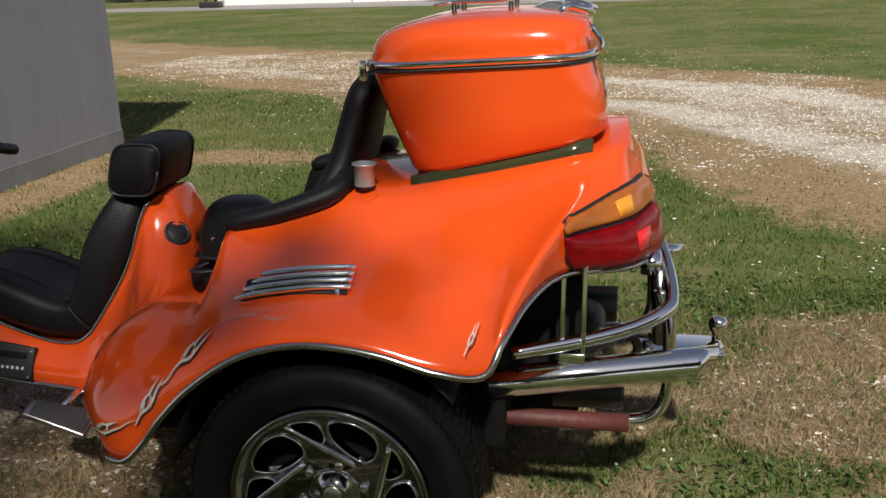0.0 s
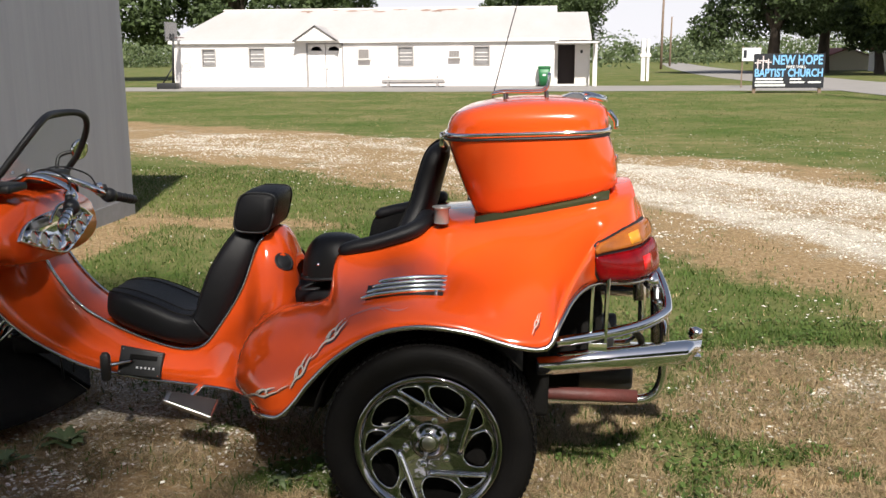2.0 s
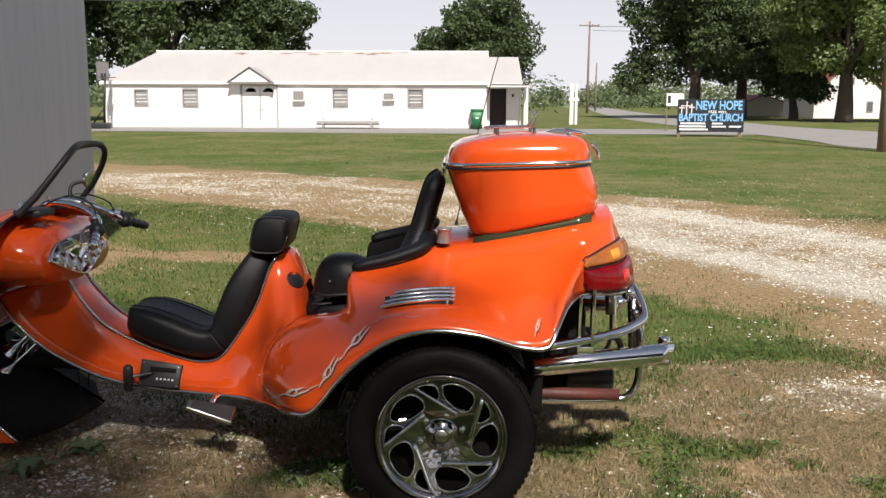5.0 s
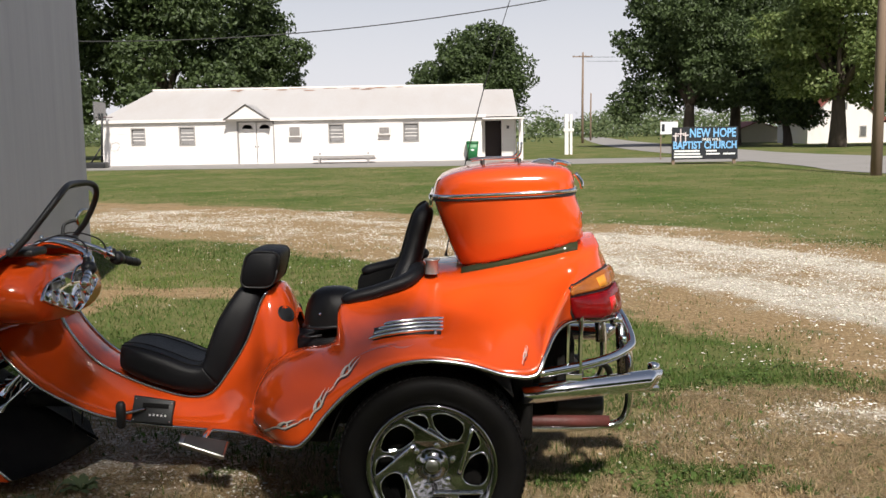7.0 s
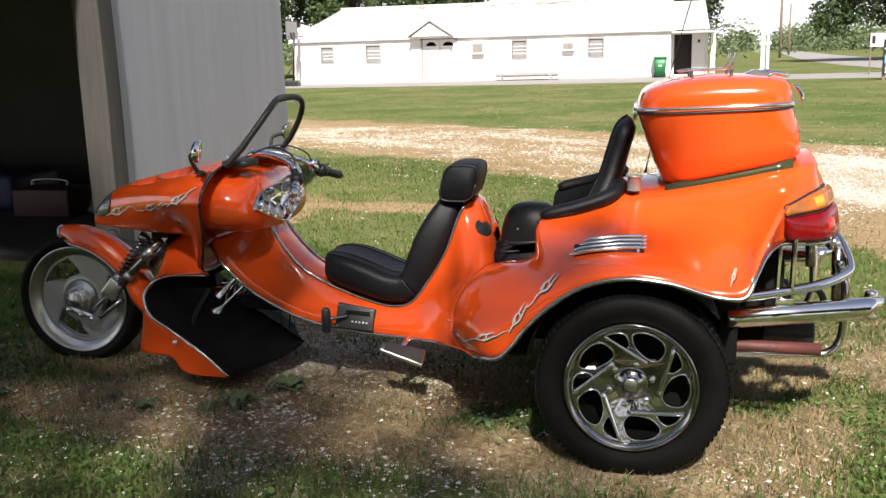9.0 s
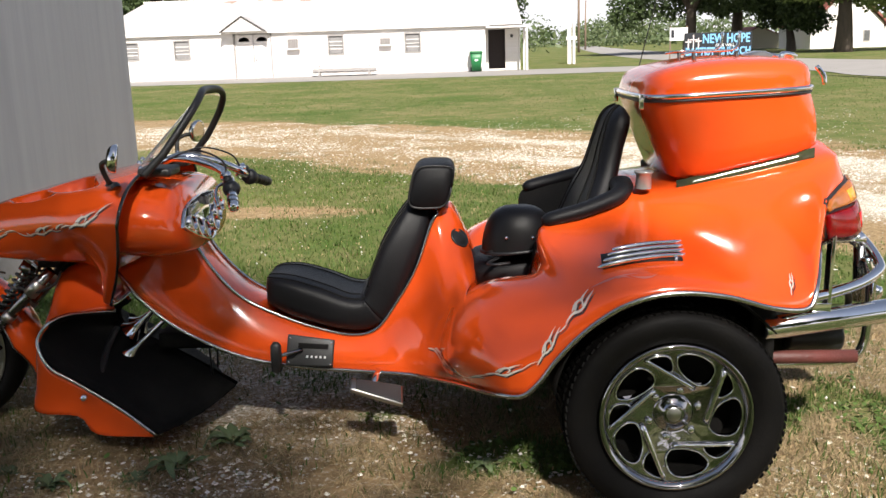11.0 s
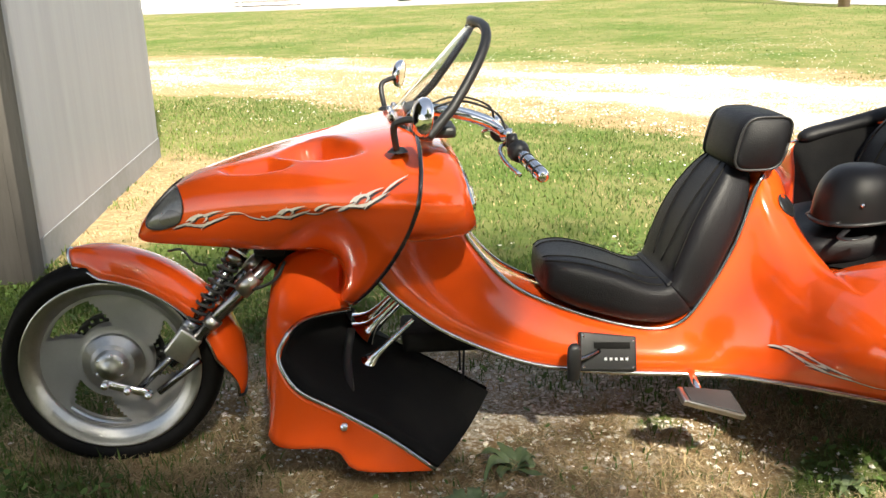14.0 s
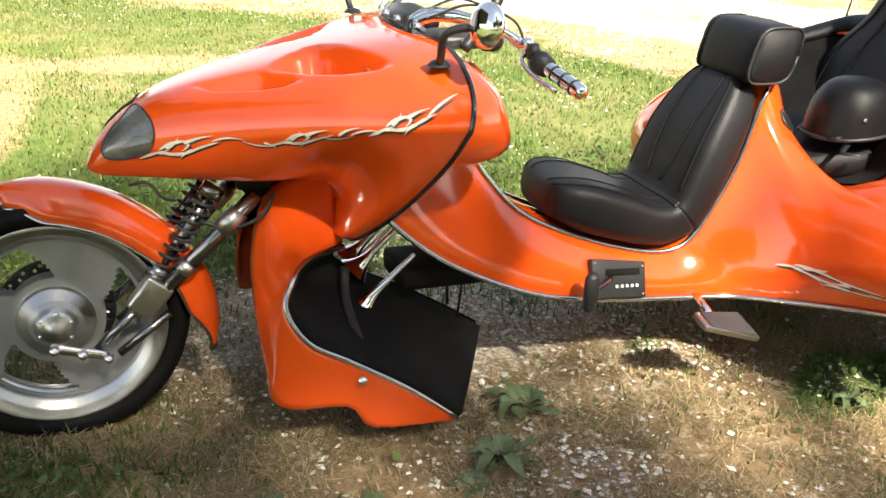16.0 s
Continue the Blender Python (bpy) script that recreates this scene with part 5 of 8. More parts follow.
def front_wheel():
    R, r, w = 0.310, 0.250, 0.135
    bm = bmesh.new()
    lathe(bm, [(r, -w * 0.36), (r + 0.01, -w * 0.44), (R * 0.90, -w * 0.52), (R * 0.965, -w * 0.42), (R, 0), (R * 0.965, w * 0.42), (R * 0.90, w * 0.52), (r + 0.01, w * 0.44), (r, w * 0.36), (r, -w * 0.36)], FRONT, "y", 96)
    wheel = part("front_wheel", bm, RUBBER, trike, "narrow black tyre on a cast alloy wheel")
    bm = bmesh.new()
    for s in (-1, 1):
        lathe(bm, [(0.253, s * 0.058), (0.247, s * 0.062), (0.240, s * 0.052), (0.231, s * 0.054), (0.223, s * 0.040), (0.213, s * 0.036), (0.206, s * 0.022)], FRONT, "y", 72)
    lathe(bm, [(0.206, -0.022), (0.202, 0.0), (0.206, 0.022)], FRONT, "y", 72)
    part("rim", bm, ALLOY, wheel, "stepped alloy rim")
    # cast disc with three long openings
    bm = bmesh.new()
    na, nr = 120, 14
    rad = np.linspace(0.05, 0.208, nr)
    for s in (-1, 1):
        vs = [[bm.verts.new((FRONT.x + q * math.cos(t), FRONT.y + s * (0.020 + 0.03 * max(0, 0.09 - q) / 0.04), FRONT.z + q * math.sin(t))) for q in rad] for t in np.linspace(0, 2 * math.pi, na, endpoint=False)]
        for i in range(na):
            t = 2 * math.pi * (i + 0.5) / na
            for j in range(nr - 1):
                q = (rad[j] + rad[j + 1]) / 2
                ph = ((t + 0.9 - 4.2 * (q - 0.12)) % (2 * math.pi / 3)) / (2 * math.pi / 3)
                if 0.16 < ph < 0.62 and 0.11 < q < 0.193:
                    continue
                bm.faces.new((vs[i][j], vs[(i + 1) % na][j], vs[(i + 1) % na][j + 1], vs[i][j + 1]))
    part("disc", bm, SATIN, wheel, "cast alloy wheel disc with long openings", sharp=40)
    for s in (-1, 1):
        bm = bmesh.new()
        lathe(bm, [(0.0, s * 0.082), (0.016, s * 0.082), (0.02, s * 0.075), (0.03, s * 0.074), (0.046, s * 0.066), (0.05, s * 0.045), (0.085, s * 0.034), (0.09, s * 0.02)], FRONT, "y", 40)
        part("hub", bm, ALLOY, wheel)
        for i in range(6):
            a = math.pi * i / 3 + 0.4
            bm = bmesh.new()
            lathe(bm, [(0.0, s * 0.072), (0.006, s * 0.07), (0.006, s * 0.045)], FRONT + Vector((0.038 * math.cos(a), 0, 0.038 * math.sin(a))), "y", 8)
            part("bolt", bm, CHROME, wheel)
    # drilled brake rotor on the far face
    bm = bmesh.new()
    na, rr = 90, np.linspace(0.085, 0.135, 7)
    vs = [[bm.verts.new((FRONT.x + q * math.cos(t), FRONT.y + 0.042, FRONT.z + q * math.sin(t))) for q in rr] for t in np.linspace(0, 2 * math.pi, na, endpoint=False)]
    for i in range(na):
        for j in range(6):
            if (j in (1, 4) and i % 5 == 0) or (j in (2, 3) and i % 5 == 2 and j == 3):
                continue
            bm.faces.new((vs[i][j], vs[(i + 1) % na][j], vs[(i + 1) % na][j + 1], vs[i][j + 1]))
    part("brake_rotor", bm, BLACK, wheel, "dark drilled brake disc", thick=0.004)


front_wheel()


def front_end():
    # mudguard
    bm = bmesh.new()
    rows = []
    ang = np.radians(np.linspace(105, -18, 40))
    for a in ang:
        deg = math.degrees(a)
        R = 0.338 + 0.045 * float(smooth01(60, -18, deg)) + 0.012 * float(smooth01(70, 105, deg))
        c = np.array([FRONT.x + R * math.cos(a), FRONT.y, FRONT.z + R * math.sin(a)])
        out = np.array([math.cos(a), 0, math.sin(a)])
        hw = 0.088 * (1 - 0.55 * float(smooth01(85, 106, deg))) * (1 - 0.5 * float(smooth01(8, -19, deg)))
        drop = 0.075 * (1 - 0.4 * float(smooth01(88, 106, deg))) * (1 - 0.8 * float(smooth01(6, -19, deg)))
        t = np.linspace(-1, 1, 15)
        rows.append([c + np.array([0, hw * np.sign(k) * abs(k) ** 0.8, 0]) - out * drop * abs(k) ** 2.8 for k in t])
    rows = np.array(rows)
    grid(bm, rows)
    guard = part("front_mudguard", bm, ORANGE, trike, "orange front mudguard", thick=0.005)
    for k in (0, -1):
        bm = bmesh.new()
        tube(bm, rows[:, k], 0.004, 6)
        part("edge_trim", bm, TRIM, guard)
    for k in (0, -1):
        bm = bmesh.new()
        tube(bm, rows[k], 0.005, 6)
        part("end_trim", bm, TRIM if k == 0 else BLACK, guard)
    # leading-link fork: rear legs, links, shocks
    for s in (-1, 1):
        y = CENTRE + s * 0.095
        bm = bmesh.new()
        tube(bm, [(-2.56, y, 0.60), (-2.66, y, 0.50), (-2.80, y, 0.36)], [0.019, 0.019, 0.02], 14)
        leg = part("fork_leg", bm, STEEL, trike, "polished steel fork leg")
        bm = bmesh.new()
        tube(bm, [(-2.60, y, 0.56), (-2.645, y, 0.515)], 0.025, 14)
        part("collar", bm, ALLOY, leg)
        bm = bmesh.new()
        tube(bm, [(-2.72, y, 0.44), (-2.74, y, 0.42)], 0.023, 14)
        part("collar", bm, ALLOY, leg)
        bm = bmesh.new()
        slab(bm, (-0.035, -0.02, -0.045), (0.035, 0.02, 0.045), 0.008, Matrix.Translation((-2.815, y, 0.365)) @ Matrix.Rotation(radians(38), 4, "Y"))
        part("clamp", bm, ALLOY, leg)
        for dx, dz in ((-0.0, 0.0), (0.055, -0.035)):
            bm = bmesh.new()
            tube(bm, [(-2.83 + dx, y - s * 0.004, 0.35 + dz), (-2.95 + dx, y + s * 0.0, 0.235 + dz * 0.3)], 0.0105, 10)
            part("strut", bm, STEEL, leg)
        bm = bmesh.new()
        tube(bm, spline([(-3.035, y + s * 0.012, 0.262), (-2.98, y + s * 0.014, 0.245), (-2.92, y + s * 0.012, 0.228)], 8), 0.013, 10, squash=(1, 0.6))
        part("link", bm, CHROME, leg)
        for x, z in ((-3.035, 0.262), (-2.975, 0.243), (-2.92, 0.226)):
            bm = bmesh.new()
            lathe(bm, [(0.0, 0.022), (0.009, 0.02), (0.012, 0.012), (0.012, -0.004)], (0, 0, 0), "y", 12)
            bm.transform(Matrix.Translation((x, y + s * 0.014, z)) @ Matrix.Rotation(0 if s > 0 else math.pi, 4, "Z"))
            part("axle_nut", bm, CHROME, leg)
        # coil spring and damper
        a, b = np.array([-2.66, CENTRE + s * 0.06, 0.60]), np.array([-2.79, CENTRE + s * 0.075, 0.42])
        t = np.linspace(0, 1, 130)[:, None]
        ax = (b - a) / np.linalg.norm(b - a)
        u = np.cross(ax, [0, 1, 0])
        w = np.cross(ax, u)
        ph = t * 2 * math.pi * 9
        bm = bmesh.new()
        tube(bm, a + (b - a) * t + 0.023 * (np.cos(ph) * u + np.sin(ph) * w), 0.0045, 6)
        shock = part("spring", bm, BLACK, trike, "black coil spring")
        bm = bmesh.new()
        tube(bm, [a, b], 0.013, 10)
        tube(bm, [a - ax * 0.02, a + ax * 0.01], 0.028, 12)
        tube(bm, [b - ax * 0.01, b + ax * 0.02], 0.026, 12)
        part("damper", bm, STEEL, shock)
    bm = bmesh.new()
    slab(bm, (-2.605, CENTRE - 0.10, 0.61), (-2.52, CENTRE + 0.10, 0.642), 0.014)
    tube(bm, [(-2.40, CENTRE, 0.72), (-2.56, CENTRE, 0.56)], 0.035, 14)
    part("fork_yoke", bm, DARK, trike)
    bm = bmesh.new()
    tube(bm, spline([(-2.84, CENTRE - 0.06, 0.63), (-2.80, CENTRE - 0.07, 0.635), (-2.77, CENTRE - 0.075, 0.60), (-2.74, CENTRE - 0.06, 0.585)], 14), 0.004, 6)
    tube(bm, spline([(-2.52, CENTRE - 0.1, 0.60), (-2.55, CENTRE - 0.11, 0.55), (-2.62, CENTRE - 0.11, 0.525), (-2.69, CENTRE - 0.09, 0.54)], 14), 0.005, 6)
    part("brake_hose", bm, BLACK, trike)


front_end()


# ---- front cowl ----
COWL_X = [-2.925, -2.905, -2.86, -2.78, -2.66, -2.52, -2.40, -2.29, -2.21, -2.165]
COWL_TOP = [0.672, 0.712, 0.765, 0.825, 0.868, 0.905, 0.935, 0.958, 0.972, 0.975]
COWL_LOW = [0.658, 0.650, 0.646, 0.642, 0.638, 0.632, 0.612, 0.535, 0.475, 0.462]
COWL_W = [0.02, 0.055, 0.088, 0.125, 0.19, 0.275, 0.355, 0.415, 0.45, 0.465]
COWL_MID = [0.662, 0.677, 0.70, 0.725, 0.755, 0.785, 0.805, 0.822, 0.83, 0.83]
# sections under the shoulder, as shares of half width and depth: boat-like nose, tucked rear skirt
HULL = [(1, 0), (0.965, 0.24), (0.895, 0.49), (0.79, 0.73), (0.64, 0.90), (0.40, 0.985), (0, 1)]
SKIRT = [(1, 0), (0.895, 0.20), (0.75, 0.42), (0.59, 0.64), (0.44, 0.82), (0.28, 0.95), (0, 1)]


def cowl_rings(n=192):
    keys = spline(np.array([COWL_X, COWL_TOP, COWL_LOW, COWL_W, COWL_MID]).T, 150)
    hull, skirt = spline(HULL, n // 4 + 1), spline(SKIRT, n // 4 + 1)
    a = np.linspace(0, 2 * np.pi, n, endpoint=False)
    c, s = np.cos(a), np.sin(a)
    step = np.arange(n) % (n // 2)
    step = np.minimum(step, n // 2 - step)
    rings = []
    for x, t, l, w, m in keys:
        low = hull + (skirt - hull) * float(smooth01(-2.60, -2.36, x))
        y = np.sign(c) * np.where(s > 0, np.abs(c) ** 0.66, low[step, 0])
        z = np.where(s > 0, m + (t - m) * np.abs(s) ** 0.85, m - (m - l) * low[step, 1])
        back = 0.75 * np.maximum(0, 0.97 - z) ** 2 * float(smooth01(-2.42, -2.17, x))
        rings.append(np.stack([x - back, CENTRE + w * y, z], 1))
    return np.array(rings)


bm = bmesh.new()
CR = cowl_rings()
# scoops pressed into the top on each side of the ridge: ramps that end at a steep inner wall
SCOOPS = [([(-2.459, 0.228), (-2.51, 0.219), (-2.577, 0.186), (-2.654, 0.131), (-2.701, 0.057)], [(-2.701, 0.057), (-2.637, 0.096), (-2.543, 0.123), (-2.526, 0.144), (-2.459, 0.228)]),
          ([(-2.284, 0.293), (-2.333, 0.291), (-2.395, 0.265), (-2.459, 0.215), (-2.534, 0.126)],
           [(-2.534, 0.126), (-2.48, 0.091), (-2.409, 0.075), (-2.367, 0.113), (-2.32, 0.212), (-2.284, 0.293)])]


def from_line(x, d, line):
    return float(along(np.array(x), np.array(d), line))


SINK = np.zeros(CR.shape[:2])
for i in range(CR.shape[0]):
    for j in range(CR.shape[1]):
        x, y, z = CR[i, j]
        d = abs(y - CENTRE)
        if z > 0.82 and -2.72 < x < -2.25 and d < 0.32:
            sink = 0.0
            for (outer, wall), ramp in zip(SCOOPS, (0.045, 0.078)):
                if inside(x, d, outer + wall[1:-1]):
                    sink = max(sink, 0.9 * ramp * min(1, from_line(x, d, outer) / ramp) * float(smooth01(0, 0.011, from_line(x, d, wall))))
            SINK[i, j] = sink
SINK = 0.5 * SINK + 0.25 * (np.roll(SINK, 1, 0) + np.roll(SINK, -1, 0))
SINK = 0.5 * SINK + 0.25 * (np.roll(SINK, 1, 1) + np.roll(SINK, -1, 1))
CR[..., 2] -= SINK
grid(bm, CR, close_v=True)
cowl = part("cowl", bm, ORANGE, trike, "pointed orange front fairing", sharp=60, thick=0.006)
# black rubber edge round the rear of the cowl
bm = bmesh.new()
edge_line = CR[-1] + [0.004, 0, 0]
edge_line[:, 1] += np.sign(edge_line[:, 1] - CENTRE) * 0.003
tube(bm, np.vstack([edge_line[120:], edge_line[:170]]), 0.0058, 8)
part("rubber_edge", bm, mat("gloss_black", (0.012, 0.011, 0.011), 0.15, 0.0, 0.6, 0.3, 20.0), cowl, "black rubber edge")
# teardrop headlamp glass in the nose, with the dark bowl showing through it
LENS = spline([(-2.806, 0.808), (-2.784, 0.793), (-2.778, 0.761), (-2.79, 0.728), (-2.822, 0.709), (-2.86, 0.700), (-2.883, 0.703), (-2.888, 0.719), (-2.871, 0.749), (-2.844, 0.777)], 40, True)
BOWL = np.stack([-2.812 + 0.030 * np.cos(np.linspace(0, 6.2, 28)) + 0.010 * np.sin(np.linspace(0, 6.2, 28)), 0.735 + 0.022 * np.sin(np.linspace(0, 6.2, 28))], 1)
nose_tree = surface_of(cowl)


def glass_patch(outline, lift, dome, s):
    """A domed patch laid on the nose inside a side-view outline."""
    mid = outline.mean(0)
    rows = []
    for r in np.linspace(1.0, 0.04, 8):
        row = []
        for x, z in mid + (outline - mid) * r:
            p, n, _, _ = nose_tree.ray_cast(Vector((x, CENTRE + s * 2, z)), Vector((0, -s, 0)))
            if p is None:
                p, n, _, _ = nose_tree.find_nearest(Vector((x, CENTRE + s * 0.02, z)))
            n = n if n.y * s > 0 else -n
            row.append(p + n * (lift + dome * (1 - r * r)))
        rows.append(row)
    bm = bmesh.new()
    grid(bm, np.array(rows), close_v=True, cap=False)
    return bm


for s in (-1, 1):
    glass = glass_patch(LENS, 0.002, 0.006, s)
    glass.verts.ensure_lookup_table()
    ring = np.array([glass.verts[i].co for i in range(len(LENS))])
    lens = part("headlamp", glass, SMOKE, cowl, "smoked teardrop headlamp glass")
    part("lamp_bowl", glass_patch(BOWL, 0.0075, 0.001, s), LAMP_DARK, lens, "dark lamp bowl behind the glass")
    bm = bmesh.new()
    tube(bm, np.vstack([ring, ring[:1]]), 0.0022, 6)
    part("lens_seal", bm, BLACK, lens)


# dash pods with the gauges
def dash():
    bm = bmesh.new()
    rows = []
    a = np.linspace(0, 2 * np.pi, 48, endpoint=False)
    c, q = np.cos(a), np.sin(a)
    for x, ry, rz, cz in ((-2.30, 0.36, 0.125, 0.80), (-2.20, 0.375, 0.135, 0.80), (-2.12, 0.37, 0.132, 0.80), (-2.06, 0.35, 0.122, 0.80), (-2.03, 0.325, 0.11, 0.80)):
        y = CENTRE + ry * np.sign(c) * np.abs(c) ** 0.75
        z = cz + rz * np.sign(q) * np.abs(q) ** 0.75
        rows.append(np.stack([x - 0.25 * (z - cz), y, z], 1))
    grid(bm, np.array(rows), close_v=True, cap=True)
    p = part("dash_pod", bm, ORANGE, trike, "rounded orange dash behind the fairing")
    m = Matrix.Translation((-2.03, CENTRE, 0.80)) @ Matrix.Rotation(radians(-14), 4, "Y")
    bm = bmesh.new()
    yn = np.cos(a)
    rim_z = np.where(q >= 0, 0.060 * (1 - np.abs(yn) ** 5) - 0.012 * np.abs(yn), -0.115 * (1 - np.abs(yn) ** 1.25) - 0.012 * np.abs(yn))
    prof = [(1.0, -0.004), (1.0, 0.008), (0.95, 0.014), (0.92, 0.004), (0.0, 0.0)]
    rows = [np.stack([np.full(48, h), 0.290 * r * yn, r * rim_z], 1) for r, h in prof]
    grid(bm, np.array(rows), close_v=True)
    bm.transform(m)
    plate = part("gauge_plate", bm, CHROME, p, "bright chrome gauge plate")
    for y, z, r in ((-0.198, -0.014, 0.028), (-0.135, -0.036, 0.033), (-0.062, -0.060, 0.033), (0.198, -0.014, 0.028), (0.135, -0.036, 0.033), (0.062, -0.060, 0.033)):
        bm = bmesh.new()
        lathe(bm, [(0.0, 0.010), (r * 0.82, 0.010), (r * 0.88, 0.020), (r, 0.018), (r * 1.06, 0.0)], (0, y, z), "x", 24)
        bm.transform(m)
        part("bezel", bm, CHROME, plate)
        bm = bmesh.new()
        lathe(bm, [(0.0, 0.0125), (r * 0.78, 0.0125)], (0, y, z), "x", 20)
        bm.transform(m)
        part("dial", bm, SMOKE if r > 0.035 else ALLOY, plate)
    bm = bmesh.new()
    slab(bm, (0.002, -0.19, 0.008), (0.016, -0.06, 0.042), 0.004)
    bm.transform(m)
    part("display", bm, SMOKE, plate, "dark display window")
    bm = bmesh.new()
    slab(bm, (0.002, 0.06, 0.008), (0.016, 0.19, 0.042), 0.004)
    bm.transform(m)
    part("display", bm, SMOKE, plate, "dark display window")


dash()
bm = bmesh.new()
slab(bm, (-2.17, CENTRE - 0.26, 0.955), (-2.06, CENTRE - 0.13, 0.985), 0.012)
part("radio", bm, BLACK, trike, "small black dash box")
bm = bmesh.new()
slab(bm, (-2.17, CENTRE + 0.02, 0.955), (-2.08, CENTRE + 0.24, 0.990), 0.012)
part("instrument_hood", bm, BLACK, trike)


# ---- windshield ----
def windshield():
    m = bpy.data.materials.new("tinted_screen")
    m.use_nodes = True
    p = m.node_tree.nodes["Principled BSDF"]
    p.inputs["Base Color"].default_value = (0.85, 0.86, 0.84, 1)
    p.inputs["Transmission Weight"].default_value, p.inputs["Roughness"].default_value, p.inputs["IOR"].default_value = 1.0, 0.02, 1.05
    rows, rim = [], []
    hw, top = 0.30, 1.222

    def at(k, f):
        """k across -1..1, f from foot to top."""
        hh = (1 - abs(k) ** 4.5)
        z = 0.965 + (top - 0.965) * f * (0.25 + 0.75 * hh) + 0.01 * (1 - k * k)
        x = -2.235 + 0.10 * k * k + 0.93 * (z - 0.965)
        return (x, CENTRE + k * (hw - 0.02 * f), z)
    ks = np.linspace(-0.995, 0.995, 33)
    rows = np.array([[at(k, f) for k in ks] for f in np.linspace(0, 1, 12)])
    bm = bmesh.new()
    grid(bm, rows)
    w = part("windshield", bm, m, trike, "clear raked windshield", thick=0.004)
    w.visible_shadow = False
    bm = bmesh.new()
    tube(bm, np.vstack([rows[:, 0], rows[-1, 1:-1], rows[::-1, -1]]), 0.013, 10)
    part("rubber_rim", bm, BLACK, w, "black rubber rim")
    for k in ks[3:-3:5]:
        bm = bmesh.new()
        lathe(bm, [(0.0, 0.012), (0.007, 0.01), (0.009, 0.0)], np.array(at(k, 0.06)) + [-0.006, 0, 0.0], "z", 8)
        part("screw", bm, CHROME, w)


windshield()


# ---- handlebar, mirrors ----
def handlebar():
    bm = bmesh.new()
    half = spline([(-2.16, CENTRE - 0.01, 0.975), (-2.11, 2.455, 0.992), (-2.03, 2.44, 0.984), (-1.945, 2.42, 0.956), (-1.902, 2.39, 0.928), (-1.888, 2.345, 0.905)], 28)
    whole = np.vstack([half[::-1], other_side(half)[1:]])
    tube(bm, whole, 0.0135, 12)
    bar = part("handlebar", bm, CHROME, trike, "chrome handlebar")
    for s in (-1, 1):
        def fl(p):
            return p if s < 0 else other_side(p)
        bm = bmesh.new()
        a, b = np.array([-1.878, 2.305, 0.894]), np.array([-1.842, 2.17, 0.857])
        tube(bm, fl([a, a + (b - a) * 0.06, a + (b - a) * 0.9, a + (b - a) * 0.96, b]), [0.016, 0.0185, 0.0185, 0.016, 0.010], 14)
        grip = part("grip", bm, CHROME if s < 0 else BLACK, bar, "chrome hand grip" if s < 0 else "black hand grip")
        for k in (0.25, 0.5, 0.75):
            bm = bmesh.new()
            tube(bm, fl([a + (b - a) * (k - 0.02), a + (b - a) * (k + 0.02)]), 0.0197, 14)
            part("rubber_ring", bm, BLACK, grip)
        bm = bmesh.new()
        c = np.array([-1.887, 2.34, 0.903])
        tube(bm, fl([c - (b - a) * 0.05, c + (b - a) * 0.10, c + (b - a) * 0.30]), [0.024, 0.031, 0.024], 12)
        tube(bm, fl([c + [-0.008, 0.0, 0.008], c + [-0.012, 0.0, 0.04]]), [0.02, 0.013], 10)
        part("switch_gear", bm, BLACK, bar, "black switch housing")
        bm = bmesh.new()
        tube(bm, fl(spline([(-1.905, 2.36, 0.918), (-1.932, 2.33, 0.905), (-1.925, 2.27, 0.88), (-1.90, 2.20, 0.86)], 12)), 0.006, 8)
        tube(bm, fl([(-1.92, 2.37, 0.935), (-1.895, 2.355, 0.94)]), 0.016, 10)
        part("lever", bm, CHROME, bar, "chrome lever")
        bm = bmesh.new()
        tube(bm, fl(spline([(-1.905, 2.37, 0.93), (-1.93, 2.40, 0.99), (-2.03, 2.43, 1.022), (-2.13, 2.44, 0.99)], 16)), 0.0035, 6)
        part("cable", bm, BLACK, bar)
        # round mirror on a cranked black arm
        bm = bmesh.new()
        arm = spline([(-2.215, 2.115, 0.945), (-2.22, 2.09, 0.965), (-2.225, 2.06, 1.015), (-2.20, 2.04, 1.032), (-2.175, 2.025, 1.035)], 14)
        tube(bm, fl(arm), 0.0085, 8)
        lathe(bm, [(0.0, 0.012), (0.016, 0.01), (0.026, 0.0)], fl([arm[0]])[0], "z", 14)
        mir = part("mirror", bm, BLACK, trike, "round mirror on a cranked black arm")
        bm = bmesh.new()
        lathe(bm, [(0.0, -0.020), (0.026, -0.017), (0.037, -0.011), (0.0435, -0.003), (0.045, 0.004), (0.045, 0.011), (0.041, 0.013)], (0, 0, 0), "x", 32)
        place = Matrix.Translation(fl([(-2.165, 1.995, 1.045)])[0]) @ Matrix.Rotation(radians(-s * 17), 4, "Z") @ Matrix.Rotation(radians(8), 4, "Y")
        bm.transform(place)
        part("shell", bm, CHROME, mir, "chrome mirror shell")
        bm = bmesh.new()
        lathe(bm, [(0.0, 0.012), (0.041, 0.012)], (0, 0, 0), "x", 32)
        bm.transform(place)
        part("glass", bm, mat("mirror_glass", (0.9, 0.9, 0.9), 0.02, 1.0), mir)


handlebar()


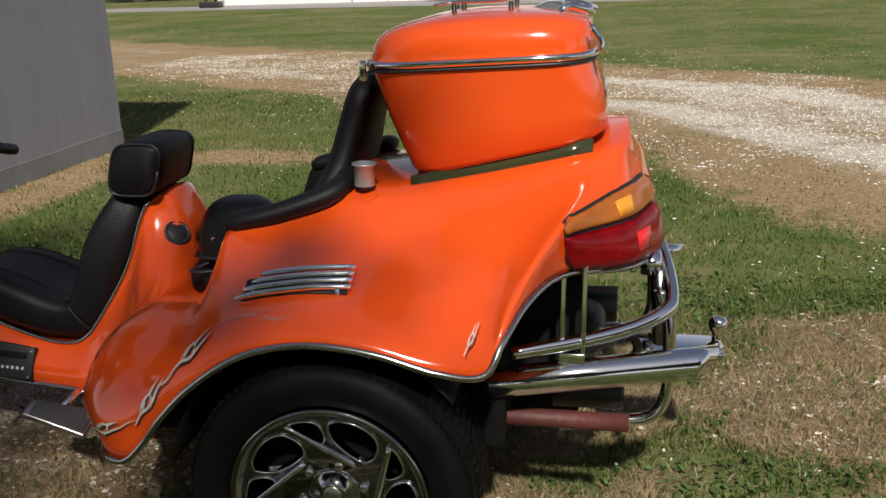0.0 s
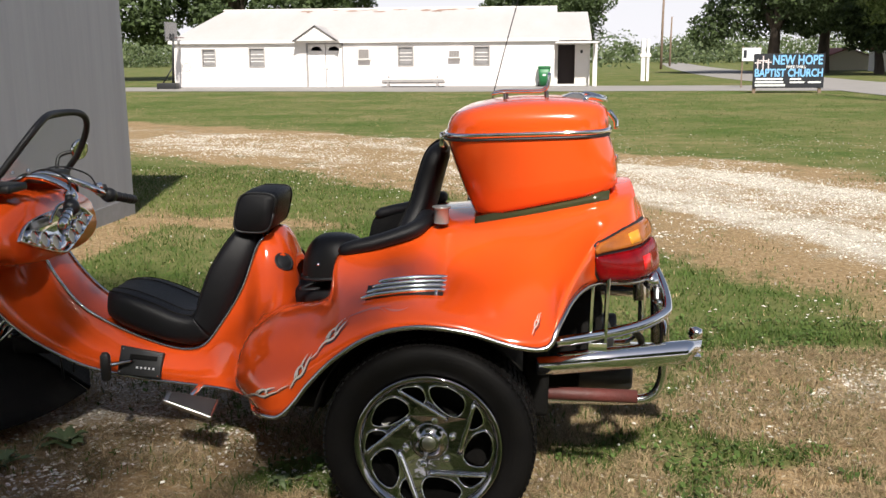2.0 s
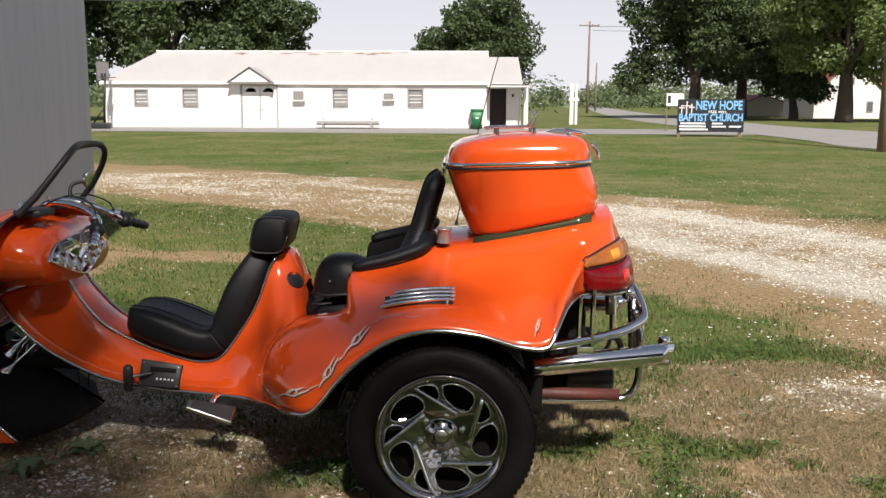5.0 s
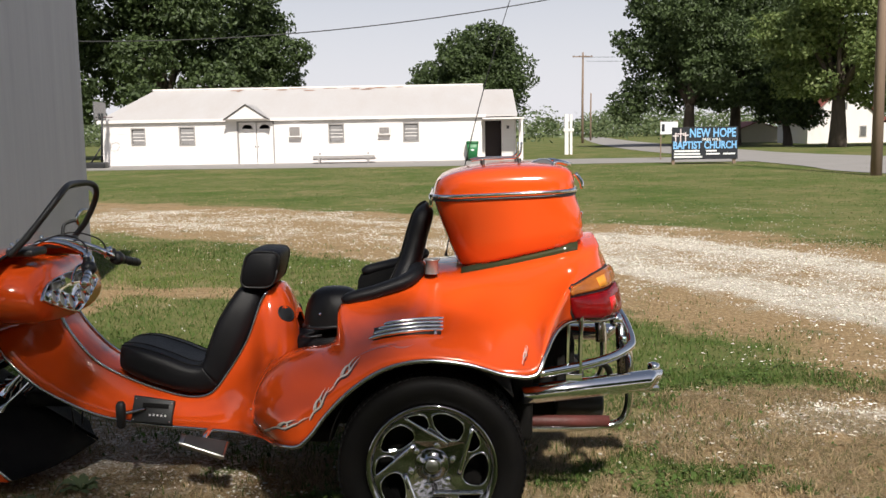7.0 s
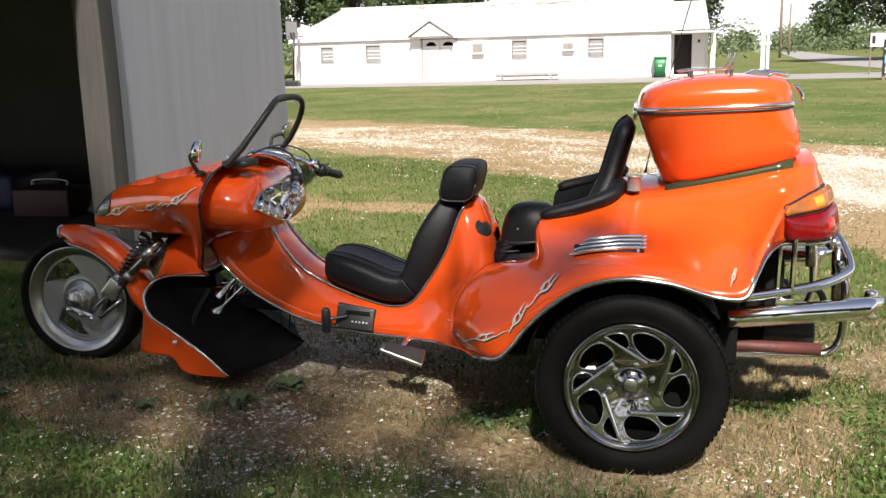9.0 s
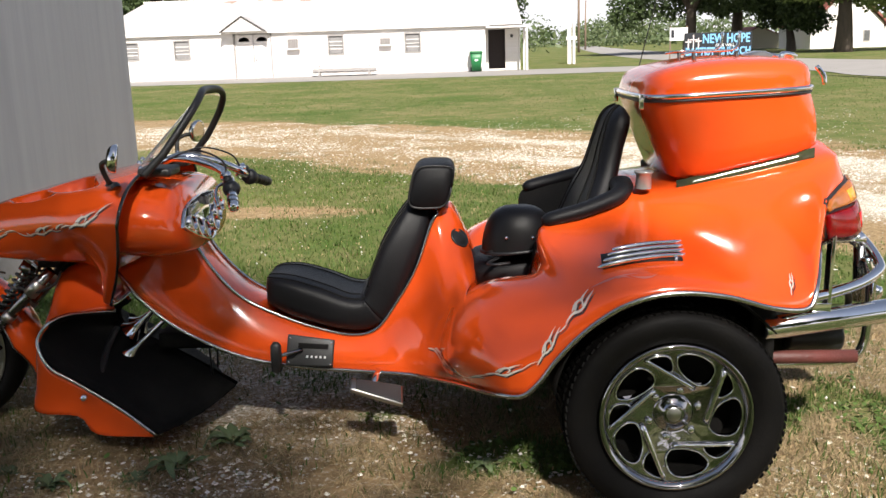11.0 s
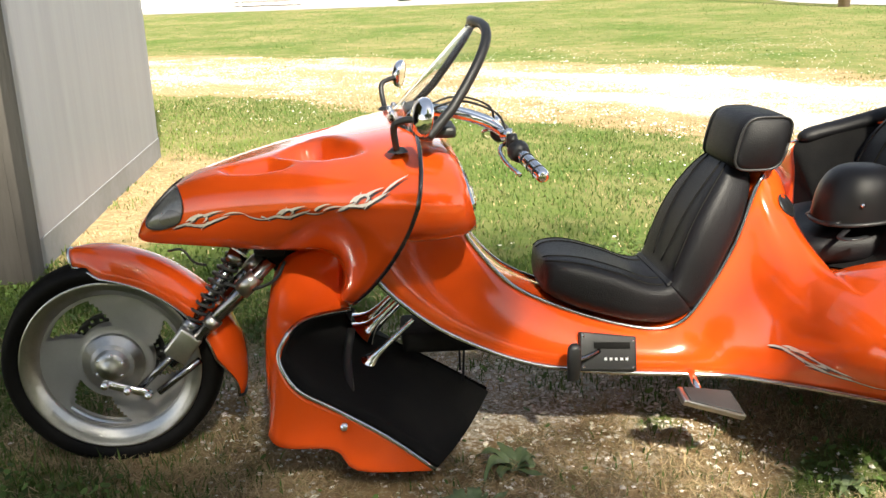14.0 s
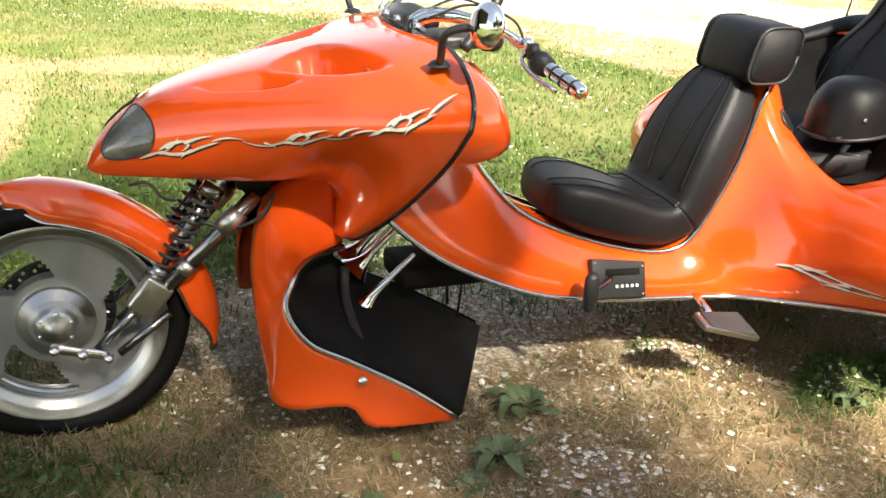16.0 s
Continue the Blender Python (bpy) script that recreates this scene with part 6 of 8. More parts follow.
# ---- seats ----
def pad(name, spine, hw, thick, parent, label, power=2.6):
    """A cushion whose sections follow a spine of (x, z) keys; half width and half thickness per key."""
    k = spline(np.column_stack([spine, hw, thick]), 40)
    t = np.gradient(k[:, :2], axis=0)
    t /= np.linalg.norm(t, axis=1)[:, None]
    a = np.linspace(0, 2 * np.pi, 32, endpoint=False)
    rows = []
    for (x, z, h, th), (tx, tz) in zip(k, t):
        c, s = np.cos(a), np.sin(a)
        y = h * np.sign(c) * np.abs(c) ** (2 / power)
        d = th * np.sign(s) * np.abs(s) ** (2 / power)
        d = np.where(s > 0, d * (1 + 0.25 * np.abs(c) ** 2 - 0.12 * np.exp(-(c / 0.12) ** 2)), d)
        rows.append(np.stack([x - tz * d, CENTRE + y, z + tx * d], 1))
    bm = bmesh.new()
    grid(bm, np.array(rows), close_v=True, cap=True)
    return part(name, bm, LEATHER, parent, label), np.array(rows)


seat = thing("front_seat", (-1.5, CENTRE, 0.37), "black vinyl bucket seat with a tall stitched back", "seat", leant=True)


def bucket(spine, n_rows=72, m=48, power=3.4):
    """Sections of an L-shaped bucket seat along keys of (x, z, half width, half thickness)."""
    k = spline(spine, n_rows)
    t = np.gradient(k[:, :2], axis=0)
    t /= np.linalg.norm(t, axis=1)[:, None]
    a = np.linspace(0, 2 * np.pi, m, endpoint=False)
    c, s = np.cos(a), np.sin(a)
    out = []
    for (x, z, h, th), (tx, tz) in zip(k, t):
        y = h * np.sign(c) * np.abs(c) ** (2 / power)
        d = th * np.sign(s) * np.abs(s) ** (2 / power)
        d = np.where(s > 0, d * (0.86 + 0.20 * np.abs(y / h) ** 2), d * 1.42)
        out.append(np.stack([x - tz * d, CENTRE + y, z + tx * d], 1))
    return np.array(out)


SEAT = bucket([(-1.797, 0.535, 0.07, 0.026), (-1.775, 0.533, 0.13, 0.048), (-1.70, 0.518, 0.165, 0.062), (-1.60, 0.487, 0.173, 0.063), (-1.51, 0.457, 0.173, 0.058),
               (-1.44, 0.454, 0.169, 0.058), (-1.395, 0.487, 0.167, 0.060), (-1.36, 0.57, 0.168, 0.064), (-1.325, 0.655, 0.162, 0.066), (-1.285, 0.735, 0.145, 0.060),
               (-1.252, 0.80, 0.115, 0.046), (-1.234, 0.835, 0.07, 0.03), (-1.228, 0.845, 0.03, 0.012)])
FOLD = 33  # where cushion and back meet
bm = bmesh.new()
grid(bm, SEAT[: FOLD + 1], close_v=True, cap=True)
cushion = part("cushion", bm, LEATHER, seat, "padded black seat cushion")
bm = bmesh.new()
grid(bm, SEAT[FOLD:], close_v=True, cap=True)
backrest = part("backrest", bm, LEATHER, seat, "tall tapered black backrest")
bm = bmesh.new()
band = SEAT[FOLD - 3:FOLD + 3, 5:20]
mid_line = SEAT[FOLD - 3:FOLD + 3].mean(1)[:, None]
grid(bm, band + (band - mid_line) * 0.05)
part("crease_band", bm, LEATHER, seat, "smooth black band between cushion and back", thick=0.004)


def seam(parent, rows, j0, j1, lift=0.002, first=3, last=4, r=0.0038):
    """A stitched welt along the front of a pad."""
    n, m = rows.shape[:2]
    pts = []
    for a, b in zip(np.linspace(first, n - last, 30), np.linspace(j0, j1, 30)):
        a0, b0 = int(a), int(b)
        fa, fb = a - a0, b - b0
        a1 = min(a0 + 1, n - 1)
        p = rows[a0, b0 % m] * (1 - fa) * (1 - fb) + rows[a1, b0 % m] * fa * (1 - fb) + rows[a0, (b0 + 1) % m] * (1 - fa) * fb + rows[a1, (b0 + 1) % m] * fa * fb
        c = rows[a0].mean(0)
        pts.append(p + (p - c) / np.linalg.norm(p - c) * lift)
    bm = bmesh.new()
    tube(bm, pts, r, 6)
    part("welt", bm, DARK, parent)


for j0, j1 in ((6.4, 6.4), (17.6, 17.6), (11.3, 9.2), (12.7, 14.8)):
    seam(backrest, SEAT[FOLD:], j0, j1, 0.0004, first=5, r=0.0030)
for j0, j1 in ((6, 6), (18, 18), (9.5, 9.5), (14.5, 14.5)):
    seam(cushion, SEAT[: FOLD + 1], j0, j1, 0.0004, last=5, r=0.0030)

rest = thing("headrest", (-1.2, CENTRE, 0.80), "black vinyl block headrest above the front seat", "headrest", leant=True)
bm = bmesh.new()
rr = []
for y, k in ((-0.150, 0.80), (-0.140, 0.93), (-0.10, 1.0), (-0.025, 1.02), (0.05, 1.0), (0.09, 0.93), (0.10, 0.80)):
    o = oval(0, 0, 0, 0.075 * k, 0.078 * k, 4.0, 28)
    rr.append(np.stack([-1.196 + o[:, 0] + 0.22 * o[:, 1], np.full(28, CENTRE + y), 0.897 + o[:, 1]], 1))
grid(bm, np.array(rr), close_v=True, cap=True)
hp = part("pad", bm, LEATHER, rest, "boxy black padded headrest")
for y in (-0.142, 0.092):
    o = oval(0, 0, 0, 0.0755 * 0.935, 0.0785 * 0.935, 4.0, 40)
    ring = np.stack([-1.196 + o[:, 0] + 0.22 * o[:, 1], np.full(40, CENTRE + y), 0.897 + o[:, 1]], 1)
    bm = bmesh.new()
    tube(bm, np.vstack([ring, ring[:1]]), 0.004, 6)
    part("piping", bm, BLACK, hp)
for y in (-0.05, 0.05):
    bm = bmesh.new()
    tube(bm, [(-1.19, CENTRE + y, 0.79), (-1.20, CENTRE + y, 0.86)], 0.008, 10)
    part("stem", bm, CHROME, rest, "short chrome stem")

rear_seat = thing("rear_seat", (-0.8, CENTRE, 0.55), "black vinyl passenger seat with a high back and arm rests", "seat", leant=True)
pad("cushion", [(-1.055, 0.575), (-1.04, 0.58), (-0.95, 0.59), (-0.85, 0.60), (-0.74, 0.61), (-0.68, 0.625)],
                 [0.10, 0.17, 0.20, 0.215, 0.22, 0.22], [0.03, 0.05, 0.062, 0.065, 0.065, 0.05], rear_seat, "padded black seat cushion")
bk, bkr = pad("backrest", [(-0.72, 0.62), (-0.685, 0.70), (-0.637, 0.82), (-0.592, 0.93), (-0.566, 1.03), (-0.543, 1.108), (-0.526, 1.142), (-0.516, 1.152)],
              [0.24, 0.27, 0.27, 0.20, 0.165, 0.15, 0.115, 0.05], [0.04, 0.05, 0.05, 0.046, 0.044, 0.042, 0.03, 0.012], rear_seat, "high tapered black backrest")
for j0, j1 in ((3, 6), (13, 10), (6, 7), (10, 9)):
    seam(bk, bkr, j0, j1)
for s in (-1, 1):
    line = spline([(-0.835, 2.112, 0.815), (-0.78, 2.108, 0.832), (-0.70, 2.118, 0.852), (-0.60, 2.15, 0.885), (-0.565, 2.19, 0.905), (-0.56, 2.25, 0.915), (-0.575, 2.30, 0.915)], 26)
    line = line if s < 0 else other_side(line)
    bm = bmesh.new()
    rad = np.interp(np.linspace(0, 1, 26), [0, 0.06, 0.5, 0.85, 1], [0.016, 0.030, 0.034, 0.034, 0.022])
    tube(bm, line, rad, 14, squash=(0.8, 1.1))
    part("arm_rest", bm, LEATHER, rear_seat, "rolled black arm rest")


# ---- top box ----
def top_box():
    def level(x, k):
        """Height of the sloping planes: foot, seam."""
        return (0.925 + (x + 0.38) * 0.235) if k == 0 else (1.196 + (x + 0.5) * 0.055)
    n = 56

    def ring(x0, x1, hw, f, power=5.0):
        o = oval((x0 + x1) / 2, CENTRE, 0, (x1 - x0) / 2, hw, power, n)
        z = np.array([level(x, 0) * (1 - f) + level(x, 1) * f for x in o[:, 0]])
        return np.stack([o[:, 0], o[:, 1], z], 1)
    rows = [ring(-0.36, 0.05, 0.265, 0.0, 4), ring(-0.385, 0.085, 0.292, 0.02), ring(-0.40, 0.100, 0.305, 0.08), ring(-0.432, 0.097, 0.315, 0.35), ring(-0.465, 0.085, 0.323, 0.65), ring(-0.50, 0.06, 0.33, 1.0)]
    bm = bmesh.new()
    grid(bm, np.array(rows), close_v=True, cap=True)
    box = part("top_box", bm, ORANGE, trike, "rounded orange luggage box", sharp=60)
    lid_rows = []
    for f, k, dz in ((0, 1.0, 0.006), (0.3, 1.0, 0.03), (0.6, 0.985, 0.062), (0.8, 0.955, 0.088), (0.92, 0.90, 0.105), (1, 0.78, 0.118), (1, 0.5, 0.128), (1, 0.2, 0.132)):
        o = oval(-0.22, CENTRE, 0, 0.28 * k, 0.33 * k, 5 - 2 * (1 - k), n)
        z = np.array([level(x, 1) for x in o[:, 0]]) + dz * 0.92 - 0.10 * (o[:, 0] + 0.22) * f * 0.3 - 0.030 * f * np.clip((-0.22 - o[:, 0]) / 0.28, 0, 1) ** 1.5
        lid_rows.append(np.stack([o[:, 0] + 0.004 * f, o[:, 1], z], 1))
    bm = bmesh.new()
    grid(bm, np.array(lid_rows), close_v=True)
    bm.faces.new(bm.verts[-n:])
    lid = part("lid", bm, ORANGE, box, "domed orange lid")
    seam_ring = ring(-0.503, 0.063, 0.333, 1.0)
    bm = bmesh.new()
    tube(bm, np.vstack([seam_ring, seam_ring[:1]]) + [0, 0, 0.008], 0.0095, 8)
    part("lid_trim", bm, CHROME, box, "chrome strip round the lid")
    bm = bmesh.new()
    tube(bm, np.vstack([seam_ring, seam_ring[:1]]) + [0, 0, -0.006], 0.0045, 8)
    part("lid_seal", bm, BLACK, box, "black rubber seal")
    for y in (-0.26, 0.20):
        bm = bmesh.new()
        slab(bm, (-0.512, CENTRE + y - 0.008, 1.165), (-0.497, CENTRE + y + 0.008, 1.215), 0.003)
        part("latch", bm, CHROME, box)
    for s in (-1, 1):
        bm = bmesh.new()
        q = np.array([[(x, CENTRE + s * 0.290, level(x, 0) - 0.044), (x, CENTRE + s * 0.286, level(x, 0) + 0.010)] for x in np.linspace(-0.385, 0.062, 9)])
        grid(bm, q)
        # olive base colour stands in for grass reflected in the strip
        part("base_rail", bm, mat("olive_strip", (0.055, 0.06, 0.022), 0.15, 0.2, vary=0.7, scale=9.0, dark=(0.03, 0.03, 0.02)), box, "strip under the box, olive to suggest reflected grass", thick=0.006)
    # feet that hold the box clear of the deck
    for x in (-0.33, -0.14, 0.03):
        for s in (-1, 1):
            bm = bmesh.new()
            slab(bm, (x - 0.02, CENTRE + s * 0.245 - 0.006, 0.84), (x + 0.02, CENTRE + s * 0.245 + 0.006, level(x, 0) + 0.004), 0.002)
            part("foot", bm, STEEL, box)
    # chrome rack with a fin, on four posts
    for s in (-1, 1):
        bm = bmesh.new()
        y = CENTRE + s * 0.10
        tube(bm, spline([(-0.345, y + s * 0.02, 1.340), (-0.31, y, 1.346), (-0.20, y, 1.350), (-0.165, y, 1.355), (-0.150, y, 1.378), (-0.147, y, 1.415)], 18), 0.0055, 8, squash=(0.8, 1.4))
        rail = part("rack_rail", bm, CHROME, box, "chrome luggage rail")
        for x in (-0.30, -0.155):
            bm = bmesh.new()
            tube(bm, [(x, y, 1.28), (x, y, 1.35)], 0.0065, 8)
            part("rack_post", bm, BLACK, rail)
    for y in np.linspace(-0.075, 0.075, 4):
        bm = bmesh.new()
        tube(bm, spline([(-0.36, CENTRE + y, 1.302), (-0.26, CENTRE + y, 1.316), (-0.13, CENTRE + y, 1.316)], 8), 0.006, 6, squash=(0.6, 1.4))
        part("rack_slat", bm, CHROME, box)
    bm = bmesh.new()
    rows = [np.stack([o[:, 0], o[:, 1], np.full(24, z)], 1) for z, o in ((1.30, oval(-0.06, CENTRE, 0, 0.05, 0.10, 2.4, 24)), (1.335, oval(-0.055, CENTRE, 0, 0.045, 0.09, 2.4, 24)), (1.348, oval(-0.05, CENTRE, 0, 0.02, 0.05, 2.4, 24)))]
    grid(bm, np.array(rows), close_v=True, cap=True)
    part("brake_lamp", bm, SMOKE, box, "dark high brake lamp")
    bm = bmesh.new()
    tube(bm, spline([(-0.03, CENTRE - 0.16, 1.305), (-0.015, CENTRE - 0.15, 1.338), (0.045, CENTRE - 0.10, 1.328), (0.05, CENTRE + 0.10, 1.328), (-0.015, CENTRE + 0.15, 1.338), (-0.03, CENTRE + 0.16, 1.305)], 30), 0.009, 8)
    part("grab_handle", bm, CHROME, box, "chrome grab handle")
    for z in (1.06, 1.12):
        bm = bmesh.new()
        slab(bm, (0.084, CENTRE - 0.2, z), (0.092, CENTRE + 0.2, z + 0.025), 0.003)
        part("badge_bar", bm, CHROME, box, "chrome badge strip")
    bm = bmesh.new()
    tube(bm, spline([(0.045, CENTRE - 0.29, 1.30), (0.068, CENTRE - 0.295, 1.27), (0.072, CENTRE - 0.296, 1.243)], 8), 0.008, 8)
    part("corner_trim", bm, CHROME, box)


top_box()


# ---- tail ----
def tail():
    # wrap-round lamps
    WRAP = spline([(0.0, 1.975), (0.06, 2.0), (0.125, 2.045), (0.18, 2.105), (0.212, 2.17), (0.225, 2.25)], 41)
    FACE = np.gradient(WRAP, axis=0)
    FACE = np.column_stack([FACE[:, 1], -FACE[:, 0]]) / np.linalg.norm(FACE, axis=1)[:, None]
    skin_tree = surface_of(body)

    def lamp_levels(u):
        """Foot, parting line and top of the lamp along its wrap."""
        foot = 0.775 - 0.012 * float(smooth01(0, 0.5, u)) + 0.03 * max(0, 1 - u / 0.10) ** 2
        return foot, 0.862 + 0.020 * u, 0.899 + 0.046 * float(smooth01(-0.05, 0.7, u)) - 0.010 * max(0, 1 - u / 0.08) ** 2
    for s in (-1, 1):
        def lamp_at(u, z, out):
            """A point on the lamp's face, laid over the body."""
            k = int(round(u * 40))
            n = Vector((FACE[k][0], FACE[k][1], 0.12)).normalized()
            p = Vector((WRAP[k][0] - 0.12 * (z - 0.77), WRAP[k][1], z))
            hit = skin_tree.ray_cast(p + n * 0.25, -n, 0.4)[0]
            q = np.array((hit if hit is not None else p) + n * (0.010 + out))
            return q if s < 0 else np.array([q[0], 2 * CENTRE - q[1], q[2]])
        for name, lo, hi, m_, lab in (("tail_lamp", 0, 1, RED, "wrap-round red tail lamp"), ("turn_lamp", 1, 2, AMBER, "amber lens above the tail lamp")):
            bm = bmesh.new()
            g = []
            for u in np.linspace(0, 1, 27):
                lv = lamp_levels(u)
                z0, z1 = lv[lo] + (0.003 if lo else 0), lv[hi] - (0 if lo else 0.003)
                rim = min(1, 12 * u + 0.35)
                g.append([lamp_at(u, z0 + (z1 - z0) * v, 0.013 * rim * (1 - 0.7 * abs(v * 2 - 1) ** 5)) for v in np.linspace(0, 1, 9)])
            grid(bm, np.array(g))
            lens = part(name, bm, m_, trike, lab, thick=0.012)
            # a brighter raised patch stands in for the glint in the lens
            bm = bmesh.new()
            f0, f1 = (0.42, 0.58) if lo else (0.52, 0.70)
            g = [[lamp_at(u, lamp_levels(u)[lo] + (lamp_levels(u)[hi] - lamp_levels(u)[lo]) * v, 0.0145) for v in ((0.25, 0.8) if lo else (0.30, 0.72))] for u in np.linspace(f0, f1, 5)]
            grid(bm, np.array(g))
            part("lens_facet", bm, BRIGHT_AMBER if lo else BRIGHT_RED, lens, "brighter patch that paints in the lens's glint", thick=0.002)
        bm = bmesh.new()
        g = []
        for u in np.linspace(0.0, 1, 27):
            lv = lamp_levels(u)
            g.append([lamp_at(u, z, -0.004) for z in np.linspace(lv[0] - 0.004, lv[2] + 0.004, 7)])
        grid(bm, np.array(g))
        part("lamp_housing", bm, BLACK, trike, thick=0.006)
        # bumper hoop
        lo = spline([(-0.11, 1.93, 0.583), (0.05, 1.985, 0.60), (0.17, 2.03, 0.622), (0.245, 2.07, 0.652), (0.262, 2.11, 0.675), (0.255, 2.20, 0.72), (0.235, 2.32, 0.765)], 40)
        lo = lo if s < 0 else other_side(lo)
        bm = bmesh.new()
        tube(bm, lo, 0.0175, 12)
        part("bumper_bar", bm, CHROME, trike, "bent chrome bumper bar")
        dn = spline([(0.235, 2.14, 0.68), (0.262, 2.15, 0.60), (0.27, 2.16, 0.48), (0.268, 2.165, 0.39), (0.235, 2.16, 0.335), (0.15, 2.155, 0.318), (-0.10, 2.15, 0.312), (-0.40, 2.15, 0.312)], 50)
        dn = dn if s < 0 else other_side(dn)
        bm = bmesh.new()
        tube(bm, dn, 0.0165, 12)
        part("bumper_hoop", bm, CHROME, trike, "chrome hoop under the tail")
        bm = bmesh.new()
        up = [(0.235, 2.19, 0.72), (0.25, 2.20, 0.52)]
        up = np.array(up) if s < 0 else other_side(up)
        tube(bm, up, 0.021, 12)
        part("bumper_post", bm, STEEL, trike)
        # exhaust: slash-cut pipe
        bm = bmesh.new()
        a, b = np.array([-0.17, 1.93, 0.505]), np.array([0.365, 2.06, 0.535])
        if s > 0:
            a, b = other_side([a, b])
        ring = []
        d = (b - a) / np.linalg.norm(b - a)
        u = np.array([0, 0, 1.0])
        w = np.cross(d, u)
        ang = np.linspace(0, 2 * np.pi, 28, endpoint=False)
        for k, r in ((0, 0.027), (0.015, 0.036), (0.5, 0.0375), (0.86, 0.0395), (0.9, 0.0397)):
            ring.append([a + (b - a) * k + r * (math.cos(q) * u + math.sin(q) * w) for q in ang])
        ring.append([b - d * 0.03 + 0.0405 * (math.cos(q) * u + math.sin(q) * w) + d * 0.035 * math.cos(q) for q in ang])
        ring.append([b - d * 0.034 + 0.0345 * (math.cos(q) * u + math.sin(q) * w) + d * 0.031 * math.cos(q) for q in ang])
        ring.append([b - d * 0.3 + 0.0345 * (math.cos(q) * u + math.sin(q) * w) for q in ang])
        grid(bm, np.array(ring), close_v=True)
        part("exhaust_pipe", bm, CHROME, trike, "chrome slash-cut exhaust pipe")
        bm = bmesh.new()
        m_ = [(-0.35, 2.02, 0.380), (-0.05, 2.015, 0.383), (0.17, 2.01, 0.386)]
        m_ = np.array(m_) if s < 0 else other_side(m_)
        tube(bm, m_, 0.022, 14)
        part("silencer_tube", bm, RUST, trike, "dull red rusty pipe")
        # inner upright bracket
        bm = bmesh.new()
        y = CENTRE + s * 0.50
        slab(bm, (0.0, y - 0.012, 0.53), (0.012, y + 0.03, 0.80), 0.003)
        slab(bm, (0.048, y - 0.012, 0.53), (0.06, y + 0.03, 0.80), 0.003)
        slab(bm, (0.0, y - 0.015, 0.545), (0.06, y - 0.0125, 0.575), 0.002)
        part("bumper_bracket", bm, CHROME, trike)
    bm = bmesh.new()
    tube(bm, [(0.21, CENTRE - 0.33, 0.74), (0.225, CENTRE - 0.2, 0.735), (0.225, CENTRE + 0.2, 0.735), (0.21, CENTRE + 0.33, 0.74)], 0.026, 12)
    part("cross_tube", bm, CHROME, trike, "chrome cross tube between the bumper bars")
    bm = bmesh.new()
    slab(bm, (0.20, CENTRE - 0.07, 0.385), (0.445, CENTRE + 0.07, 0.408), 0.005)
    tow = part("tow_plate", bm, CHROME, trike)
    bm = bmesh.new()
    lathe(bm, [(0.02, 0.0), (0.026, 0.012), (0.014, 0.02), (0.013, 0.045), (0.024, 0.06), (0.027, 0.075), (0.022, 0.092), (0.0, 0.098)], (0.425, CENTRE - 0.03, 0.408), "z", 20)
    part("tow_ball", bm, CHROME, tow, "chrome tow ball")
    # engine and axle in the shadow
    bm = bmesh.new()
    slab(bm, (-0.42, CENTRE - 0.34, 0.30), (0.06, CENTRE + 0.34, 0.70), 0.06)
    tube(bm, [(-0.487, CENTRE - 0.58, 0.325), (-0.487, CENTRE + 0.58, 0.325)], 0.05, 14)
    slab(bm, (-0.95, CENTRE - 0.18, 0.26), (-0.4, CENTRE + 0.18, 0.52), 0.06)
    slab(bm, (-2.2, CENTRE - 0.09, 0.30), (-0.9, CENTRE + 0.09, 0.36), 0.02)
    slab(bm, (-1.02, CENTRE - 0.50, 0.30), (-0.86, CENTRE + 0.50, 0.36), 0.02)
    slab(bm, (-0.20, CENTRE - 0.55, 0.33), (-0.12, CENTRE + 0.55, 0.62), 0.02)
    slab(bm, (-0.92, CENTRE - 0.40, 0.36), (-0.15, CENTRE + 0.40, 0.56), 0.03)
    eng = part("engine", bm, DARK, trike, "black engine and axle under the tail")
    for s in (-1, 1):
        bm = bmesh.new()
        rows = []
        for a in np.radians(np.linspace(40, 172, 28)):
            rows.append([(-0.482 + 0.36 * math.cos(a), CENTRE + s * y, 0.335 + 0.36 * math.sin(a)) for y in (0.42, 0.60, 0.79)])
        grid(bm, np.array(rows))
        part("inner_arch", bm, DARK, trike, "black inner wheel arch", thick=0.004)
    for k in range(3):
        bm = bmesh.new()
        lathe(bm, [(0.0, -0.09), (0.045, -0.09), (0.05, -0.08), (0.05, 0.08), (0.045, 0.09), (0.0, 0.09)], (0.07, CENTRE - 0.36 + 0.3 * k, 0.42 + 0.05 * (k % 2)), "y" if k % 2 else "x", 18)
        part("canister", bm, BLACK, eng)
    bm = bmesh.new()
    tube(bm, spline([(0.09, CENTRE - 0.42, 0.60), (0.16, CENTRE - 0.38, 0.58), (0.19, CENTRE - 0.34, 0.52), (0.14, CENTRE - 0.36, 0.46)], 14), 0.012, 8)
    part("hose", bm, BLACK, eng)


tail()


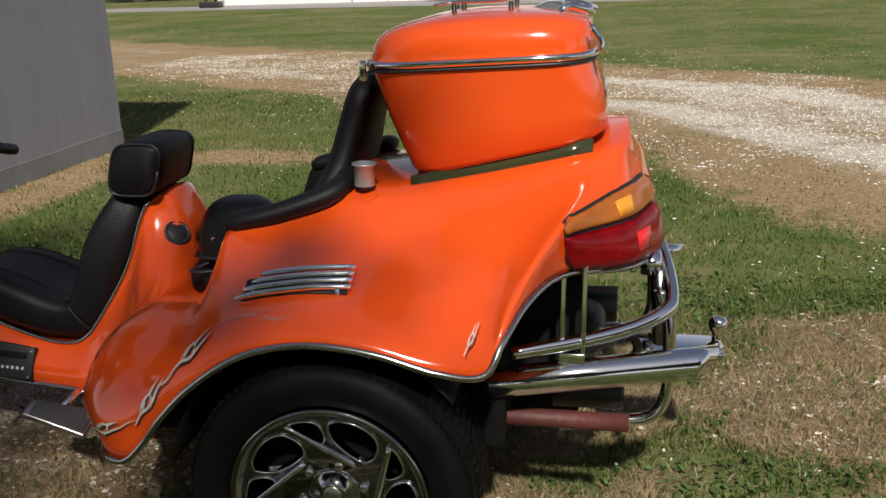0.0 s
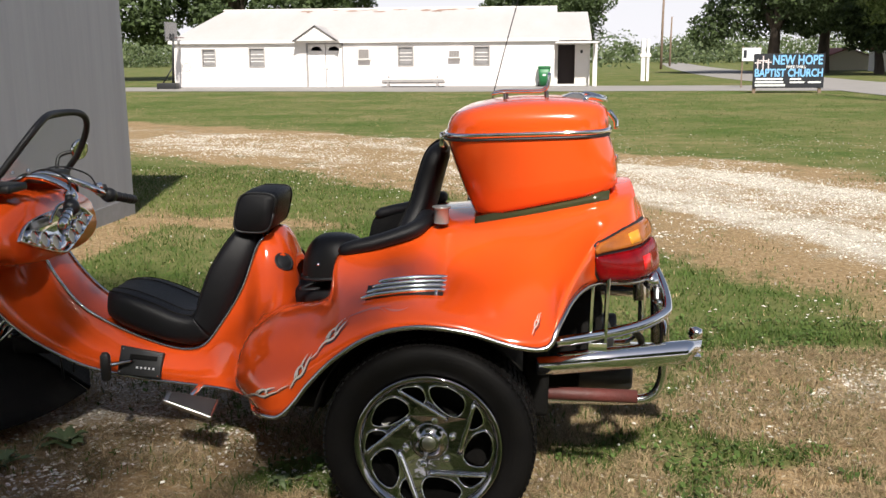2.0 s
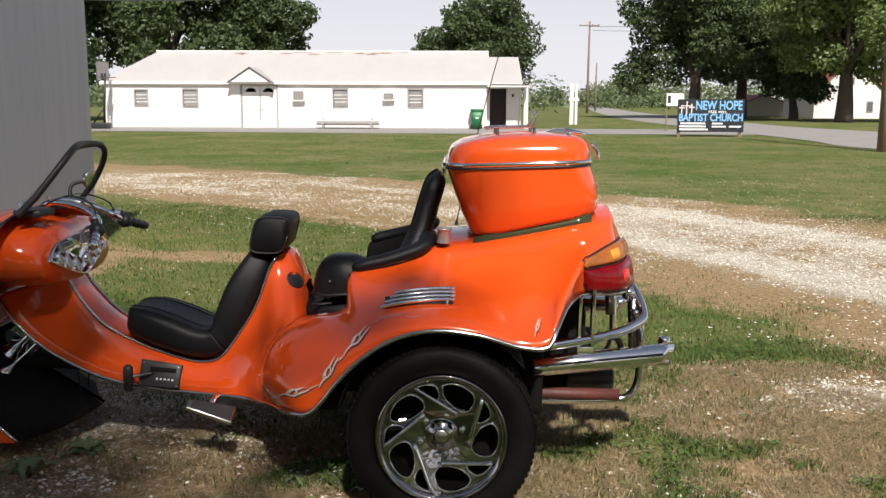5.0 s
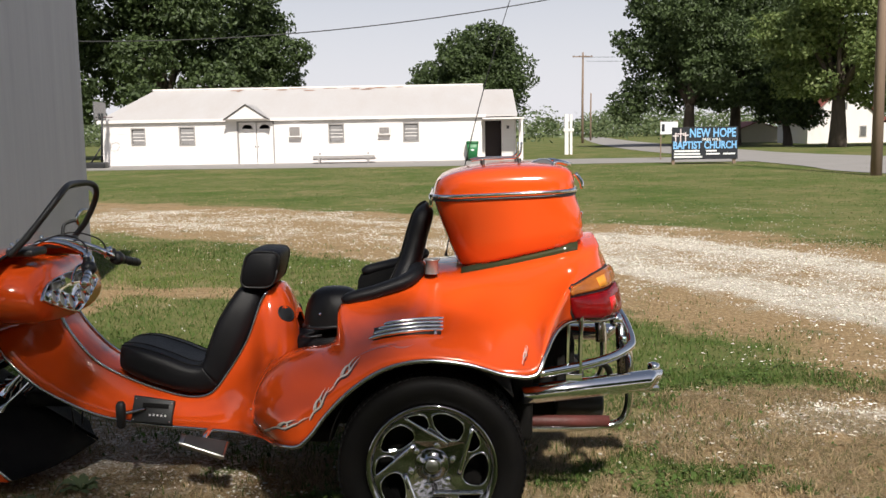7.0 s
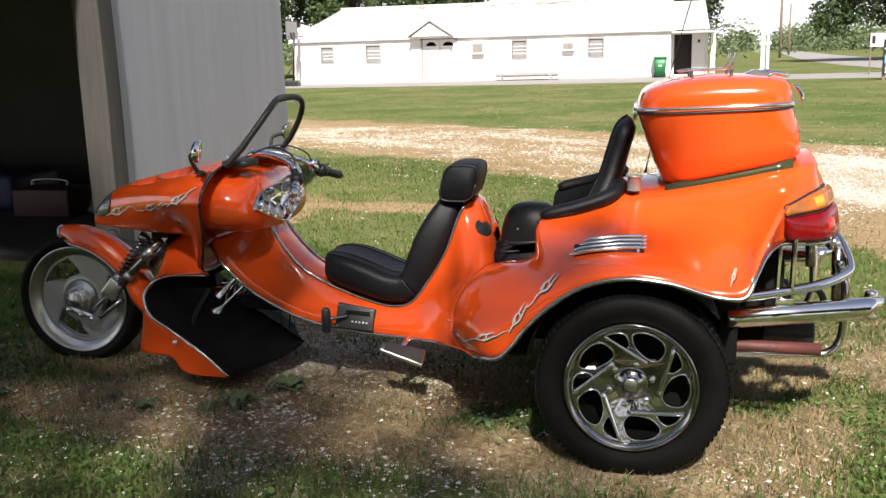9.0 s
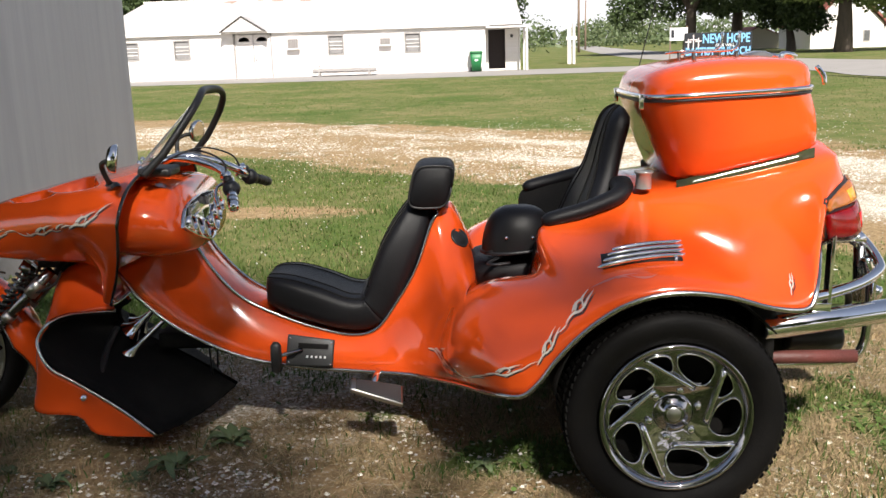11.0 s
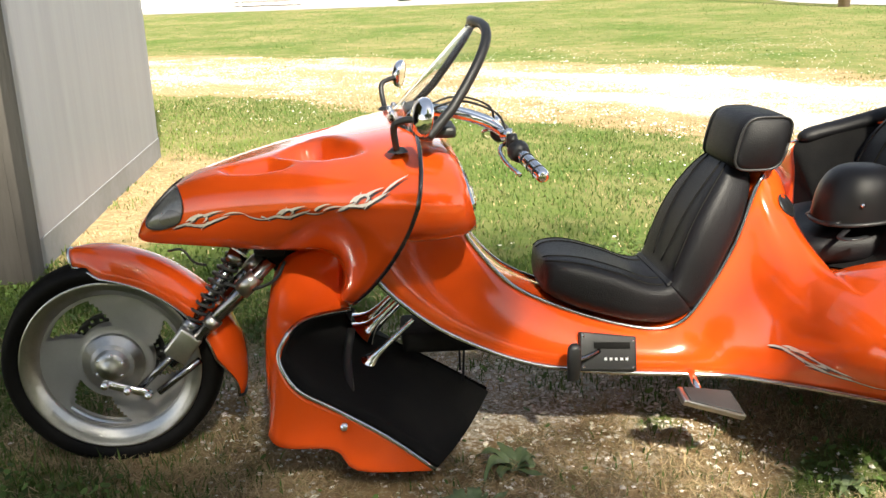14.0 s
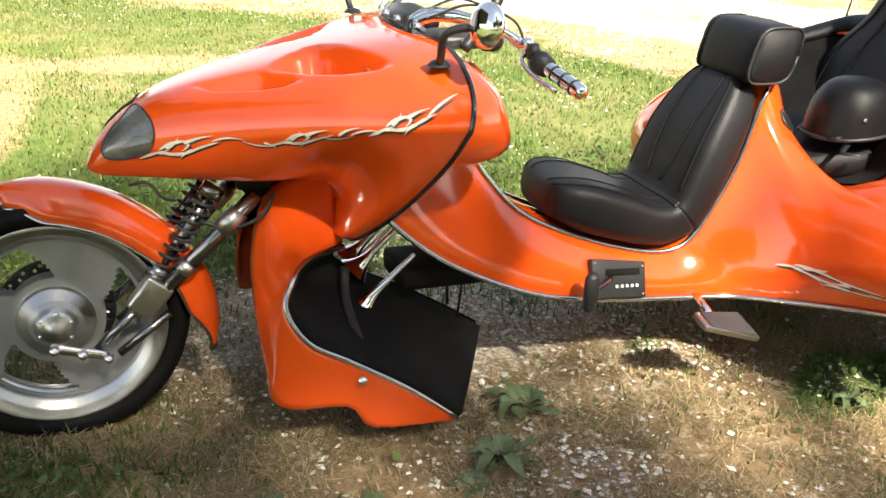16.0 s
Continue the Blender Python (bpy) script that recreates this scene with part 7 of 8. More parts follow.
# ---- foot trays ----
def foot_tray(s):
    def fl(p):
        p = np.array(p, float)
        if s > 0:
            p[..., 1] = 2 * CENTRE - p[..., 1]
        return p
    # opening rim: from the heel corner along the outer side, round the front and up to the neck
    rim = spline([(-2.135, 2.105, 0.088), (-2.26, 2.115, 0.185), (-2.40, 2.125, 0.272), (-2.49, 2.135, 0.325), (-2.535, 2.165, 0.40), (-2.511, 2.20, 0.455), (-2.47, 2.262, 0.470), (-2.407, 2.34, 0.458), (-2.347, 2.40, 0.445)], 40)
    low = spline([(-2.15, 2.105, 0.083), (-2.34, 2.12, 0.087), (-2.40, 2.125, 0.150), (-2.53, 2.135, 0.158), (-2.574, 2.17, 0.178), (-2.575, 2.24, 0.215), (-2.585, 2.30, 0.31), (-2.58, 2.38, 0.45), (-2.535, 2.42, 0.585), (-2.43, 2.44, 0.625), (-2.36, 2.43, 0.60)], 40)
    rows = []
    for k in np.linspace(0, 1, 9):
        r = rim * (1 - k) + low * k
        bulge = 0.012 * math.sin(math.pi * k) * smooth01(0.35, 0.6, np.linspace(0, 1, 40))
        r[:, 0] -= bulge
        r[:, 1] -= bulge * 0.4
        rows.append(r)
    bm = bmesh.new()
    grid(bm, fl(rows))
    shell = part("foot_fairing", bm, ORANGE, trike, "orange foot-well fairing", thick=0.008)
    bm = bmesh.new()
    tube(bm, fl(rim), 0.006, 8)
    part("rim_strip", bm, TRIM, shell)
    # black floor and front lining
    inner = spline([(-1.945, 2.47, 0.125), (-2.06, 2.475, 0.20), (-2.18, 2.475, 0.27), (-2.28, 2.475, 0.32), (-2.35, 2.47, 0.36), (-2.37, 2.47, 0.40), (-2.37, 2.465, 0.425), (-2.36, 2.45, 0.44), (-2.345, 2.42, 0.445)], 40)
    bm = bmesh.new()
    rows = []
    for k in np.linspace(0, 1, 9):
        r = (rim + [0.004, 0.004, 0.0]) * (1 - k) + inner * k
        sag = math.sin(math.pi * k)
        r[:, 2] -= 0.02 * sag * (1 - smooth01(0.3, 0.5, np.linspace(0, 1, 40)))
        r[:, 0] -= 0.05 * sag * smooth01(0.35, 0.6, np.linspace(0, 1, 40))
        rows.append(r)
    grid(bm, fl(rows))
    part("foot_mat", bm, MATT, shell, "black ribbed foot mat", thick=0.012)
    bm = bmesh.new()
    lathe(bm, [(0.0, -0.012), (0.008, -0.011), (0.012, -0.004), (0.012, 0.002)], fl([(-2.372, 2.113, 0.224)])[0], "y", 14)
    part("button", bm, CHROME, shell)
    bm = bmesh.new()
    tube(bm, fl([(-2.02, 2.44, 0.185), (-2.02, 2.41, 0.335)]), 0.004, 6)
    part("stay", bm, BLACK, shell)
    bm = bmesh.new()
    tube(bm, fl(spline([(-2.35, 2.15, 0.245), (-2.355, 2.24, 0.28), (-2.36, 2.33, 0.33), (-2.345, 2.40, 0.385)], 12)), 0.010, 8, squash=(0.5, 1.2))
    part("rib", bm, BLACK, shell)
    # air horns
    for (a, b) in (((-2.17, 2.375, 0.412), (-2.312, 2.378, 0.276)), ((-2.175, 2.44, 0.485), (-2.312, 2.44, 0.352))):
        bm = bmesh.new()
        a, b = fl([a, b])
        t = np.linspace(0, 1, 14)
        tube(bm, a + (b - a) * t[:, None], 0.006 + 0.034 * t ** 7 + 0.005 * t, 20, cap=False)
        part("horn", bm, CHROME, trike, "chrome trumpet horn")


foot_tray(-1)
foot_tray(1)


# ---- small fittings ----
def fittings():
    # gear-change plate on the sill
    m = Matrix.Translation((-1.625, 2.285, 0.325)) @ Matrix.Rotation(radians(3), 4, "Z") @ Matrix.Rotation(radians(-22), 4, "X") @ Matrix.Rotation(radians(4), 4, "Y")
    bm = bmesh.new()
    vs = slab(bm, (-0.085, -0.012, -0.055), (0.08, 0.012, 0.055), 0.006)
    for v in bm.verts:
        if v.co.x > 0 and v.co.z > 0:
            v.co.z -= 0.012
    bm.transform(m)
    plate = part("shift_plate", bm, BLACK, trike, "black gear-change plate with small white letters")
    bm = bmesh.new()
    slab(bm, (-0.045, -0.016, 0.008), (0.06, -0.0125, 0.026), 0.002)
    bm.transform(m)
    part("gate", bm, DARK, plate)
    for i in range(5):
        bm = bmesh.new()
        slab(bm, (-0.015 + 0.0155 * i, -0.0155, -0.025), (-0.008 + 0.0155 * i, -0.0122, -0.017))
        bm.transform(m)
        part("mark", bm, SIGNWHITE, plate, "small white mark", smooth=False)
    for x, z in ((-0.075, 0.043), (0.07, 0.03), (-0.075, -0.043), (0.07, -0.045)):
        bm = bmesh.new()
        lathe(bm, [(0.0, -0.015), (0.003, -0.0148), (0.004, -0.012)], (x, 0, z), "y", 8)
        bm.transform(m)
        part("screw", bm, CHROME, plate)
    bm = bmesh.new()
    tube(bm, spline([(-1.655, 2.27, 0.335), (-1.69, 2.245, 0.332), (-1.735, 2.222, 0.328)], 8), 0.007, 8)
    part("shift_lever", bm, STEEL, trike)
    bm = bmesh.new()
    rows = [np.stack([o[:, 0], o[:, 1], np.full(16, z)], 1) for z, k in ((0.268, 0.5), (0.275, 1.0), (0.33, 1.15), (0.365, 1.1), (0.378, 0.6)) for o in (oval(-1.738, 2.222, 0, 0.017 * k, 0.014 * k, 2.5, 16),)]
    grid(bm, np.array(rows), close_v=True, cap=True)
    part("shift_knob", bm, BLACK, trike, "black lever knob")
    # foot pegs
    for s in (-1, 1):
        bm = bmesh.new()
        m = Matrix.Translation((-1.385, CENTRE + s * 0.355, 0.235)) @ Matrix.Rotation(radians(s * -8), 4, "Z") @ Matrix.Rotation(radians(16), 4, "Y") @ Matrix.Rotation(radians(-s * 16), 4, "X") @ Matrix.Scale(0.88, 4)
        slab(bm, (-0.105, -0.06, -0.010), (0.105, 0.06, 0.010), 0.007)
        for v in bm.verts:
            if v.co.x < -0.05:
                v.co.y *= 0.55
        bm.transform(m)
        peg = part("foot_peg", bm, ALLOY, trike, "alloy passenger foot peg")
        bm = bmesh.new()
        slab(bm, (-0.085, -0.053, 0.0095), (0.096, 0.053, 0.0145), 0.003)
        for v in bm.verts:
            if v.co.x < -0.03:
                v.co.y *= 0.6
        bm.transform(m)
        part("rubber", bm, mat("grey_rubber", (0.028, 0.027, 0.029), 0.7, vary=0.4, scale=30), peg)
        bm = bmesh.new()
        tube(bm, [(-1.40, CENTRE + s * 0.33, 0.238), (-1.385, CENTRE + s * 0.19, 0.262)], 0.012, 10)
        part("bracket", bm, CHROME, peg)
    # chrome louvre standing on the fender
    skin_tree = surface_of(body)

    def above(x, y, lift):
        hit = skin_tree.ray_cast(Vector((x, y, 1.2)), Vector((0, 0, -1)))[0]
        return (x, y, hit.z + lift)
    for s in (-1, 1):
        for i in range(4):
            bm = bmesh.new()
            d, e = 0.017 * i, 0.0065 * i
            p = spline([above(-0.705 + 0.016 * i, 1.782 + d, 0.013 + e), above(-0.64 + 0.010 * i, 1.785 + d, 0.015 + e), above(-0.54, 1.797 + d, 0.015 + e), above(-0.448, 1.815 + d, 0.014 + e)], 16)
            p = p if s < 0 else other_side(p)
            tube(bm, p, np.interp(np.linspace(0, 1, 16), [0, 0.08, 1], [0.003, 0.0062, 0.0068]), 10)
            part("louvre_bar", bm, CHROME, body, "chrome louvre bar")
        bm = bmesh.new()
        p = np.array([[above(x, 1.786 + k + 0.06 * (x + 0.70), 0.004 + 0.38 * k) for k in (0.0, 0.025, 0.05)] for x in (-0.69, -0.62, -0.54, -0.455)])
        if s > 0:
            p[..., 1] = 2 * CENTRE - p[..., 1]
        grid(bm, p)
        part("louvre_back", bm, BLACK, body, thick=0.004)
        for x in (-0.665, -0.475):
            bm = bmesh.new()
            p = np.array([above(x, 1.80, -0.01), above(x, 1.80, 0.014)])
            tube(bm, p if s < 0 else other_side(p), 0.005, 8)
            part("louvre_foot", bm, CHROME, body)
    # cup holder, aerial
    bm = bmesh.new()
    lathe(bm, [(0.0262, 0.0), (0.0245, 0.048), (0.031, 0.052), (0.031, 0.057), (0.0225, 0.057), (0.021, 0.01), (0.0, 0.008)], (-0.498, 2.176, 0.912), "z", 28)
    part("cup_holder", bm, SATIN, trike, "chrome cup holder")
    bm = bmesh.new()
    tube(bm, spline([(-0.455, 2.93, 0.86), (-0.45, 2.93, 0.90), (-0.435, 2.93, 0.98), (-0.37, 2.93, 1.29), (-0.278, 2.93, 1.676), (-0.165, 2.93, 2.067), (-0.10, 2.93, 2.25)], 28), np.interp(np.linspace(0, 1, 28), [0, 0.12, 0.2, 1], [0.009, 0.008, 0.003, 0.0014]), 8)
    part("aerial", bm, BLACK, trike, "thin black whip aerial")


fittings()

HEAD = CENTRE - 0.13
lid_helmet = thing("helmet", (-0.90, HEAD, 0.66), "matt black half helmet lying on the passenger seat", "helmet", leant=True)
bm = bmesh.new()
rows = []
for f in np.linspace(0, 1, 14):
    a = f * math.pi / 2 * 0.995
    z = 0.685 + 0.145 * math.sin(a) ** 0.95
    k = math.cos(a) ** 0.62
    o = oval(-0.895, HEAD, 0, 0.125 * k, 0.108 * k, 2.2, 32)
    rows.append(np.stack([o[:, 0], o[:, 1], np.full(32, z) + 0.10 * (o[:, 0] + 0.895) * (1 - f)], 1))
grid(bm, np.array(rows), close_v=True)
bm.faces.new(bm.verts[-32:])
shell = part("shell", bm, HELMET, lid_helmet)
bm = bmesh.new()
o = oval(-0.895, HEAD, 0, 0.127, 0.110, 2.2, 40)
ring = np.stack([o[:, 0], o[:, 1], 0.684 + 0.10 * (o[:, 0] + 0.895)], 1)
tube(bm, np.vstack([ring, ring[:1]]), 0.006, 8)
part("edge", bm, BLACK, lid_helmet)
bm = bmesh.new()
rows = [[(-0.985 - 0.03 * k, HEAD + 0.085 * j * (1 - 0.2 * k), 0.685 - 0.012 * k + 0.01 * (1 - j * j)) for j in np.linspace(-1, 1, 11)] for k in (0, 0.5, 1)]
grid(bm, np.array(rows))
part("peak", bm, HELMET, lid_helmet, thick=0.006)
for x, z in ((-0.94, 0.735), (-0.85, 0.735)):
    bm = bmesh.new()
    lathe(bm, [(0.0, -0.006), (0.005, -0.005), (0.006, 0.0)], (x, HEAD - 0.103, z), "y", 10)
    part("stud", bm, CHROME, lid_helmet)
bm = bmesh.new()
tube(bm, spline([(-0.96, HEAD - 0.08, 0.665), (-1.0, HEAD - 0.11, 0.65), (-0.98, HEAD - 0.14, 0.652), (-0.93, HEAD - 0.13, 0.655)], 14), 0.007, 6, squash=(0.4, 1.4))
part("strap", bm, BLACK, lid_helmet)


# ---- flame decals, laid on the painted skins ----
def lay(name, outlines, tree, material, parent, lift, side, label=""):
    """Thin flat shapes, given in side view as (x, z), pressed onto a skin."""
    bm = bmesh.new()
    for outline in outlines:
        vs = [bm.verts.new((x, 0, z)) for x, z in outline]
        n = len(vs)
        for i in range(n // 2 - 1):
            bm.faces.new((vs[i], vs[i + 1], vs[n - 2 - i], vs[n - 1 - i]))
    for v in list(bm.verts):
        hit = tree.ray_cast(Vector((v.co.x, CENTRE + side * 2.0, v.co.z)), Vector((0, -side, 0)))
        if hit[0] is None:
            bm.verts.remove(v)
            continue
        n = hit[1]
        if n.y * side < 0:
            n = -n
        v.co = hit[0] + n * lift
    if not bm.faces:
        bm.free()
        return
    part(name, bm, material, parent, label, normals=True)


def lick(a, b, bow, w):
    """A curved tongue that tapers at both ends, from a to b."""
    a, b = np.array(a, float), np.array(b, float)
    d = b - a
    nrm = np.array([-d[1], d[0]])
    t = np.linspace(0, 1, 13)[:, None]
    c = a + d * t + nrm * (bow * 4 * t * (1 - t))
    g = np.gradient(c, axis=0)
    g /= np.linalg.norm(g, axis=1)[:, None]
    q = np.stack([-g[:, 1], g[:, 0]], 1) * (0.78 * w * (np.sin(np.pi * (0.02 + 0.96 * t ** 0.75)) ** 1.25))
    return [tuple(p) for p in np.vstack([c + q, (c - q)[::-1]])]


def thorn(a, b, bow, w):
    """A barb, broad at its root and sharp at its tip."""
    a, b = np.array(a, float), np.array(b, float)
    d = b - a
    t = np.linspace(0, 1, 9)[:, None]
    c = a + d * t + np.array([-d[1], d[0]]) * (bow * 4 * t * (1 - t))
    g = np.gradient(c, axis=0)
    g /= np.linalg.norm(g, axis=1)[:, None]
    q = np.stack([-g[:, 1], g[:, 0]], 1) * (w * np.minimum(1, 0.5 + 5 * t) * (1 - t) ** 1.1)
    return [tuple(p) for p in np.vstack([c + q, (c - q)[::-1]])]


def flame(a, b, w=0.0042, spread=1.0):
    """A tribal flame from a to b: two strands round an eye, with straight barbs."""
    a, b = np.array(a, float), np.array(b, float)
    d = b - a
    n = np.array([-d[1], d[0]]) * spread

    def at(u, v):
        return a + d * u + n * v
    return [lick(at(-0.06, -0.10), at(0.40, 0.10), 0.02, w * 1.5), lick(at(0.24, 0.16), at(0.74, 0.30), 0.10, w * 1.9), lick(at(0.26, -0.02), at(0.78, -0.08), -0.08, w * 1.9),
            lick(at(0.62, -0.16), at(1.08, 0.12), 0.02, w * 1.5), thorn(at(0.60, 0.30), at(1.02, 0.44), 0.05, w * 1.7), thorn(at(0.34, 0.20), at(0.56, 0.66), -0.10, w * 1.9),
            thorn(at(0.22, 0.02), at(0.50, -0.40), 0.10, w * 1.8), thorn(at(0.68, -0.10), at(0.46, -0.50), -0.08, w * 1.8), thorn(at(0.66, 0.24), at(0.52, -0.06), 0.10, w * 1.4)]


def flames(tree, parent, shapes, side):
    lay("decal_shadow", [[(x + 0.0030, z - 0.0042) for x, z in s] for s in shapes], tree, DECAL_EDGE, parent, 0.0012, side)
    lay("decal", shapes, tree, DECAL, parent, 0.0026, side, "silver tribal flame decal")


fender_sets = [
    flame((-1.205, 0.372), (-1.120, 0.386), 0.0023, 0.42),
    [lick((-1.14, 0.392), (-1.075, 0.402), -0.10, 0.0022), lick((-1.08, 0.402), (-1.015, 0.449), 0.06, 0.0026), lick((-1.07, 0.410), (-1.03, 0.428), 0.12, 0.0024)],
    flame((-1.030, 0.447), (-0.930, 0.478), 0.0020, 0.28),
    flame((-0.890, 0.498), (-0.828, 0.590), 0.0019, 0.22),
    flame((-0.808, 0.612), (-0.730, 0.686), 0.0016, 0.20),
    [lick((-0.940, 0.472), (-0.880, 0.506), 0.08, 0.0018), lick((-0.836, 0.580), (-0.800, 0.620), -0.08, 0.0018)],
]
cowl_sets = [
    flame((-2.805, 0.712), (-2.655, 0.752), 0.0025, 0.28),
    [lick((-2.665, 0.757), (-2.595, 0.768), 0.10, 0.0022), lick((-2.605, 0.768), (-2.53, 0.766), -0.10, 0.0022), thorn((-2.56, 0.767), (-2.535, 0.755), 0.1, 0.0030)],
    flame((-2.545, 0.764), (-2.435, 0.796), 0.0023, 0.28),
    [lick((-2.45, 0.794), (-2.39, 0.806), -0.12, 0.0024), lick((-2.40, 0.803), (-2.34, 0.818), 0.10, 0.0024), thorn((-2.42, 0.801), (-2.375, 0.822), 0.1, 0.0034)],
    flame((-2.36, 0.812), (-2.245, 0.856), 0.0025, 0.30),
    [lick((-2.26, 0.852), (-2.192, 0.900), 0.06, 0.0030)],
]
tail_sets = [flame((-0.182, 0.685), (-0.158, 0.728), 0.0009, 0.22)]
faint = [lick((-0.735, 0.694), (-0.60, 0.735), 0.05, 0.0022), lick((-0.62, 0.730), (-0.545, 0.738), -0.06, 0.0022), thorn((-0.66, 0.722), (-0.61, 0.722), 0.1, 0.0018)]
FADED = mat("faded_decal", (0.55, 0.13, 0.10), 0.3, 0, 0.8)
body_tree, cowl_tree = surface_of(body), surface_of(cowl)
for side in (-1, 1):
    # a speaker let into each side of the pillar
    at_, nrm_, _, _ = body_tree.ray_cast(Vector((-1.098, CENTRE + side * 2.0, 0.712)), Vector((0, -side, 0)))
    if nrm_.y * side < 0:
        nrm_ = -nrm_
    bm = bmesh.new()
    lathe(bm, [(0.0, 0.002), (0.026, 0.003), (0.029, 0.001), (0.032, 0.004), (0.036, 0.004), (0.038, 0.0)], (0, 0, 0), "z", 28)
    bm.transform(Matrix.Translation(at_) @ nrm_.to_track_quat("Z", "Y").to_matrix().to_4x4())
    part("speaker", bm, BLACK, body, "round dark speaker grille")
    for shapes in fender_sets + tail_sets:
        flames(body_tree, body, shapes, side)
    for shapes in cowl_sets:
        flames(cowl_tree, cowl, shapes, side)
    lay("decal", faint, body_tree, FADED, body, 0.0015, side, "faded flame decal")


# ---- grass, stones, clover ----
def blade_material():
    m = bpy.data.materials.new("grass_blades")
    m.use_nodes = True
    nt = m.node_tree
    p = nt.nodes["Principled BSDF"]
    p.inputs["Roughness"].default_value = 0.6
    p.inputs["Specular IOR Level"].default_value = 0.25
    a = nt.nodes.new("ShaderNodeAttribute")
    a.attribute_name = "tint"
    nt.links.new(a.outputs["Color"], p.inputs["Base Color"])
    t = nt.nodes.new("ShaderNodeBsdfTranslucent")
    nt.links.new(a.outputs["Color"], t.inputs["Color"])
    ms = nt.nodes.new("ShaderNodeMixShader")
    ms.inputs[0].default_value = 0.3
    nt.links.new(p.outputs[0], ms.inputs[1])
    nt.links.new(t.outputs[0], ms.inputs[2])
    nt.links.new(ms.outputs[0], nt.nodes["Material Output"].inputs["Surface"])
    return m


BLADES = blade_material()


def off_limits(x, y):
    """Where nothing grows: inside the barn, under the tyres."""
    barn_ = (x < -3.84) & (x > -10.6) & (y > 4.1) & (y < 7.4)
    tyre = (np.abs(x + 0.487) < 0.16) & (y > 1.64) & (y < 1.98)
    front_ = (np.abs(x + 3.02) < 0.13) & (np.abs(y - CENTRE) < 0.07)
    return barn_ | tyre | front_


def stuff_mesh(name, v, f, col, material, label, category, flat=False):
    me = bpy.data.meshes.new(name)
    me.vertices.add(len(v))
    me.vertices.foreach_set("co", v.astype(np.float32).ravel())
    k = f.shape[1]
    me.loops.add(f.size)
    me.loops.foreach_set("vertex_index", f.astype(np.int32).ravel())
    me.polygons.add(len(f))
    me.polygons.foreach_set("loop_start", np.arange(0, f.size, k, dtype=np.int32))
    me.update(calc_edges=True)
    if col is not None:
        at = me.color_attributes.new("tint", "FLOAT_COLOR", "POINT")
        at.data.foreach_set("color", np.column_stack([col, np.ones(len(col))]).astype(np.float32).ravel())
    if flat:
        me.shade_flat()
    me.materials.append(material)
    return tagged(new(name, me), label, category, kind="stuff")


def grass(name, count, x0, x1, y0, y1, tall, wide, seed, label, parched=0.06):
    rng = np.random.default_rng(seed)
    x, y = rng.uniform(x0, x1, count), rng.uniform(y0, y1, count)
    g, d = gravel_amount(x, y), dry_amount(x, y)
    tuft = patches(x, y, 0.35, seed + 1)
    fine_ = patches(x, y, 0.11, seed + 2)
    thin_out = smooth01(x0, x0 + 1.2, x) * smooth01(x1, x1 - 1.2, x) * (smooth01(y0, y0 + 1.1, y) if y0 < 1 else 1.0)
    keep = (~off_limits(x, y)) & (rng.random(count) < thin_out) & (rng.random(count) < np.clip(1.15 - 1.35 * g - np.where(y > 4.2, 1.3, 0.55) * d * (1.15 - tuft), 0.05, 1)) & (fine_ + 0.35 * tuft > 0.42 + 0.12 * d)
    x, y, d, tuft = x[keep], y[keep], d[keep], tuft[keep]
    n = len(x)
    dry = rng.random(n) < np.clip(1.05 * d - 0.75 * (tuft - 0.45), parched * (0.4 + 1.2 * patches(x, y, 4.0, 19)), 0.9)
    h = tall * rng.uniform(0.45, 1.25, n) * np.where(dry, 0.75, 1.0) * (0.55 + 0.8 * tuft)
    a = rng.uniform(0, 2 * np.pi, n)
    lean = rng.uniform(0.25, 1.1, n) * np.where(dry, 1.5, 1.0)
    w = wide * rng.uniform(0.6, 1.3, n)
    z = height(x, y)
    base = np.stack([x, y, z - 0.004], 1)
    side = np.stack([-np.sin(a), np.cos(a), 0 * a], 1) * w[:, None]
    fwd = np.stack([np.cos(a), np.sin(a), 0 * a], 1)
    k = h / np.sqrt(1 + lean ** 2)
    mid = base + fwd * (lean * k * 0.4)[:, None] + np.stack([0 * k, 0 * k, k * 0.6], 1)
    tip = base + fwd * (lean * k)[:, None] + np.stack([0 * k, 0 * k, k], 1)
    v = np.stack([base - side, base + side, mid + side * 0.8, mid - side * 0.8, tip], 1).reshape(-1, 3)
    i = np.arange(n)[:, None] * 5
    f = np.concatenate([i + [0, 1, 2], i + [0, 2, 3], i + [3, 2, 4]])
    worn = patches(x, y, 2.6, 17)
    green = np.array([0.064, 0.118, 0.024]) * rng.uniform(0.75, 1.25, (n, 1)) * (0.82 + 0.36 * worn[:, None]) + np.outer(rng.uniform(0, 0.035, n) + 0.04 * smooth01(0.5, 0.8, worn), [1.0, 0.75, 0.2])
    straw = np.array([0.36, 0.27, 0.15]) * rng.uniform(0.4, 1.5, (n, 1))
    col = np.where(dry[:, None], straw, green)
    col5 = np.repeat(col, 5, axis=0)
    return stuff_mesh(name, v, f, col5, BLADES, label, "grass")


grass("grass_near", 255000, -5.0, 3.6, -0.4, 4.2, 0.045, 0.0026, 31, "short lawn grass and dry straw")
grass("grass_mid", 150000, -6.5, 7.0, 4.2, 11.0, 0.042, 0.0034, 32, "short lawn grass and dry straw", 0.12)
grass("grass_far", 90000, -22, 20, 11.0, 38.0, 0.030, 0.009, 33, "lawn grass beyond the gravel drive", 0.34)


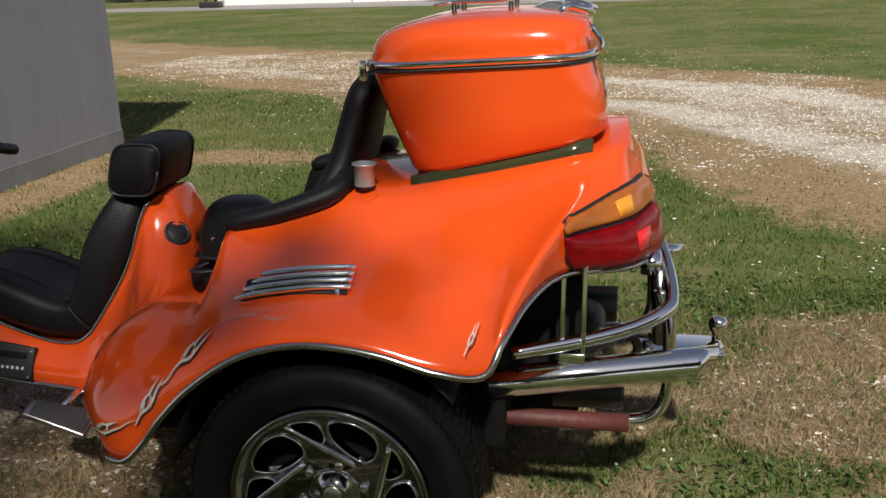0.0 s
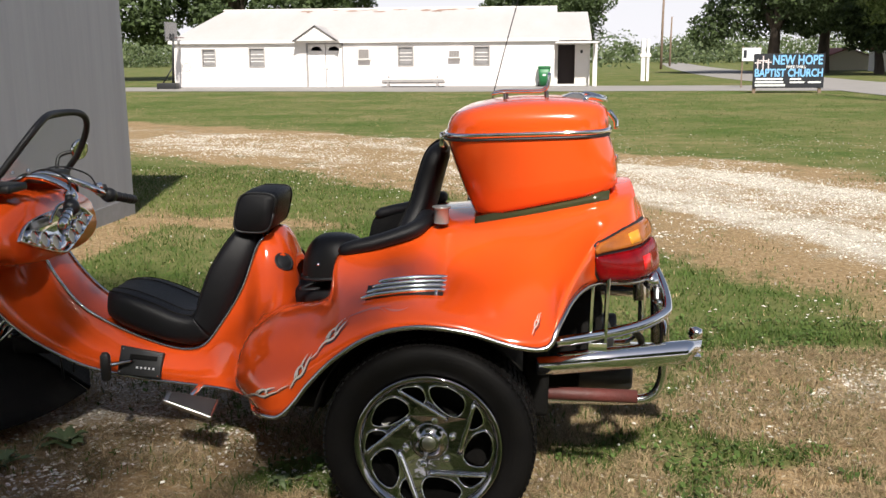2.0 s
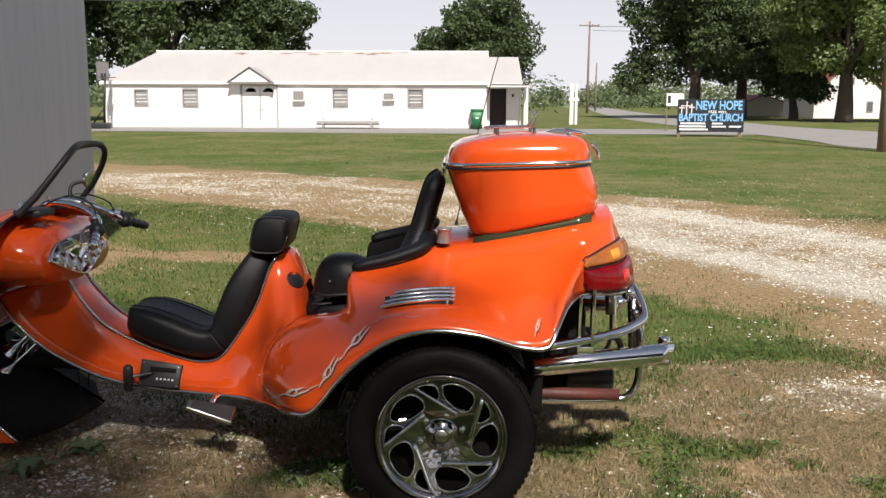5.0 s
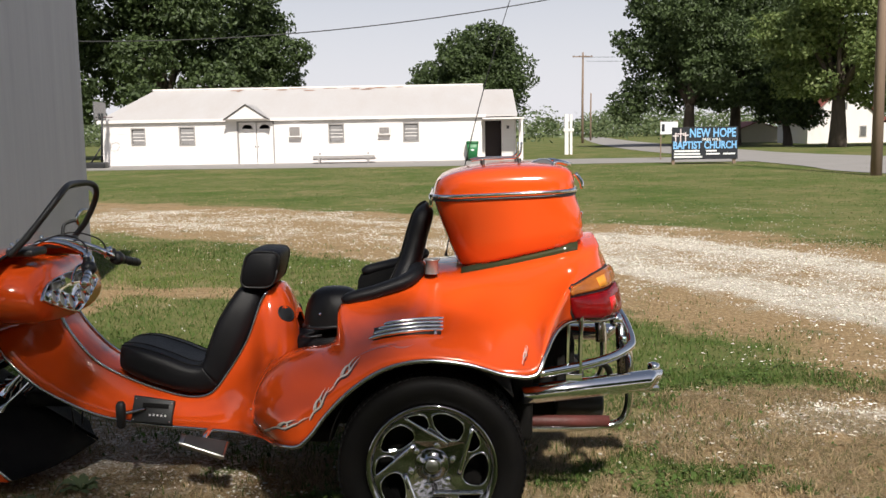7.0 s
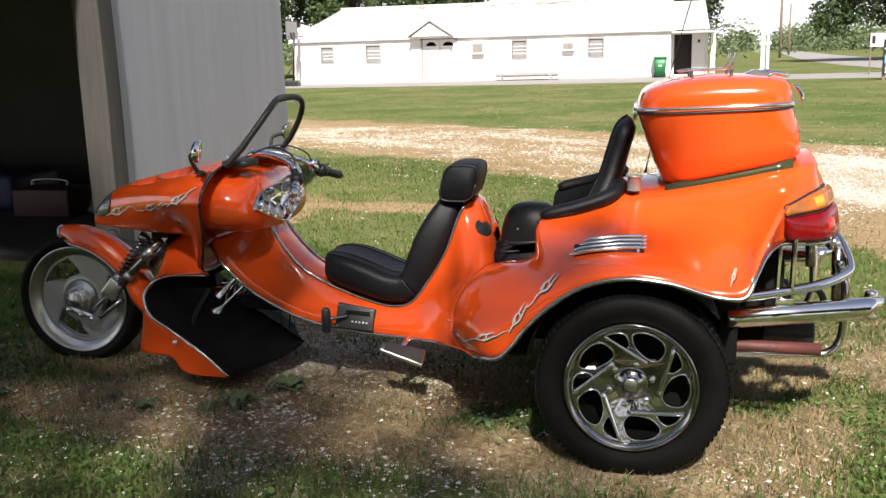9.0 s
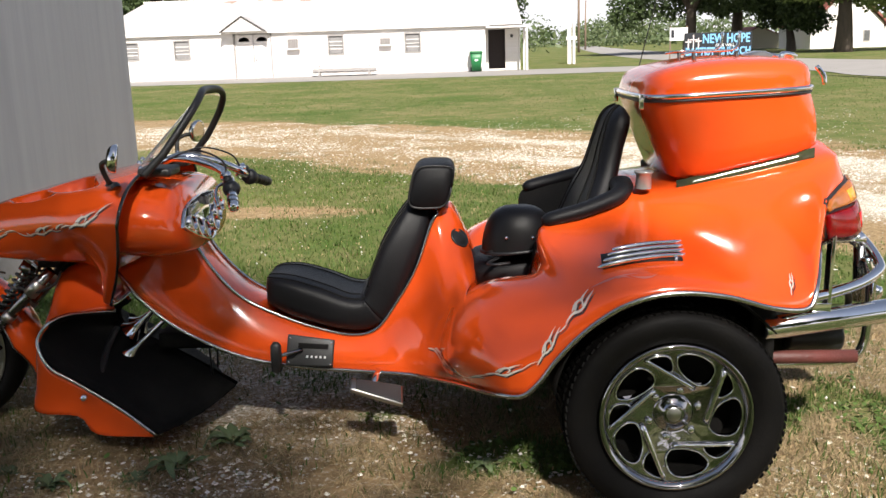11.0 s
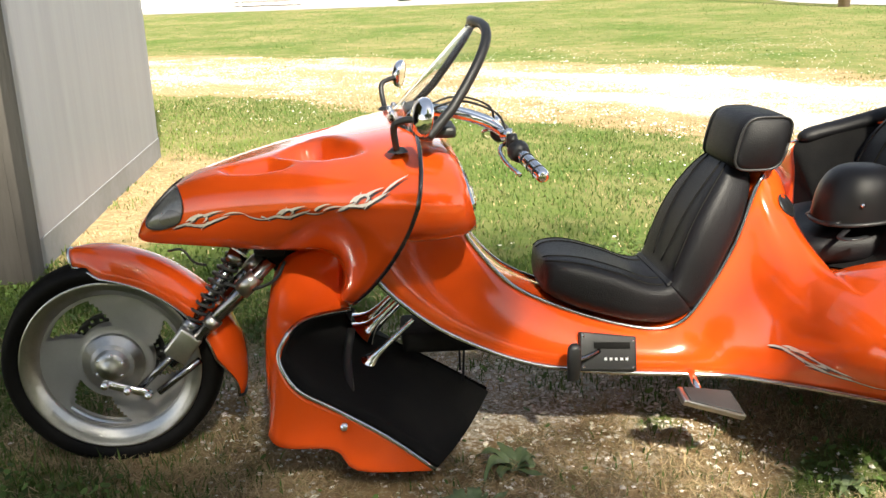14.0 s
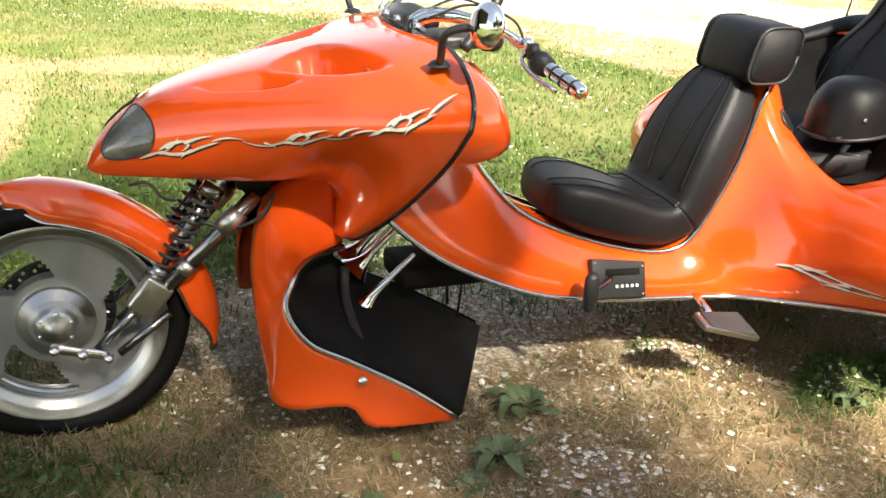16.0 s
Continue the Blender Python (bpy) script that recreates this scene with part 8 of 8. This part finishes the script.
def straw(count, x0, x1, y0, y1, seed):
    """Dead grass lying in a loose mat over the dry patches."""
    rng = np.random.default_rng(seed)
    x, y = rng.uniform(x0, x1, count), rng.uniform(y0, y1, count)
    d, g = dry_amount(x, y), gravel_amount(x, y)
    clump = patches(x, y, 0.16, seed + 1)
    keep = (~off_limits(x, y)) & (rng.random(count) < np.clip(0.12 + 0.95 * d - 0.5 * g, 0, 1)) & (clump > 0.36 + 0.25 * g)
    x, y, clump = x[keep], y[keep], clump[keep]
    n = len(x)
    a = rng.uniform(0, 2 * np.pi, n) + 0.8 * np.sin(3 * x + 2 * y)
    ln = rng.uniform(0.02, 0.085, n)
    w = rng.uniform(0.0005, 0.0011, n)
    up = height(x, y) + rng.uniform(0.001, 0.012, n) * (0.4 + clump)
    t = np.stack([np.cos(a), np.sin(a)], 1)
    q = np.stack([-t[:, 1], t[:, 0]], 1)
    s = q * w[:, None]
    base, rise = np.stack([x, y], 1), rng.uniform(-0.004, 0.02, n)
    mid = base + t * (ln * 0.5)[:, None] + q * (ln * rng.uniform(-0.2, 0.2, n))[:, None]
    v = np.empty((n, 5, 3))
    for k, (p, z) in enumerate(((base - s, up), (base + s, up), (mid + s, up + np.abs(rise)), (mid - s, up + np.abs(rise)), (base + t * ln[:, None], up + rise))):
        v[:, k, :2], v[:, k, 2] = p, z
    i = np.arange(n)[:, None] * 5
    f = np.concatenate([i + [0, 1, 2], i + [0, 2, 3], i + [3, 2, 4]])
    tone = rng.random((n, 1)) ** 1.3
    col = np.array([0.17, 0.12, 0.07]) * (1 - tone) + np.array([0.66, 0.51, 0.31]) * tone
    olive = rng.random(n) < 0.14
    col[olive] = np.array([0.16, 0.17, 0.06]) * rng.uniform(0.6, 1.3, (olive.sum(), 1))
    return stuff_mesh("straw", v.reshape(-1, 3), f, np.repeat(col, 5, axis=0), BLADES, "loose mat of dead tan grass", "grass")


straw(370000, -3.7, 2.4, 0.6, 3.9, 71)


def stones(count, x0, x1, y0, y1, lo, hi, seed, name, floor_=0.0):
    rng = np.random.default_rng(seed)
    x, y = rng.uniform(x0, x1, count), rng.uniform(y0, y1, count)
    g = gravel_amount(x, y) + floor_
    p = 0.6 * patches(x, y, 0.5, seed) + 0.4 * patches(x, y, 0.13, seed + 5)
    burnt = (x < -0.6) & (y > 4.6) & (y < 8.4)
    keep = (~off_limits(x, y)) & ~burnt & (rng.random(count) < smooth01(0.02, 0.2, g) * np.clip(0.1 + dry_amount(x, y) + 2 * (g - floor_), 0, 1) * np.clip((g * 1.3 + 2.6 * (p - 0.53)), 0, 1) ** 1.3)
    x, y = x[keep], y[keep]
    n = len(x)
    s = lo + (hi - lo) * rng.random(n) ** 2.2
    octa = np.array([[1, 0, 0], [0, 1, 0], [-1, 0, 0], [0, -1, 0], [0, 0, 1], [0, 0, -0.6]], float)
    jit = 1 + rng.uniform(-0.35, 0.35, (n, 6, 3))
    a = rng.uniform(0, 2 * np.pi, n)
    v = octa[None] * jit * s[:, None, None] * np.array([1, 0.75, 0.42])
    c, q = np.cos(a)[:, None], np.sin(a)[:, None]
    vx, vy = v[..., 0] * c - v[..., 1] * q, v[..., 0] * q + v[..., 1] * c
    v = np.stack([vx + x[:, None], vy + y[:, None], v[..., 2] + height(x, y)[:, None] + 0.25 * s[:, None] + 0.004], -1).reshape(-1, 3)
    tri = np.array([[0, 1, 4], [1, 2, 4], [2, 3, 4], [3, 0, 4], [1, 0, 5], [2, 1, 5], [3, 2, 5], [0, 3, 5]])
    f = (np.arange(n)[:, None, None] * 6 + tri[None]).reshape(-1, 3)
    col = np.array([0.84, 0.785, 0.69]) * rng.uniform(0.5, 1.1, (n, 1)) + rng.uniform(-0.03, 0.03, (n, 3))
    return stuff_mesh(name, v, f, np.repeat(np.clip(col, 0.05, 0.88), 6, axis=0), STONE, "pale limestone gravel chips", "gravel", True)


STONE = bpy.data.materials.new("limestone_chip")
STONE.use_nodes = True
_p = STONE.node_tree.nodes["Principled BSDF"]
_p.inputs["Roughness"].default_value = 0.9
_a = STONE.node_tree.nodes.new("ShaderNodeAttribute")
_a.attribute_name = "tint"
STONE.node_tree.links.new(_a.outputs["Color"], _p.inputs["Base Color"])
stones(110000, -4.5, 3.2, 0.2, 4.6, 0.003, 0.014, 41, "gravel_near", 0.15)
stones(170000, -7.5, 6.5, 4.5, 17.5, 0.005, 0.017, 42, "gravel_drive", 0.22)


def ground_leaves():
    """Small round leaves of clover and plantain in the green patches near the trike."""
    rng = np.random.default_rng(61)
    n = 60000
    x, y = rng.uniform(-4.6, 3.2, n), rng.uniform(0.0, 4.4, n)
    d, g = dry_amount(x, y), gravel_amount(x, y)
    keep = (rng.random(n) < smooth01(-4.6, -3.6, x) * smooth01(3.2, 2.2, x) * smooth01(0.0, 1.0, y)) & (rng.random(n) < np.clip(0.95 - 1.05 * d - 1.2 * g, 0.03, 1)) & (patches(x, y, 0.22, 62) > 0.44) & ~off_limits(x, y)
    x, y = x[keep], y[keep]
    n = len(x)
    s = rng.uniform(0.005, 0.014, n)
    a = rng.uniform(0, 2 * np.pi, n)
    tilt = rng.uniform(-0.7, 0.7, (n, 2))
    ring = np.array([[1.0, 0], [0.45, 0.62], [-0.55, 0.55], [-0.9, 0], [-0.55, -0.55], [0.45, -0.62]])
    c, q = np.cos(a)[:, None], np.sin(a)[:, None]
    px_, py_ = ring[:, 0] * c - ring[:, 1] * q, ring[:, 0] * q + ring[:, 1] * c
    pz_ = px_ * tilt[:, :1] + py_ * tilt[:, 1:]
    v = np.stack([x[:, None] + s[:, None] * px_, y[:, None] + s[:, None] * py_, (height(x, y) + rng.uniform(0.012, 0.035, n))[:, None] + s[:, None] * pz_], -1).reshape(-1, 3)
    f = np.arange(n * 6).reshape(-1, 6)
    col = np.array([0.075, 0.125, 0.032]) * rng.uniform(0.5, 1.7, (n, 1)) + rng.uniform(0, 0.02, (n, 1)) * np.array([1, 0.9, 0.3])
    stuff_mesh("clover_leaves", v, f, np.repeat(col, 6, axis=0), BLADES, "small round clover leaves between the grass", "clover")


ground_leaves()


def clover():
    rng = np.random.default_rng(51)
    n = 2100
    x, y = rng.uniform(-4.2, 9, n), 0.3 + 15 * rng.random(n) ** 1.2
    d, g = dry_amount(x, y), gravel_amount(x, y)
    keep = (d < 0.45) & (g < 0.3) & (patches(x, y, 1.3, 52) > 0.56) & ~off_limits(x, y)
    x, y = x[keep], y[keep]
    n = len(x)
    s = rng.uniform(0.0045, 0.008, n)
    octa = np.array([[1, 0, 0], [0, 1, 0], [-1, 0, 0], [0, -1, 0], [0, 0, 1], [0, 0, -1]], float)
    v = octa[None] * s[:, None, None] * (1 + rng.uniform(-0.2, 0.2, (n, 6, 3)))
    v += np.stack([x, y, height(x, y) + rng.uniform(0.03, 0.06, n)], 1)[:, None]
    tri = np.array([[0, 1, 4], [1, 2, 4], [2, 3, 4], [3, 0, 4], [1, 0, 5], [2, 1, 5], [3, 2, 5], [0, 3, 5]])
    f = (np.arange(n)[:, None, None] * 6 + tri[None]).reshape(-1, 3)
    stuff_mesh("clover_flowers", v.reshape(-1, 3), f, np.tile([[0.60, 0.59, 0.53]], (n * 6, 1)), STONE, "small white clover heads in the lawn", "clover")


clover()


# ---- broad-leaved weeds ----
def weed_plant():
    w = thing("weed", (0, 0, 0), "low rosette of broad green weed leaves", "weed", "weeds in the dry grass")
    rng = random.Random(3)
    leaf_m = mat("weed_leaf", (0.105, 0.145, 0.062), 0.55, vary=0.6, scale=20, dark=(0.06, 0.09, 0.035), bump=0.3, bump_scale=90)
    for k in range(11):
        a = 2.4 * k + rng.uniform(-0.5, 0.5)
        ln, wd = rng.uniform(0.05, 0.12), rng.uniform(0.013, 0.024)
        flop, twist, lift = rng.uniform(0.5, 1.1), rng.uniform(-0.5, 0.5), rng.uniform(0.015, 0.045)
        bm = bmesh.new()
        rows = []
        for t in np.linspace(0, 1, 9):
            r = 0.008 + ln * t
            b = a + twist * t * t
            hw = wd * (0.10 * (1 - t) + 0.9 * math.sin(math.pi * min(1, 0.04 + 0.95 * t ** 0.85)) * (1 + 0.12 * math.sin(31 * t)))
            z = 0.010 + lift * math.sin(math.pi * min(1, flop * t * 0.95))
            rows.append([(r * math.cos(b) - q * hw * math.sin(b), r * math.sin(b) + q * hw * math.cos(b), max(0.005, z + 0.010 * abs(q) * (1 - t) + 0.005 * math.sin(11 * t + 5 * q + k) * abs(q))) for q in (-1, -0.5, 0, 0.5, 1)])
        grid(bm, np.array(rows))
        part("leaf", bm, leaf_m, w)
    return w


weed = weed_plant()
rng = random.Random(12)
spots = [(-1.90, 2.22, 1.0), (-2.05, 2.03, 0.95), (-2.42, 1.90, 0.75), (-2.15, 1.93, 0.55), (-1.02, 2.02, 0.6), (-2.60, 2.0, 0.5), (-3.1, 1.9, 0.6), (-3.5, 2.4, 0.8), (-3.35, 3.1, 0.8), (1.15, 2.15, 0.5)]
for n_, (x, y, k) in enumerate(spots):
    m = pose(x, y, float(height(x, y)) - 0.004, 0, 0, rng.uniform(0, 360)) @ Matrix.Scale(k, 4)
    if n_ == 0:
        weed.matrix_world = m
    else:
        c = copy_thing(weed, pose(x, y, float(height(x, y)) - 0.004, 0, 0, rng.uniform(0, 360)))
        c.scale = (k, k, k)
